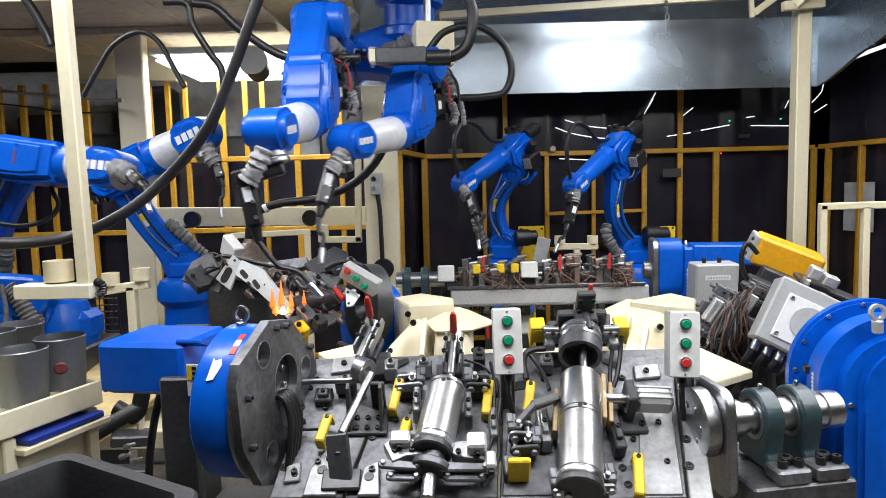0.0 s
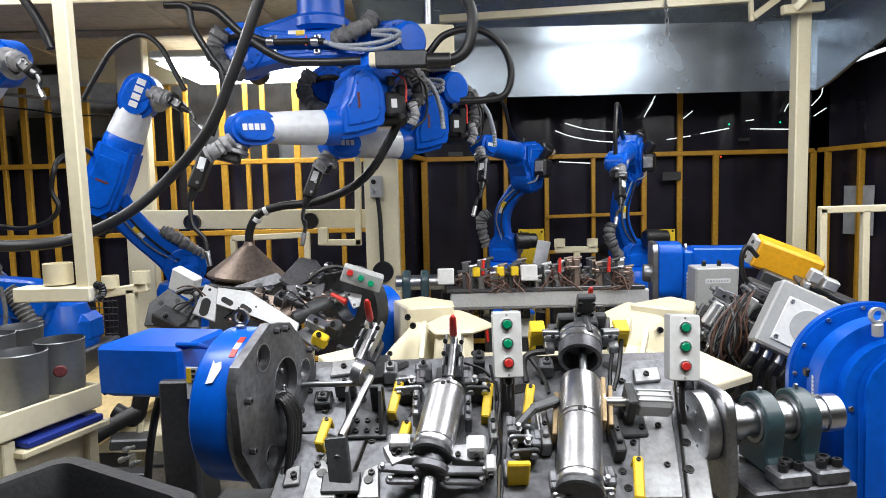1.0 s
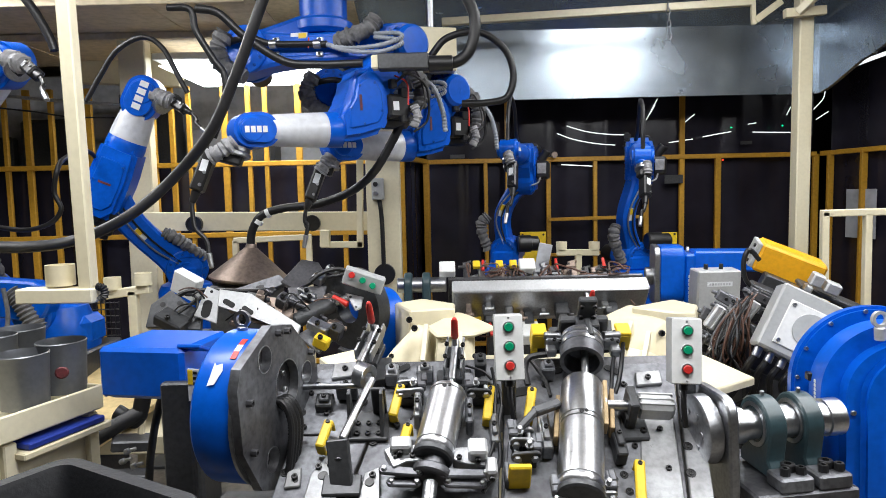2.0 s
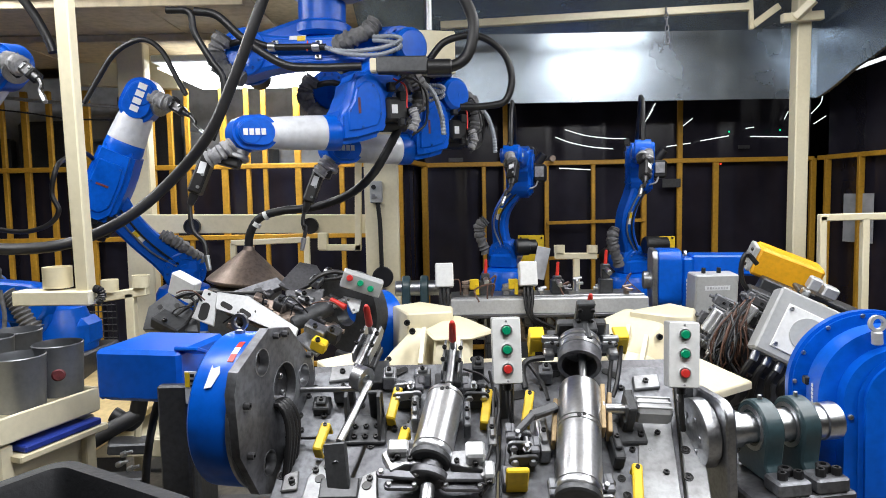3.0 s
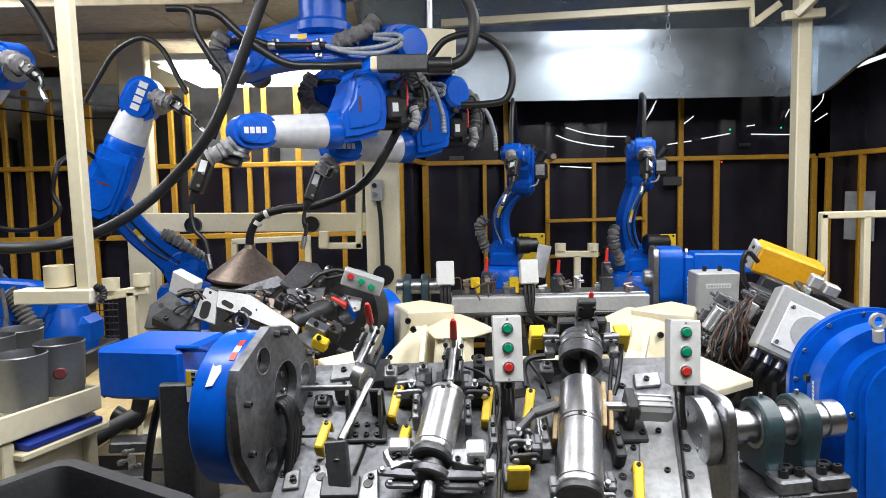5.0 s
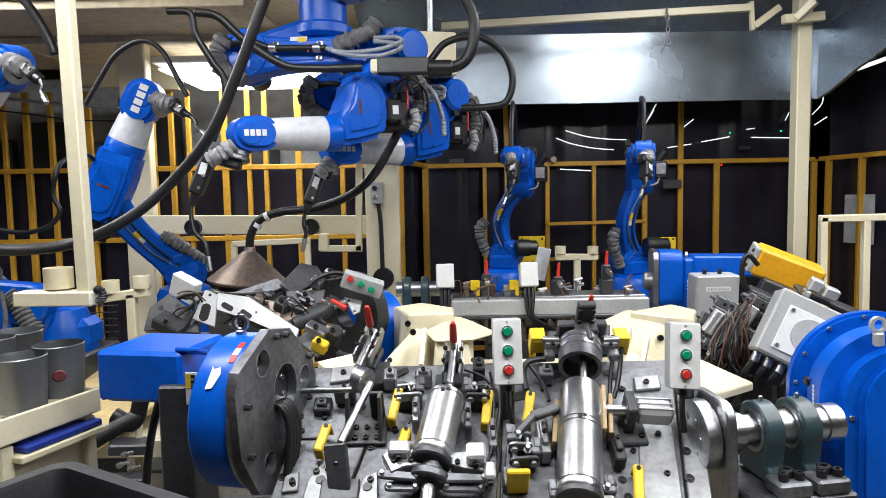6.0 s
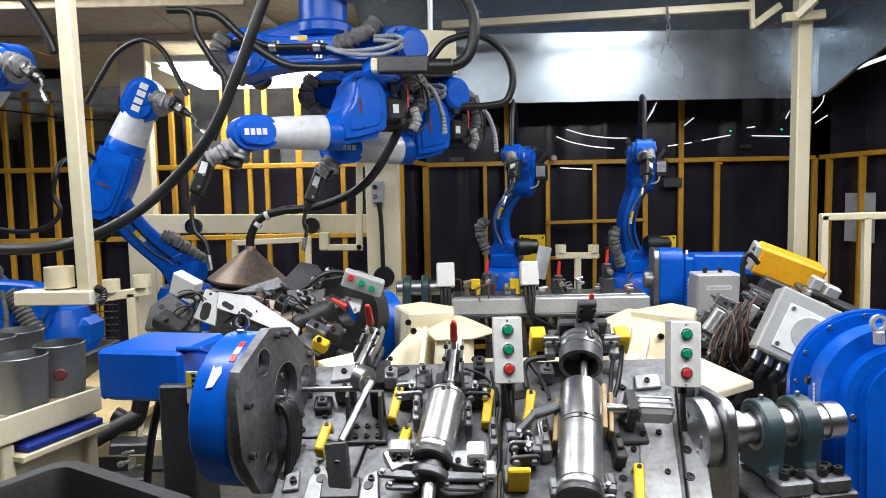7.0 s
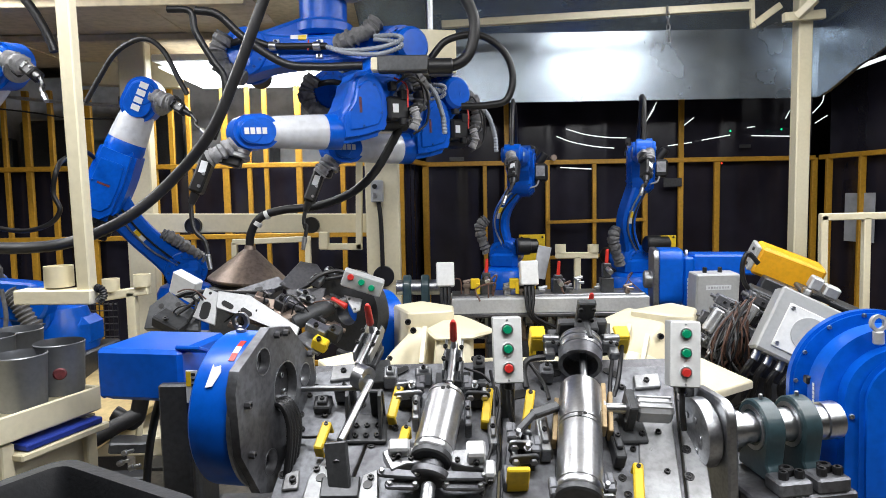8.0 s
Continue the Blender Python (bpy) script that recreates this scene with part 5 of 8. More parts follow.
# wires on the fixture
for pts, r in ((((0.154, -0.111, 0.03), (0.162, -0.175, 0.03), (0.146, -0.267, 0.02), (0.139, -0.383, 0.03), (0.09, -0.465, 0.03)), 0.006),
               (((0.142, -0.043, 0.03), (0.145, -0.129, 0.05), (0.14, -0.216, 0.03), (0.125, -0.33, 0.03), (0.07, -0.448, 0.03)), 0.005),
               (((0.252, -0.027, 0.06), (0.276, -0.055, 0.04), (0.299, -0.103, 0.03), (0.305, -0.158, 0.03)), 0.006),
               (((0.331, -0.017, 0.06), (0.261, -0.028, 0.06), (0.242, -0.055, 0.04), (0.246, -0.104, 0.02)), 0.010),
               (((0.565, 0.063, 0.06), (0.534, -0.044, 0.07), (0.512, -0.115, 0.05), (0.495, -0.151, 0.03)), 0.007),
               (((0.525, 0.002, 0.06), (0.502, -0.07, 0.05), (0.486, -0.14, 0.03)), 0.006),
               (((-0.449, -0.264, 0.02), (-0.382, -0.278, 0.03), (-0.324, -0.291, 0.05)), 0.004),
               (((0.062, -0.058, 0.06), (0.111, -0.082, 0.06), (0.138, -0.098, 0.04)), 0.004),
               (((-0.112, -0.144, 0.05), (-0.079, -0.195, 0.06), (-0.098, -0.255, 0.06)), 0.003)):
    bm = bmesh.new()
    hose(bm, pts, r, 7)
    part("wire", bm, RUBBER, fixture)

# push-button stations
def button_station(m, w, h, d, cols, label):
    """A grey sheet-steel box with three round buttons; x and y run across its face, z out of it."""
    thing = tagged(new("push_button_station"), label, "control box", "push-button stations")
    thing.matrix_world = m
    part("case", slab(rounded(w, h, 0.004, 2), d, pose(0, 0, -d), 0.003), GREYBOX, thing)
    part("face_plate", slab(rounded(w * 0.97, h * 0.97, 0.004, 2), 0.003, pose(0, 0, 0.0005), 0.001), WHITE, thing)
    for i, mat in enumerate(cols):
        y = h * (0.31 - 0.29 * i)
        bm = bmesh.new()
        annulus(bm, (0, y, 0.003), (0, y, 0.010), 0.0155, 0.0115, 24)
        rim = part("button_rim", bm, BRIGHT, thing, "chromed bezel")
        bm = bmesh.new()
        cyl(bm, (0, y, 0.003), (0, y, 0.016), 0.0118, seg=22, bevel=0.002)
        part("button", bm, mat, thing)
    bm = bmesh.new()
    for y in (0.45, -0.45):
        bolt(bm, (0, h * y, 0.003), (0, 0, 1), 0.003, 0.002)
    part("case_screws", bm, STEEL, thing, kind="stuff")
    bm = bmesh.new()
    cyl(bm, (0, -h / 2, -d / 2), (0, -h / 2 - 0.02, -d / 2), 0.013, seg=14, bevel=0.003)
    hose(bm, [(0, -h / 2 - 0.015, -d / 2), (0, -h / 2 - 0.06, -d / 2), (0.01, -h / 2 - 0.12, -d * 0.8)], 0.008, 8)
    part("cable_gland", bm, BLACK, thing)
    return thing


button_station(pose(*(0.167, 1.72, 1.237), 82, -1, -1), 0.078, 0.178, 0.05, (GREEN, GREEN, REDBTN), "light grey steel push-button box, two green buttons and one red")
button_station(pose(*(0.644, 1.72, 1.217), 82, 2, -3), 0.082, 0.178, 0.05, (GREEN, GREEN, REDBTN), "light grey steel push-button box, two green buttons and one red")
for p, q in ((((0.172, 1.79, 1.096)), ((0.177, 1.85, 0.977))), (((0.675, 1.79, 1.088)), ((0.702, 1.85, 0.951)))):
    bm = bmesh.new()
    bar(bm, (p[0], p[1], p[2] + 0.05), q, 0.04, 0.012, 0.003, (0, 1, 0))
    tagged(part("box_bracket", bm, GUNMETAL), "dark steel bracket under the button box", "bracket")

# headstock at the west end
head = tagged(new("positioner_headstock"), "blue positioner headstock with dark steel face plate", "positioner")
head.matrix_world = aim((-0.457, 1.72, 1.09), (0.518, 1.5, 1.09))
TURNX = Matrix(((0, 0, 1, 0), (1, 0, 0, 0), (0, 1, 0, 0), (0, 0, 0, 1)))


def holed(outline, holes, h):
    """A plate h thick with round holes (x, y, radius) cut through it."""
    bm = bmesh.new()
    edges = []
    for loop in [outline] + [[(x + r * math.cos(math.pi * i / 14), y + r * math.sin(math.pi * i / 14)) for i in range(28)] for x, y, r in holes]:
        vs = [bm.verts.new((x, y, 0)) for x, y in loop]
        edges += [bm.edges.new((p, q)) for p, q in zip(vs, vs[1:] + vs[:1])]
    bmesh.ops.triangle_fill(bm, use_beauty=True, use_dissolve=False, edges=edges)
    top = [v for v in bmesh.ops.extrude_face_region(bm, geom=list(bm.faces))["geom"] if isinstance(v, bmesh.types.BMVert)]
    bmesh.ops.translate(bm, vec=(0, 0, h), verts=top)
    return bm


FACE = [(-0.21, 0.10), (-0.19, 0.15), (-0.03, 0.225), (0.09, 0.205), (0.235, 0.075), (0.26, -0.02), (0.24, -0.12), (0.14, -0.22), (0.0, -0.235), (-0.11, -0.19), (-0.195, -0.06)]
BORES = [(-0.07, 0.145, 0.036), (0.05, 0.045, 0.07), (0.175, 0.045, 0.034), (-0.05, -0.13, 0.034)]
bm = holed(FACE, BORES, 0.026)
bmesh.ops.transform(bm, matrix=TURNX @ pose(0, 0, -0.026), verts=bm.verts)
part("face_plate", bm, PLATE, head, "scratched dark steel face plate with bored holes")
# dark disc added so the bores look deep and shaded
bm = bmesh.new()
cyl(bm, (-0.034, 0, 0), (-0.0262, 0, 0), 0.196, seg=48)
part("output_flange", bm, DARK, head, "dark steel disc added behind the bores")
for y, z in ((0.07, 0.07), (0.08, 0.02), (0.03, 0.085), (-0.07, 0.15), (0.175, 0.04), (-0.045, -0.13)):
    bm = bmesh.new()
    bolt(bm, (-0.0262, y, z), (1, 0, 0), 0.009, 0.008)
    part("flange_screw", bm, STEEL, head)
bm = bmesh.new()
lathe(bm, (-0.145, 0, 0), (-0.027, 0, 0), [(0, 0.16), (0.004, 0.198), (0.012, 0.205), (0.10, 0.205), (0.112, 0.200), (0.118, 0.19)], 64)
part("drum", bm, BLUE, head)
bm = bmesh.new()
annulus(bm, (-0.03, 0, 0), (-0.022, 0, 0), 0.209, 0.19, 64)
part("rim", bm, STEEL, head, "bare steel rim")
for y, z, r in BORES:
    bm = bmesh.new()
    annulus(bm, (-0.025, y, z), (0.0012, y, z), r + 0.0008, r - 0.0025, 28)
    part("bore_rim", bm, STEEL, head, "bright machined bore edge")
for y, z in ((0.05, 0.195), (-0.165, 0.06), (0.20, 0.10), (-0.155, -0.07), (0.10, -0.19), (0.0, 0.2), (0.225, -0.06)):
    bm = bmesh.new()
    bolt(bm, (0.0, y, z), (1, 0, 0), 0.010, 0.016)
    part("face_screw", bm, DARK, head)
for i in range(4):
    bm = bmesh.new()
    hose(bm, [(-0.03, -0.005 + 0.011 * i, 0.0), (0.015, -0.012 + 0.014 * i, 0.012), (0.038, -0.012 + 0.018 * i, -0.05), (0.036, -0.03 + 0.016 * i, -0.15), (0.02, -0.06 + 0.014 * i, -0.3)], 0.0095, 10, 22, 0.035)
    part("conduit", bm, RUBBER, head, "shiny black corrugated conduit")
for i, mat in enumerate((RED, WHITE, RED)):
    a = radians(112 + 7 * i)
    bm = bmesh.new()
    box(bm, (0, 0, 0.2065), (0.016, 0.024, 0.0015), 0, pose(-0.055, 0, 0, a * 57.2958 - 90, 0, 0))
    part("mark", bm, mat, head)
bm = bmesh.new()
prism(bm, [(-0.014, -0.03), (0.004, -0.026), (0.016, 0.012), (0.010, 0.03), (-0.006, 0.024), (-0.012, 0.032)], 0.0015, pose(-0.085, 0, 0, 52, 0, 0) @ pose(0, 0, 0.2062))
part("decal", bm, PAPER, head, "torn white sticker")
bm = bmesh.new()
a = Vector((0.0, 0.0, 0.0))
annulus(bm, (-0.10, -0.006, 0.235), (-0.10, 0.006, 0.235), 0.024, 0.015, 20)
cyl(bm, (-0.10, 0, 0.203), (-0.10, 0, 0.216), 0.014, seg=14, bevel=0.003)
part("eye_bolt", bm, STEEL, head, "galvanised lifting eye")
bm = bmesh.new()
box(bm, (0, 0, 0), (0.27, 0.26, 0.15), 0.012)
bmesh.ops.bevel(bm, geom=[e for e in bm.edges if abs(e.verts[0].co.z + 0.0775) < 0.02 and abs(e.verts[1].co.z + 0.0775) < 0.02 and e.verts[0].co.y * e.verts[1].co.y < 0], offset=0.03, segments=2, affect="EDGES")
bmesh.ops.transform(bm, matrix=head.matrix_world.inverted() @ pose(*(-0.858, 1.95, 1.157), 0, 0, -10), verts=bm.verts)
part("motor_box", bm, BLUE, head, "blue sheet-steel motor housing")
bm = bmesh.new()
box(bm, (0, 0, 0), (0.075, 0.06, 0.012), 0.003, head.matrix_world.inverted() @ pose(*(-0.725, 1.83, 1.229), -22, 0, -10))
part("bracket_plate", bm, BLUE, head)
bm = bmesh.new()
box(bm, (0, 0, 0), (0.036, 0.004, 0.09), 0.0, head.matrix_world.inverted() @ pose(*(-0.698, 1.75, 1.143), 0, 0, -12))
part("warning_label", bm, PAPER, head)
bm = bmesh.new()
box(bm, (-0.009, -0.003, 0.022), (0.014, 0.002, 0.04), 0.0, head.matrix_world.inverted() @ pose(*(-0.698, 1.75, 1.143), 0, 0, -12))
part("label_mark", bm, YELLOW, head)
for z in (0.035, 0.02, 0.005, -0.012, -0.03):
    bm = bmesh.new()
    box(bm, (0.006, -0.003, z), (0.012, 0.002, 0.008), 0.0, head.matrix_world.inverted() @ pose(*(-0.698, 1.75, 1.143), 0, 0, -12))
    part("label_bar", bm, BLACK, head)
bm = bmesh.new()
for p in ((-0.759, 1.78, 0.97),):
    box(bm, (p[0], p[1], p[2] - 0.25), (0.085, 0.03, 0.85), 0.006)
bmesh.ops.transform(bm, matrix=head.matrix_world.inverted(), verts=bm.verts)
part("support", bm, GUNMETAL, head, "grey steel support plate")
bm = bmesh.new()
box(bm, (-0.457 - 0.12, 1.72 + 0.12, 0.36), (0.30, 0.35, 0.72), 0.01)
bmesh.ops.transform(bm, matrix=head.matrix_world.inverted(), verts=bm.verts)
part("pedestal", bm, GUNMETAL, head)

# tailstock at the east end: shaft in two pillow blocks
tail = tagged(new("positioner_tailstock"), "tailstock shaft in two teal pillow-block bearings", "positioner")
tp, tq = (0.747, 1.75, 0.995), (1.092, 1.78, 1.009)
tail.matrix_world = aim(tp, tq)
nlen = (Vector(tq) - Vector(tp)).length
bm = bmesh.new()
lathe(bm, (0, 0, 0), (nlen, 0, 0), [(0, 0.05), (0.06, 0.05), (0.062, 0.042), (0.11, 0.042), (0.112, 0.046), (nlen - 0.05, 0.046), (nlen - 0.048, 0.052), (nlen - 0.004, 0.052), (nlen, 0.048)], 36)
part("shaft", bm, BRIGHT, tail)
bm = bmesh.new()
lathe(bm, (-0.075, 0, 0.0), (-0.03, 0, 0.0), [(0, 0.085), (0.005, 0.095), (0.04, 0.095), (0.045, 0.09)], 44)
for i in range(6):
    a = i * math.pi / 3
    cyl(bm, (-0.078, 0.05 * math.cos(a), 0.05 * math.sin(a)), (-0.075, 0.05 * math.cos(a), 0.05 * math.sin(a)), 0.01, seg=10)
part("hub", bm, STEEL, tail, "turned steel hub")
bm = slab(rounded(0.22, 0.30, 0.05, 4), 0.028, TURNX @ pose(0, -0.04, -0.029), 0.005)
part("end_plate", bm, STEEL, tail, "thick steel end plate")
for k in (0.10, 0.205):
    out = [(-0.075, -0.13), (0.075, -0.13), (0.075, -0.10), (0.062, -0.085)] + [(0.078 * math.cos(radians(a)), 0.078 * math.sin(radians(a))) for a in range(-20, 201, 10)] + [(-0.062, -0.085), (-0.075, -0.10)]
    bm = slab(out, 0.052, TURNX @ pose(0, 0, k), 0.005)
    pb = part("pillow_block", bm, TEAL, tail, "teal cast-iron bearing housing")
    bm = bmesh.new()
    cyl(bm, (k + 0.026, 0, 0.076), (k + 0.026, 0, 0.092), 0.006, seg=10, bevel=0.002)
    part("grease_nipple", bm, STEEL, pb)
    for s in (-1, 1):
        bm = bmesh.new()
        annulus(bm, (k + 0.026 + s * 0.024, 0, 0), (k + 0.026 + s * 0.029, 0, 0), 0.062, 0.05, 28)
        part("bearing_seal", bm, STEEL, pb)
    bm = bmesh.new()
    box(bm, (k + 0.03, -0.115, -0.115), (0.09, 0.075, 0.04), 0.006)
    foot = part("foot_block", bm, PLATE, tail)
    for dx, dy, r in ((-0.02, -0.125, 0.013), (0.024, -0.125, 0.013), (0.004, -0.10, 0.019)):
        bm = bmesh.new()
        bolt(bm, (k + 0.03 + dx, dy, -0.095), (0, 0, 1), r, 0.02)
        part("foot_screw", bm, BLACK, foot)
bm = bmesh.new()
box(bm, (0.16, 0.0, -0.165), (0.28, 0.30, 0.06), 0.006)
box(bm, (0.16, 0.06, -0.55), (0.26, 0.16, 0.72), 0.01)
part("bed", bm, PLATE, tail, "ground steel bed")

# big blue positioner housing at the east side: round-topped flange, body and gear cover
drum = tagged(new("positioner_drum"), "large blue painted positioner housing with a round-topped flange", "positioner")
drum.matrix_world = aim((1.31, 1.95, 1.045), (1.13, 0.95, 1.095))


def arch(r, low, cy=0.0, seg=40):
    """The outline of a round-topped plate: half a circle over straight sides."""
    return [(cy + r * math.cos(math.pi * i / seg), r * math.sin(math.pi * i / seg)) for i in range(seg + 1)] + [(cy - r, -low), (cy + r, -low)]


def arched(name, r, low, x0, x1, bevel, cy=0.0):
    bm = bmesh.new()
    prism(bm, arch(r, low, cy), x1 - x0)
    bmesh.ops.bevel(bm, geom=[e for e in bm.edges if len(e.link_faces) == 2 and e.calc_face_angle(0) > 1.0], offset=bevel, segments=4, affect="EDGES")
    bmesh.ops.transform(bm, matrix=TURNX @ pose(0, 0, x0), verts=bm.verts)
    return part(name, bm, BLUE, drum)


arched("flange", 0.238, 0.75, -0.05, 0.0, 0.01)
arched("body", 0.206, 0.75, -0.002, 0.19, 0.05)
cap = arched("gear_cover", 0.145, 0.6, 0.188, 0.215, 0.014, 0.02)
for y, z in ((-0.14, -0.04), (-0.14, -0.3), (0.1, 0.13)):
    bm = bmesh.new()
    bolt(bm, (0.19, y, z), (1, 0, 0), 0.008, 0.007)
    part("cover_screw", bm, STEEL, cap)
bm = bmesh.new()
c = Vector((0.17, -0.065, 0.222))
part_at = aim(c, c + Vector((1, 0.2, 0)))
annulus(bm, part_at @ Vector((-0.006, 0, 0)), part_at @ Vector((0.006, 0, 0)), 0.024, 0.015, 24)
cyl(bm, c + Vector((-0.004, 0.003, -0.06)), c + Vector((0, 0, -0.022)), 0.015, seg=14, bevel=0.003)
part("eye_bolt", bm, LIGHTSTEEL, drum, "galvanised lifting eye")
for a in (98, 125, 152, 176):
    bm = bmesh.new()
    bolt(bm, (0.0, 0.224 * math.cos(radians(a)), 0.224 * math.sin(radians(a))), (1, 0, 0), 0.007, 0.006)
    part("flange_screw", bm, STEEL, drum)
bm = bmesh.new()
box(bm, (0.05, -0.204, 0.03), (0.03, 0.02, 0.024), 0.003)
part("sensor", bm, BLACK, drum)
bm = bmesh.new()
box(bm, (0.08, -0.2075, -0.17), (0.06, 0.003, 0.05), 0.0)
part("warning_label", bm, PAPER, drum, "small white label with a yellow band")
bm = bmesh.new()
box(bm, (0.07, -0.2095, -0.17), (0.022, 0.002, 0.04), 0.0)
part("label_mark", bm, YELLOW, drum)
for z in (0.006, -0.012):
    bm = bmesh.new()
    box(bm, (0.095, -0.2095, -0.17 + z), (0.02, 0.002, 0.006), 0.0)
    part("label_bar", bm, BLACK, drum)
maker_mark(drum, 0.085, WHITE, Matrix(((0, 1, 0, 0.10), (0, 0, -1, -0.2068), (-1, 0, 0, -0.01), (0, 0, 0, 1))), 7)
bm = bmesh.new()
box(bm, (-0.12, -0.0, -0.74), (0.13, 0.4, 0.62), 0.02)
part("pedestal", bm, GUNMETAL, drum)

# ---- helpers for things given in hall coordinates ----
def under(name, bm, mat, thing, label="", kind=""):
    """A part whose mesh is given in hall coordinates."""
    bmesh.ops.transform(bm, matrix=thing.matrix_world.inverted(), verts=bm.verts)
    return part(name, bm, mat, thing, label, kind)


def at_pose(name, m, label, category, group=""):
    thing = tagged(new(name), label, category, group)
    thing.matrix_world = m
    return thing


def single(name, bm, mat, label, category, group=""):
    return tagged(part(name, bm, mat), label, category, group)


# ---- cream turntable frame between the stations ----
spider = at_pose("turntable_frame", pose(0.42, 2.75, 0), "cream painted welded turntable frame with gussets", "frame")


def lobe(pts, bolts_at):
    """A welded box lobe: the hull of its corners, with bevelled edges, ribs and screws."""
    bm = bmesh.new()
    for p in pts:
        bm.verts.new(p)
    bmesh.ops.convex_hull(bm, input=bm.verts)
    bmesh.ops.dissolve_limit(bm, angle_limit=0.06, verts=bm.verts, edges=bm.edges)
    bmesh.ops.bevel(bm, geom=list(bm.edges), offset=0.007, segments=1, affect="EDGES")
    under("lobe", bm, CREAM, spider)
    for p in bolts_at:
        bm = bmesh.new()
        bolt(bm, p, (0, -1, 0.1), 0.013, 0.014)
        under("screw", bm, BLACK, spider)


def rib(p, q, h, t=0.016):
    """A triangular gusset standing on the line p to q, highest at p."""
    p, q = Vector(p), Vector(q)
    n = (q - p).length
    bm = bmesh.new()
    prism(bm, [(0, 0), (n, 0), (n, 0.02), (0, h)], t, aim(p, q, (q - p).cross(Z)))
    under("gusset", bm, CREAM, spider)


# west lobe: a welded box, a flared leg, a wedge plate and its under-box
lobe([(-0.146, 2.55, 1.195), (0.036, 2.62, 1.189), (-0.224, 2.8, 1.186), (-0.107, 2.9, 1.186), (0.04, 2.86, 1.167), (-0.152, 2.55, 0.96), (0.032, 2.62, 0.938), (-0.226, 2.8, 0.982), (0.036, 2.9, 0.875)], [(-0.147, 2.54, 1.161)])
lobe([(-0.236, 2.36, 1.049), (-0.168, 2.5, 1.095), (-0.118, 2.53, 1.146), (-0.088, 2.5, 1.13), (-0.088, 2.42, 1.005), (-0.208, 2.36, 1.002), (-0.198, 2.5, 0.97), (-0.064, 2.6, 1.12), (-0.057, 2.55, 0.97)], [(-0.125, 2.5, 1.135)])
lobe([(-0.079, 2.5, 1.143), (0.044, 2.7, 1.162), (0.106, 2.72, 1.136), (0.206, 2.62, 1.106), (0.108, 2.46, 1.117), (-0.039, 2.42, 1.122), (-0.079, 2.5, 1.125), (0.106, 2.72, 1.114), (0.205, 2.62, 1.094), (0.108, 2.46, 1.101), (-0.039, 2.42, 1.106)], [])
lobe([(-0.039, 2.45, 1.108), (0.083, 2.48, 1.104), (0.105, 2.44, 0.996), (-0.05, 2.42, 0.994), (-0.043, 2.65, 1.064), (0.116, 2.65, 1.071), (0.115, 2.65, 0.94)], [(0.003, 2.43, 1.055)])
rib((-0.067, 2.44, 1.124), (-0.08, 2.3, 1.043), 0.05)
rib((0.052, 2.46, 1.1), (0.069, 2.36, 1.018), 0.04)
# east lobe
lobe([(0.754, 2.62, 1.18), (1.016, 2.9, 1.16), (1.116, 2.85, 1.139), (1.009, 2.6, 1.151), (0.88, 2.55, 1.17), (0.755, 2.62, 1.066), (1.012, 2.6, 0.949), (0.882, 2.55, 0.964), (1.119, 2.85, 0.907)], [])
lobe([(0.621, 2.62, 1.134), (0.745, 2.66, 1.171), (0.888, 2.56, 1.145), (0.874, 2.5, 0.96), (0.665, 2.48, 0.975), (0.616, 2.55, 1.033), (0.794, 2.8, 1.156), (0.959, 2.75, 1.132), (0.961, 2.75, 0.91)], [(0.847, 2.53, 1.088)])
lobe([(0.648, 2.45, 1.065), (0.766, 2.4, 1.045), (0.85, 2.42, 0.988), (0.632, 2.36, 0.998), (0.687, 2.6, 0.978), (0.913, 2.6, 0.951), (0.807, 2.6, 0.976)], [(0.662, 2.36, 1.022)])
rib((0.731, 2.5, 1.092), (0.638, 2.32, 1.025), 0.06)
rib((0.791, 2.48, 1.073), (0.72, 2.32, 1.017), 0.04)
# arms that run from the lobes towards the middle and the sides
for pts, h in (([(-0.472, 2.35, 1.063), (-0.344, 2.4, 1.08), (-0.19, 2.2, 1.066), (-0.358, 2.15, 1.05)], 0.03),
               ([(0.956, 2.4, 1.034), (1.109, 2.3, 0.969), (0.842, 2.1, 0.98), (0.711, 2.1, 1.011)], 0.03)):
    bm = bmesh.new()
    z = sum(p[2] for p in pts) / len(pts)
    top = [bm.verts.new(p) for p in pts]
    low = [bm.verts.new((p[0], p[1], p[2] - h)) for p in pts]
    bm.faces.new(top)
    bm.faces.new(low[::-1])
    for i in range(len(pts)):
        j = (i + 1) % len(pts)
        bm.faces.new((top[i], low[i], low[j], top[j]))
    bmesh.ops.bevel(bm, geom=list(bm.edges), offset=0.004, segments=1, affect="EDGES")
    under("arm_plate", bm, CREAM, spider)
bm = bmesh.new()
cyl(bm, (spider.location.x, 2.75, 0), (spider.location.x, 2.75, 0.8), 0.32, seg=40, bevel=0.02)
box(bm, (spider.location.x, 2.72, 0.84), (1.3, 0.22, 0.2), 0.01)
under("hub", bm, CREAM, spider)
bm = bmesh.new()
box(bm, (spider.location.x, 2.45, 0.86), (0.72, 0.08, 0.24), 0.01)
under("dark_cover", bm, DARK, spider, "dark steel cover plate")

# ---- rear station ----
rear = at_pose("rear_fixture", pose(*(0.543, 3.55, 1.064)), "rear welding fixture on a bright steel beam", "fixture")


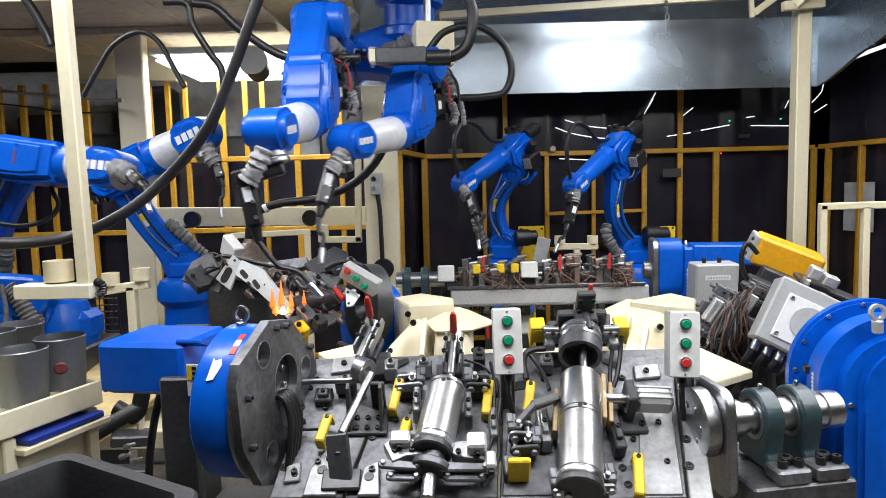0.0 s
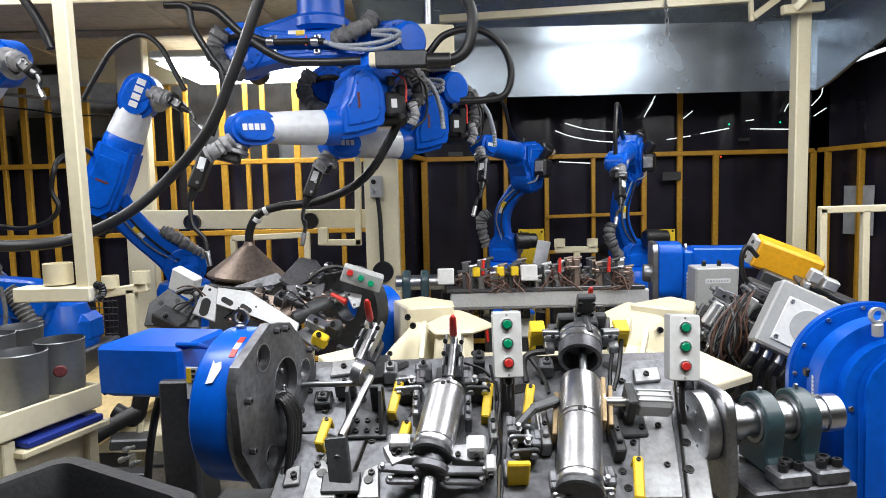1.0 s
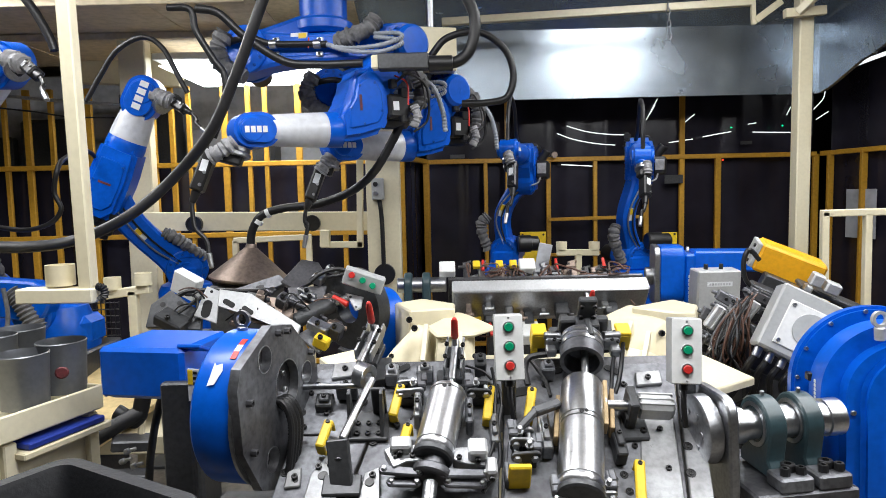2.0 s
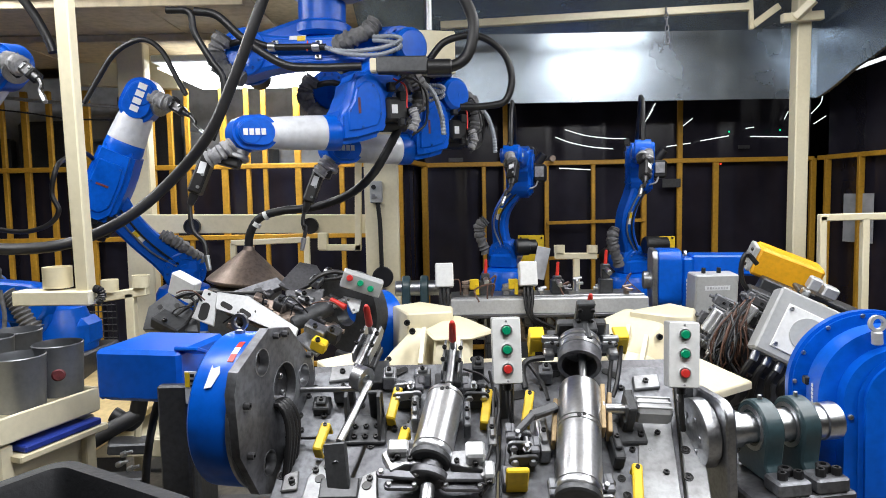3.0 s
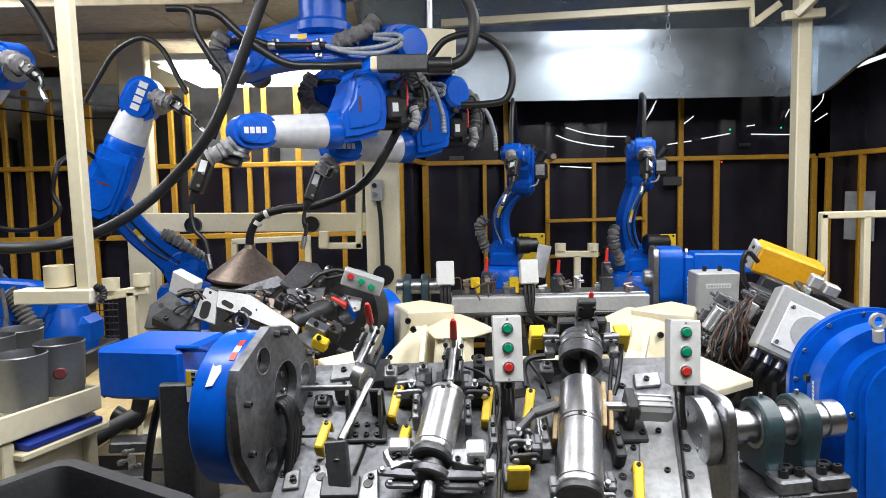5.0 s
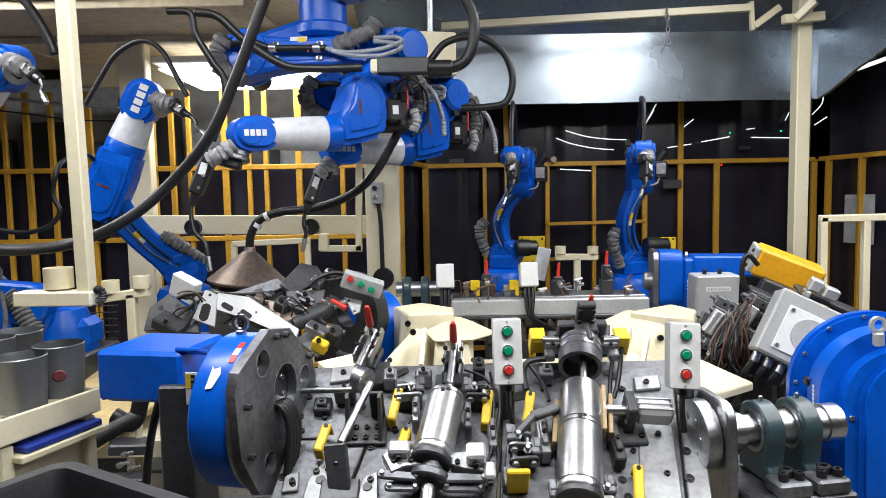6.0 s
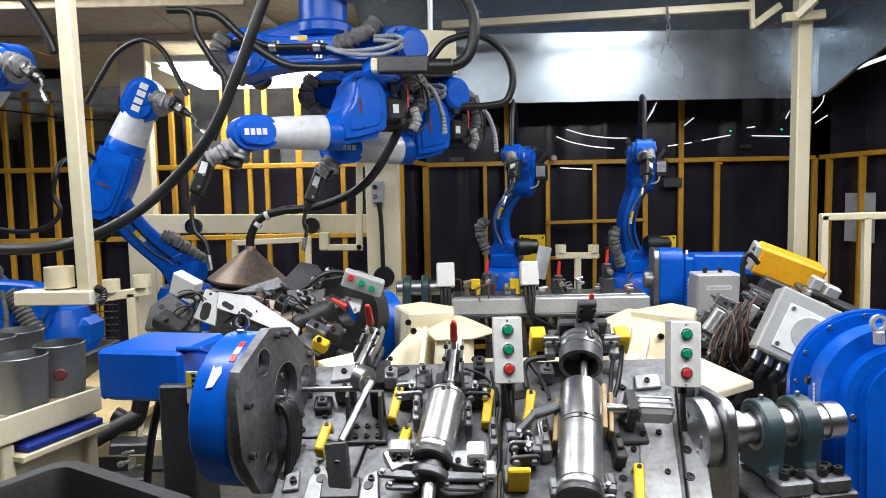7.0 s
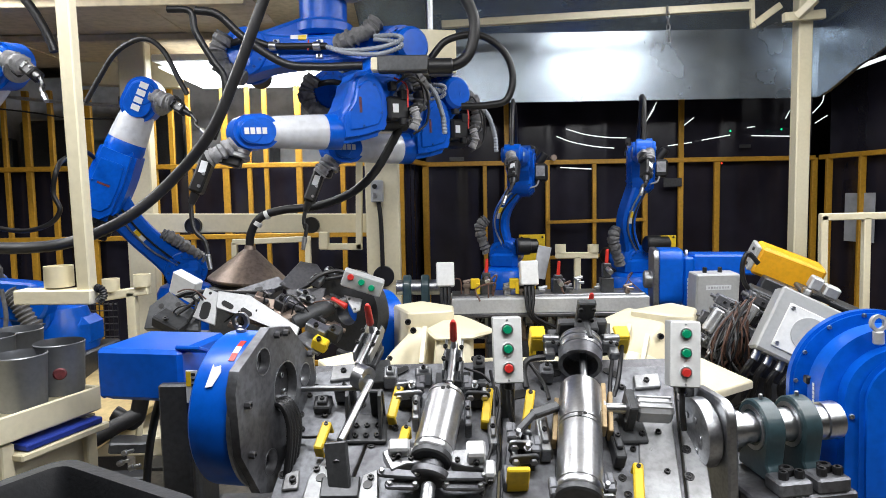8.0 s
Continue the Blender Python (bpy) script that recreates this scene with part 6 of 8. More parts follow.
bm = bmesh.new()
box(bm, (0.02, 0, 0), (1.06, 0.24, 0.085), 0.006)
part("beam", bm, LIGHTSTEEL, rear, "bright machined beam")
bm = bmesh.new()
box(bm, (0.02, 0.02, 0.047), (1.04, 0.2, 0.012), 0.003)
part("deck", bm, STEEL, rear)
bm = bmesh.new()
box(bm, (0, 0.0, -0.05), (1.06, 0.26, 0.02), 0.004)
part("lower_deck", bm, DARK, rear, "dark oily steel deck")
for x in (-0.539, -0.091):
    bm = bmesh.new()
    box(bm, (0, 0, 0), (0.095, 0.065, 0.13), 0.005, pose(x, -0.08, 0.17, -14, 0, 3))
    bx = part("valve_box", bm, WHITE, rear, "light grey sheet-steel junction box")
    bm = bmesh.new()
    for i in range(3):
        hose(bm, [(x - 0.02 + 0.02 * i, -0.10, 0.12), (x - 0.02 + 0.02 * i, -0.13, 0.04), (x + 0.01 * i, -0.15, -0.05), (x + 0.08 + 0.03 * i, -0.12, -0.12)], 0.009, 7)
    part("cable_loom", bm, RUBBER, bx, kind="stuff")
    bm = bmesh.new()
    box(bm, (x, -0.06, 0.085), (0.05, 0.04, 0.08), 0.004)
    part("box_stem", bm, GUNMETAL, bx)
random.seed(11)
for side, count, wires in ((1, 9, 5), (-1, 46, 60)):
    for i in range(count):
        x = -0.45 + 0.95 * (i + 0.6 * random.random()) / count
        y = random.uniform(-0.09, 0.10)
        h = random.uniform(0.03, 0.07) if side > 0 else random.uniform(0.05, 0.16)
        w, d = random.uniform(0.02, 0.045), random.uniform(0.03, 0.05)
        bm = bmesh.new()
        box(bm, (x, y, side * (0.05 + h / 2)), (w, d, h), 0.004)
        box(bm, (x + random.uniform(-0.02, 0.02), y + side * -0.02, side * (0.05 + h * 0.7)), (w * 1.6, d * 0.5, 0.016), 0.003)
        k = side * (0.05 + h)
        cyl(bm, (x - 0.02, y, k), (x + 0.03, y + 0.01, k + side * 0.008), random.uniform(0.007, 0.012), seg=10, bevel=0.002)
        part("locator_block", bm, random.choice((STEEL, GUNMETAL, DARK, STEEL, BRONZE)), rear)
    for i in range(wires):
        x, y = random.uniform(-0.46, 0.46), random.uniform(-0.05, 0.13) * -side
        bm = bmesh.new()
        up = random.uniform(0.08, 0.16)
        hose(bm, [(x, y, side * 0.06), (x + random.uniform(-0.05, 0.05), y - 0.02 * side, side * up), (x + random.uniform(-0.1, 0.1), y - 0.04 * side, side * up * 0.8), (x + random.uniform(-0.1, 0.1), y - 0.06 * side, side * 0.04)], random.choice((0.0035, 0.005)), 6, 5)
        part("wire", bm, random.choice((WIRE, WIRE, RUBBER)), rear)
for x, h in ((-0.533, 0.13), (-0.091, 0.14)):
    bm = bmesh.new()
    box(bm, (x, 0.12, -h), (0.088, 0.05, 0.085), 0.005)
    part("valve_box", bm, WHITE, rear, "light grey sheet-steel junction box")
for x in (-0.371, -0.167, -0.243):
    bm = bmesh.new()
    box(bm, (x, 0.13, -0.15), (0.04, 0.025, 0.05), 0.004)
    part("sensor_guard", bm, YELLOW, rear, "yellow bent sensor guard")
for x in (0.076, 0.341, -0.335):
    bm = bmesh.new()
    cyl(bm, (x, 0.10, -0.13), (x + 0.005, 0.10, -0.215), 0.0105, 0.008, 12, 0.003)
    part("grip", bm, RED, rear, "red plastic-dipped clamp grip")
for x, y, mat in ((-0.377, -0.05, YELLOW), (-0.167, -0.06, YELLOW)):
    bm = bmesh.new()
    box(bm, (x, y, 0.115), (0.05, 0.03, 0.055), 0.004)
    box(bm, (x + 0.015, y - 0.02, 0.09), (0.02, 0.02, 0.06), 0.003)
    part("sensor_guard", bm, mat, rear, "yellow bent sensor guard")
for x, top in ((-0.313, 0.19), (0.082, 0.17), (0.347, 0.23)):
    bm = bmesh.new()
    box(bm, (x, 0.0, 0.09), (0.07, 0.06, 0.08), 0.005)
    box(bm, (x, 0.0, top - 0.06), (0.045, 0.045, 0.08), 0.005)
    cl = part("toggle_clamp", bm, GUNMETAL, rear)
    bm = bmesh.new()
    cyl(bm, (x, -0.03, top - 0.05), (x, -0.10, top - 0.06), 0.014, seg=12, bevel=0.002)
    part("plunger", bm, BRIGHT, cl)
    bm = bmesh.new()
    cyl(bm, (x, 0, top - 0.03), (x + 0.005, 0.0, top + 0.055), 0.0105, 0.008, 12, 0.003)
    part("grip", bm, RED, cl, "red plastic-dipped clamp grip")
    for k in (-0.02, 0.02):
        bm = bmesh.new()
        bolt(bm, (x + k, -0.024, top - 0.05), (0, -1, 0), 0.007, 0.006)
        part("cap_screw", bm, BLACK, cl)
REAR_AT = Matrix(rear.matrix_world)
MOVES.append((rear, [(t, REAR_AT @ pose(0, 0, 0, a, 0, 0)) for t, a in ((0.0, 176), (0.5, 176), (1.0, 176), (1.3, 176), (1.5, 176), (1.6, 176), (1.7, 175), (1.85, 160), (2.05, 120), (2.25, 75), (2.45, 35), (2.6, 10), (2.75, 0), (8.0, 0))]))

# rear bearings and headstock
rb = at_pose("rear_bearing_unit", pose(*(-0.156, 3.55, 1.158)), "pair of teal pillow-block bearings on the rear shaft", "bearing")
bm = bmesh.new()
cyl(bm, (-0.11, 0, 0), (0.16, 0, 0), 0.042, seg=20, bevel=0.004)
part("shaft", bm, STEEL, rb)
for x in (-0.05, 0.05):
    out = [(-0.07, -0.10), (0.07, -0.10)] + [(0.07 * math.cos(radians(a)), 0.07 * math.sin(radians(a))) for a in range(-10, 191, 20)]
    part("pillow_block", slab(out, 0.045, pose(x - 0.022, 0, 0) @ TURNX, 0.008), TEAL, rb)
bm = bmesh.new()
box(bm, (0, 0, -0.50), (0.30, 0.2, 0.78), 0.01)
part("bed", bm, CREAM, rb)
rh = at_pose("rear_headstock", pose(*(1.255, 3.6, 1.171), 0, 0, -12), "blue rear positioner headstock with motor housing", "positioner")
part("drum", slab(rounded(0.26, 0.31, 0.06, 5), 0.125, pose(-0.07, 0, 0.02) @ TURNX, 0.006), BLUE, rh)
bm = bmesh.new()
box(bm, (0.085, 0.0, 0.0), (0.06, 0.24, 0.27), 0.012)
part("gear_case", bm, BLUE, rh)
bm = bmesh.new()
box(bm, (0.29, 0.02, 0.09), (0.36, 0.2, 0.11), 0.01)
part("motor_box", bm, BLUE, rh)
part("face_plate", slab(rounded(0.28, 0.33, 0.05, 5), 0.03, pose(-0.10, 0, 0.01) @ TURNX, 0.004), STEEL, rh)
bm = bmesh.new()
lathe(bm, (-0.14, 0, 0), (-0.10, 0, 0), [(0, 0.04), (0.006, 0.05), (0.04, 0.05)], 24)
part("hub", bm, STEEL, rh)
bm = bmesh.new()
box(bm, (0.08, 0.02, -0.52), (0.3, 0.24, 0.74), 0.01)
part("pedestal", bm, CREAM, rh)
maker_mark(rh, 0.15, WHITE, pose(0.087, -0.1212, -0.05, 90, -90, 0), 7)
bm = bmesh.new()
annulus(bm, (0.08, 0.0, 0.14), (0.092, 0.0, 0.14), 0.026, 0.016, 18)
part("eye_bolt", bm, STEEL, rh)
gc = at_pose("grey_cabinet", pose(*(1.395, 3.35, 1.135), 4, 0, 2), "grey sheet-steel terminal box with a label", "control box")
bm = bmesh.new()
box(bm, (0, 0, 0), (0.225, 0.11, 0.205), 0.006)
part("case", bm, GREYBOX, gc)
bm = bmesh.new()
box(bm, (0, -0.057, 0), (0.215, 0.006, 0.195), 0.002)
lid = part("lid", bm, GREYBOX, gc)
bm = bmesh.new()
box(bm, (0.0, -0.0606, 0.035), (0.13, 0.0015, 0.024))
lab = part("label_strip", bm, PAPER, lid)
for i in range(8):
    bm = bmesh.new()
    box(bm, (-0.05 + i * 0.0142, -0.0618, 0.035), (0.009, 0.001, 0.011))
    part("label_bar", bm, PALE, lid)
for x in (-0.05, 0.03):
    bm = bmesh.new()
    cyl(bm, (x, 0, 0.10), (x, 0, 0.13), 0.011, seg=10, bevel=0.002)
    part("gland", bm, BLACK, gc)
bm = bmesh.new()
box(bm, (0, 0.03, -0.62), (0.08, 0.05, 1.05), 0.004)
part("stand", bm, GUNMETAL, gc)

# cream double-cup stand in front of the fence
def cup_stand(cups, post, label):
    """A cream tube stand with short cups on its cross bar. cups: points on top."""
    thing = tagged(new("cup_stand"), label, "stand", "cup stands")
    for c, r, h in cups:
        bm = bmesh.new()
        annulus(bm, c, (c[0], c[1], c[2] + h), r, r * 0.86, 22)
        cyl(bm, c, (c[0], c[1], c[2] + h * 0.3), r * 0.87, seg=18)
        part("cup", bm, CREAM, thing)
    a, b = Vector(cups[0][0]), Vector(cups[-1][0])
    bm = bmesh.new()
    d = (b - a).normalized() * 0.03
    bar(bm, a - d - Z * 0.02, b + d - Z * 0.02, 0.04, 0.04)
    bar(bm, post[0], post[1], 0.04, 0.04, side=(0, 1, 0))
    part("cross_bar", bm, CREAM, thing)
    return thing


cup_stand((((0.755, 4.2, 1.281), 0.035, 0.05), ((0.967, 4.2, 1.277), 0.035, 0.05)), ((0.864, 4.2, 1.253), (0.868, 4.2, 0.0)), "cream tube stand with two cups before the fence")
cup_stand((((-1.5, 2.9, 1.257), 0.037, 0.055), ((-1.359, 2.9, 1.275), 0.037, 0.055)), ((-1.408, 2.9, 1.25), (-1.407, 2.9, 0.0)), "cream tube stand with two cups by the west robot")

# ---- west station: fixture that turns on its axis ----
WEST_AT = aim((-0.812, 2.75, 1.164), (-0.128, 3.25, 1.112))
west = at_pose("west_fixture", WEST_AT, "tilted welding fixture with perforated plates and clamps", "fixture")


def wslab(pts, name, mat, thick=0.012, holes=(), label="", thing=None):
    """A flat plate through hall points (a plane outline), its holes painted as black inlays."""
    thing = thing or west
    p = [Vector(a) for a in pts]
    n = (p[1] - p[0]).cross(p[-1] - p[0]).normalized()
    if n.y > 0:
        n = -n
    p = [a - n * (a - p[0]).dot(n) for a in p]
    bm = bmesh.new()
    top = [bm.verts.new(a) for a in p]
    low = [bm.verts.new(a - n * thick) for a in p]
    bm.faces.new(top)
    bm.faces.new(low[::-1])
    for i in range(len(p)):
        j = (i + 1) % len(p)
        bm.faces.new((top[i], low[i], low[j], top[j]))
    bmesh.ops.bevel(bm, geom=list(bm.edges), offset=0.003, segments=1, affect="EDGES")
    ob = under(name, bm, mat, thing, label)
    inv = thing.matrix_world.inverted()
    for c, d, r in holes:
        c, d = (Vector(a) - n * (Vector(a) - p[0]).dot(n) for a in (c, d))
        m = aim(c, d if (d - c).length > 1e-4 else c + Vector((0.001, 0, 0)), n)
        bm = bmesh.new()
        out = stadium((d - c).length, r, r, 8)
        prism(bm, out, 0.0035, inv @ m @ pose(0, 0, -0.002))
        h = part("slot", bm, BLACK, ob, "black inlay painting a slot through the plate")
    return ob


wslab([(-1.176, 2.5, 1.16), (-1.172, 2.55, 1.241), (-1.106, 2.6, 1.284), (-0.972, 2.55, 1.203), (-0.961, 2.5, 1.145)], "end_plate", GUNMETAL, 0.03, [((-1.125, 2.56, 1.234),)*2 + (0.011,), ((-1.06, 2.57, 1.235),)*2 + (0.011,)], "dark steel end plate")
wslab([(-0.985, 2.5, 1.202), (-0.945, 2.55, 1.311), (-0.893, 2.55, 1.288), (-0.898, 2.5, 1.167)], "side_plate", ALU, 0.014, [((-0.94, 2.5, 1.212), (-0.935, 2.52, 1.242), 0.018), ((-0.925, 2.54, 1.29),)*2 + (0.006,)], "bright perforated side plate")
wslab([(-0.897, 2.55, 1.297), (-0.772, 2.55, 1.277), (-0.569, 2.5, 1.156), (-0.579, 2.48, 1.116), (-0.761, 2.5, 1.195), (-0.898, 2.52, 1.234)], "side_plate", ALU, 0.014, [((-0.867, 2.53, 1.25), (-0.841, 2.53, 1.234), 0.011), ((-0.792, 2.52, 1.224), (-0.766, 2.52, 1.205), 0.010)], "bright perforated side plate")
wslab([(-0.979, 2.7, 1.248), (-0.709, 2.75, 1.328), (-0.667, 2.72, 1.299), (-0.913, 2.66, 1.201)], "rail", PLATE, 0.03, [((-0.865, 2.7, 1.258), (-0.846, 2.7, 1.265), 0.008), ((-0.793, 2.7, 1.288), (-0.774, 2.7, 1.294), 0.008)], "grey steel rail with slots")
wslab([(-0.698, 2.72, 1.3), (-0.633, 2.85, 1.382), (-0.559, 2.85, 1.373), (-0.514, 2.8, 1.323), (-0.628, 2.7, 1.266)], "hook_plate", DARK, 0.02, [], "dark bent hook plate")
wslab([(-0.663, 2.7, 1.278), (-0.506, 2.75, 1.276), (-0.511, 2.7, 1.228), (-0.642, 2.65, 1.215)], "clamp_deck", DARK, 0.02)
wslab([(-0.882, 2.6, 1.202), (-0.733, 2.65, 1.251), (-0.618, 2.65, 1.214), (-0.71, 2.55, 1.142)], "inner_deck", BRONZE, 0.02, [], "heat-stained brown steel deck")
wslab([(-0.542, 2.55, 1.139), (-0.426, 2.6, 1.15), (-0.41, 2.58, 1.114), (-0.492, 2.45, 1.038), (-0.588, 2.5, 1.117)], "lower_plate", STEEL, 0.016)
bm = bmesh.new()
cyl(bm, (-0.62, 2.58, 1.157), (-0.472, 2.68, 1.207), 0.036, seg=24, bevel=0.006)
under("clamp_cylinder", bm, GUNMETAL, west, "dark round clamp cylinder")
bm = bmesh.new()
cyl(bm, (-0.472, 2.68, 1.207), (-0.414, 2.72, 1.228), 0.014, seg=14, bevel=0.002)
under("piston_rod", bm, BRIGHT, west)
bm = bmesh.new()
cyl(bm, (-0.669, 2.55, 1.164), (-0.608, 2.6, 1.183), 0.026, 0.03, 20, 0.004)
under("workpiece_end", bm, BRONZE, west, "heat-tinted tube end")
bm = bmesh.new()
annulus(bm, (-0.425, 2.78, 1.164), (-0.384, 2.84, 1.165), 0.175, 0.06, 48)
under("turn_disc", bm, GUNMETAL, west, "dark steel turning disc")
for a, b in ((((-0.461, 2.62, 1.247)), ((-0.397, 2.6, 1.216))),):
    bm = bmesh.new()
    cyl(bm, a, b, 0.010, 0.013, 12, 0.003)
    under("grip", bm, RED, west, "red plastic-dipped clamp grip")
bm = bmesh.new()
box(bm, (0, 0, 0), (0.12, 0.05, 0.10), 0.005, pose(*(-1.083, 2.7, 1.298), 10, 25, -15))
under("junction_box", bm, WHITE, west, "light grey junction box")
for c, s, mat in ((((-0.48, 2.45, 1.099)), (0.06, 0.04, 0.05), YELLOW), (((-0.498, 2.5, 1.148)), (0.09, 0.05, 0.04), STEEL), (((-0.433, 2.5, 1.125)), (0.05, 0.05, 0.06), GUNMETAL), (((-0.577, 2.68, 1.256)), (0.09, 0.02, 0.02), BRIGHT),
                  (((-0.562, 2.66, 1.233)), (0.09, 0.02, 0.02), STEEL), (((-0.755, 2.6, 1.225)), (0.08, 0.05, 0.05), BRONZE), (((-0.812, 2.6, 1.219)), (0.05, 0.05, 0.07), DARK), (((-0.657, 2.62, 1.232)), (0.06, 0.06, 0.05), DARK), (((-1.069, 2.5, 1.181)), (0.12, 0.08, 0.05), GUNMETAL),
                  (((-0.542, 2.75, 1.305)), (0.05, 0.05, 0.04), STEEL), (((-0.486, 2.78, 1.337)), (0.06, 0.03, 0.03), STEEL)):
    bm = bmesh.new()
    box(bm, (0, 0, 0), s, 0.006, pose(*c, 20, 24, -12))
    b = under("clamp_block", bm, mat, west)
    bm = bmesh.new()
    bolt(bm, Vector(c) + Vector((0, -s[1] * 0.5, s[2] * 0.4)), (0, -0.5, 0.85), 0.010, 0.012)
    under("cap_screw", bm, BLACK, west)
for pts, r in (([(-1.107, 2.6, 1.254), (-1.038, 2.6, 1.283), (-0.954, 2.62, 1.283), (-0.852, 2.66, 1.271), (-0.746, 2.7, 1.268)], 0.010), ([(-1.046, 2.5, 1.214), (-0.997, 2.55, 1.249), (-0.963, 2.58, 1.266), (-0.913, 2.6, 1.269)], 0.008),
               ([(-0.568, 2.7, 1.3), (-0.523, 2.72, 1.333), (-0.466, 2.74, 1.346), (-0.422, 2.76, 1.336)], 0.010), ([(-1.003, 2.5, 1.18), (-0.975, 2.52, 1.236), (-0.996, 2.55, 1.272), (-1.05, 2.6, 1.269)], 0.006), ([(-0.5, 2.72, 1.313), (-0.437, 2.7, 1.324), (-0.408, 2.7, 1.329)], 0.008)):
    bm = bmesh.new()
    hose(bm, pts, r, 8)
    under("wire", bm, RUBBER, west)
random.seed(23)
for i in range(34):
    k = random.random()
    c = Vector((-0.899, 2.62, 1.217)).lerp(Vector((-0.442, 2.7, 1.167)), k) + Vector((0, random.uniform(-0.08, 0.10), random.uniform(-0.06, 0.07)))
    m = pose(*c, random.uniform(0, 30), 24 + random.uniform(-12, 12), random.uniform(-25, 15))
    w = random.uniform(0.025, 0.07)
    bm = bmesh.new()
    box(bm, (0, 0, 0), (w, random.uniform(0.025, 0.05), random.uniform(0.018, 0.04)), 0.004, m)
    cyl(bm, m @ Vector((-w * 0.4, -0.01, 0)), m @ Vector((w * 0.9, -0.012, 0.004)), random.uniform(0.006, 0.011), seg=10, bevel=0.002)
    under("clamp_block", bm, random.choice((STEEL, GUNMETAL, DARK, BRONZE, DARK)), west)
for i in range(12):
    k = random.random()
    c = Vector((-1.066, 2.5, 1.241)).lerp(Vector((-0.427, 2.62, 1.216)), k) + Vector((0, random.uniform(-0.05, 0.05), random.uniform(-0.05, 0.06)))
    a, b = random.uniform(-0.09, 0.09), random.uniform(-0.06, 0.05)
    bm = bmesh.new()
    hose(bm, [c, c + Vector((a * 0.7, -0.02, 0.012)), c + Vector((a * 1.5, -0.02, b * 0.4)), c + Vector((a * 2.2, 0.0, b * 0.5 - 0.04))], random.choice((0.003, 0.004)), 6, 6)
    under("wire", bm, random.choice((WIRE, RUBBER, RUBBER, STEEL)), west)
# push-button box of the west fixture turns with it
bm = bmesh.new()
box(bm, (0, 0, 0), (0.165, 0.05, 0.068), 0.005, pose(*(-0.33, 2.6, 1.314), 12, 20, 8))
wb = under("button_box", bm, GREYBOX, west, "light grey push-button box with red and green buttons")
for c, mat in ((((-0.372, 2.565, 1.338)), REDBTN), (((-0.33, 2.565, 1.316)), GREEN), (((-0.291, 2.565, 1.293)), GREEN)):
    bm = bmesh.new()
    cyl(bm, Vector(c) + Vector((0, 0.01, 0)), Vector(c) + Vector((0.0, -0.012, 0.003)), 0.0125, seg=18, bevel=0.002)
    under("button", bm, mat, west)
wslab([(-0.41, 2.62, 1.262), (-0.335, 2.62, 1.244), (-0.34, 2.58, 1.205), (-0.366, 2.57, 1.194)], "box_bracket", BRIGHT, 0.006, [((-0.388, 2.61, 1.245),)*2 + (0.006,), ((-0.362, 2.58, 1.21),)*2 + (0.006,)], "bright bracket plate")
# flame licks over the fresh weld, hidden inside the tailstock post as they die
PIVOT = Matrix.Translation((-0.40, 2.62, 1.23))


def west_turn(a):
    return PIVOT @ Matrix.Rotation(radians(-a), 4, Vector((0, -0.34, 0.94))) @ PIVOT.inverted() @ WEST_AT


inv = west_turn(26).inverted()
for i, (c, h, r, mat) in enumerate((((-0.611, 2.42, 1.209), 0.026, 0.013, ARC), ((-0.646, 2.45, 1.215), 0.05, 0.012, HOTMETAL), ((-0.671, 2.5, 1.24), 0.07, 0.010, HOTMETAL), ((-0.635, 2.5, 1.257), 0.09, 0.012, HOTMETAL),
                                  ((-0.598, 2.5, 1.234), 0.06, 0.010, HOTMETAL), ((-0.552, 2.52, 1.238), 0.05, 0.008, HOTMETAL), ((-0.592, 2.44, 1.209), 0.03, 0.012, HOTMETAL))):
    c, h, r = Vector(c), h * 1.25, r * 1.7
    bm = bmesh.new()
    lathe(bm, (0, 0, -h / 2), (0, 0, h / 2), [(0, 0.002), (h * 0.2, r * 0.7), (h * 0.5, r * 0.45), (h * 0.8, r * 0.2), (h, 0.001)], 10)
    fl = part("flame_lick", bm, mat, west)
    a = inv @ c
    b = WEST_AT.inverted() @ (Vector((-1.082, 2.62, 1.099)) + Vector((0, 0.04, -0.4)))
    fl.location = a
    turn = inv.to_3x3().to_4x4()
    MOVES.append((fl, [(0.0, Matrix.Translation(a) @ turn), (0.4, Matrix.Translation(a.lerp(b, 0.08)) @ turn), (0.9, Matrix.Translation(b) @ turn), (8.0, Matrix.Translation(b) @ turn)]))
MOVES.append((west, [(t, west_turn(a)) for t, a in ((0.0, 26), (0.1, 25), (0.2, 21), (0.3, 15), (0.4, 9), (0.5, 4), (0.6, 1.5), (0.8, 0), (8.0, 0))]))

# hopper cone, static supports of the west station
bm = bmesh.new()
lathe(bm, (-1.003, 3.3, 1.234), (-0.987, 3.3, 1.416), [(0, 0.18), (0.012, 0.20), (0.02, 0.20), (0.17, 0.03), (0.19, 0.025)], 40)
cone = tagged(new("fume_cone"), "brown steel fume cone with a flexible duct", "duct")
part("cone", bm, BRONZE, cone)
bm = bmesh.new()
hose(bm, [(-0.99, 3.3, 1.411), (-0.978, 3.3, 1.488), (-0.926, 3.3, 1.565), (-0.81, 3.3, 1.6), (-0.638, 3.3, 1.617), (-0.457, 3.25, 1.679), (-0.337, 3.2, 1.773), (-0.25, 3.2, 1.909), (-0.164, 3.2, 2.071)], 0.021, 12, 8, 0.03)
part("duct_hose", bm, RUBBER, cone, "black flexible hose")
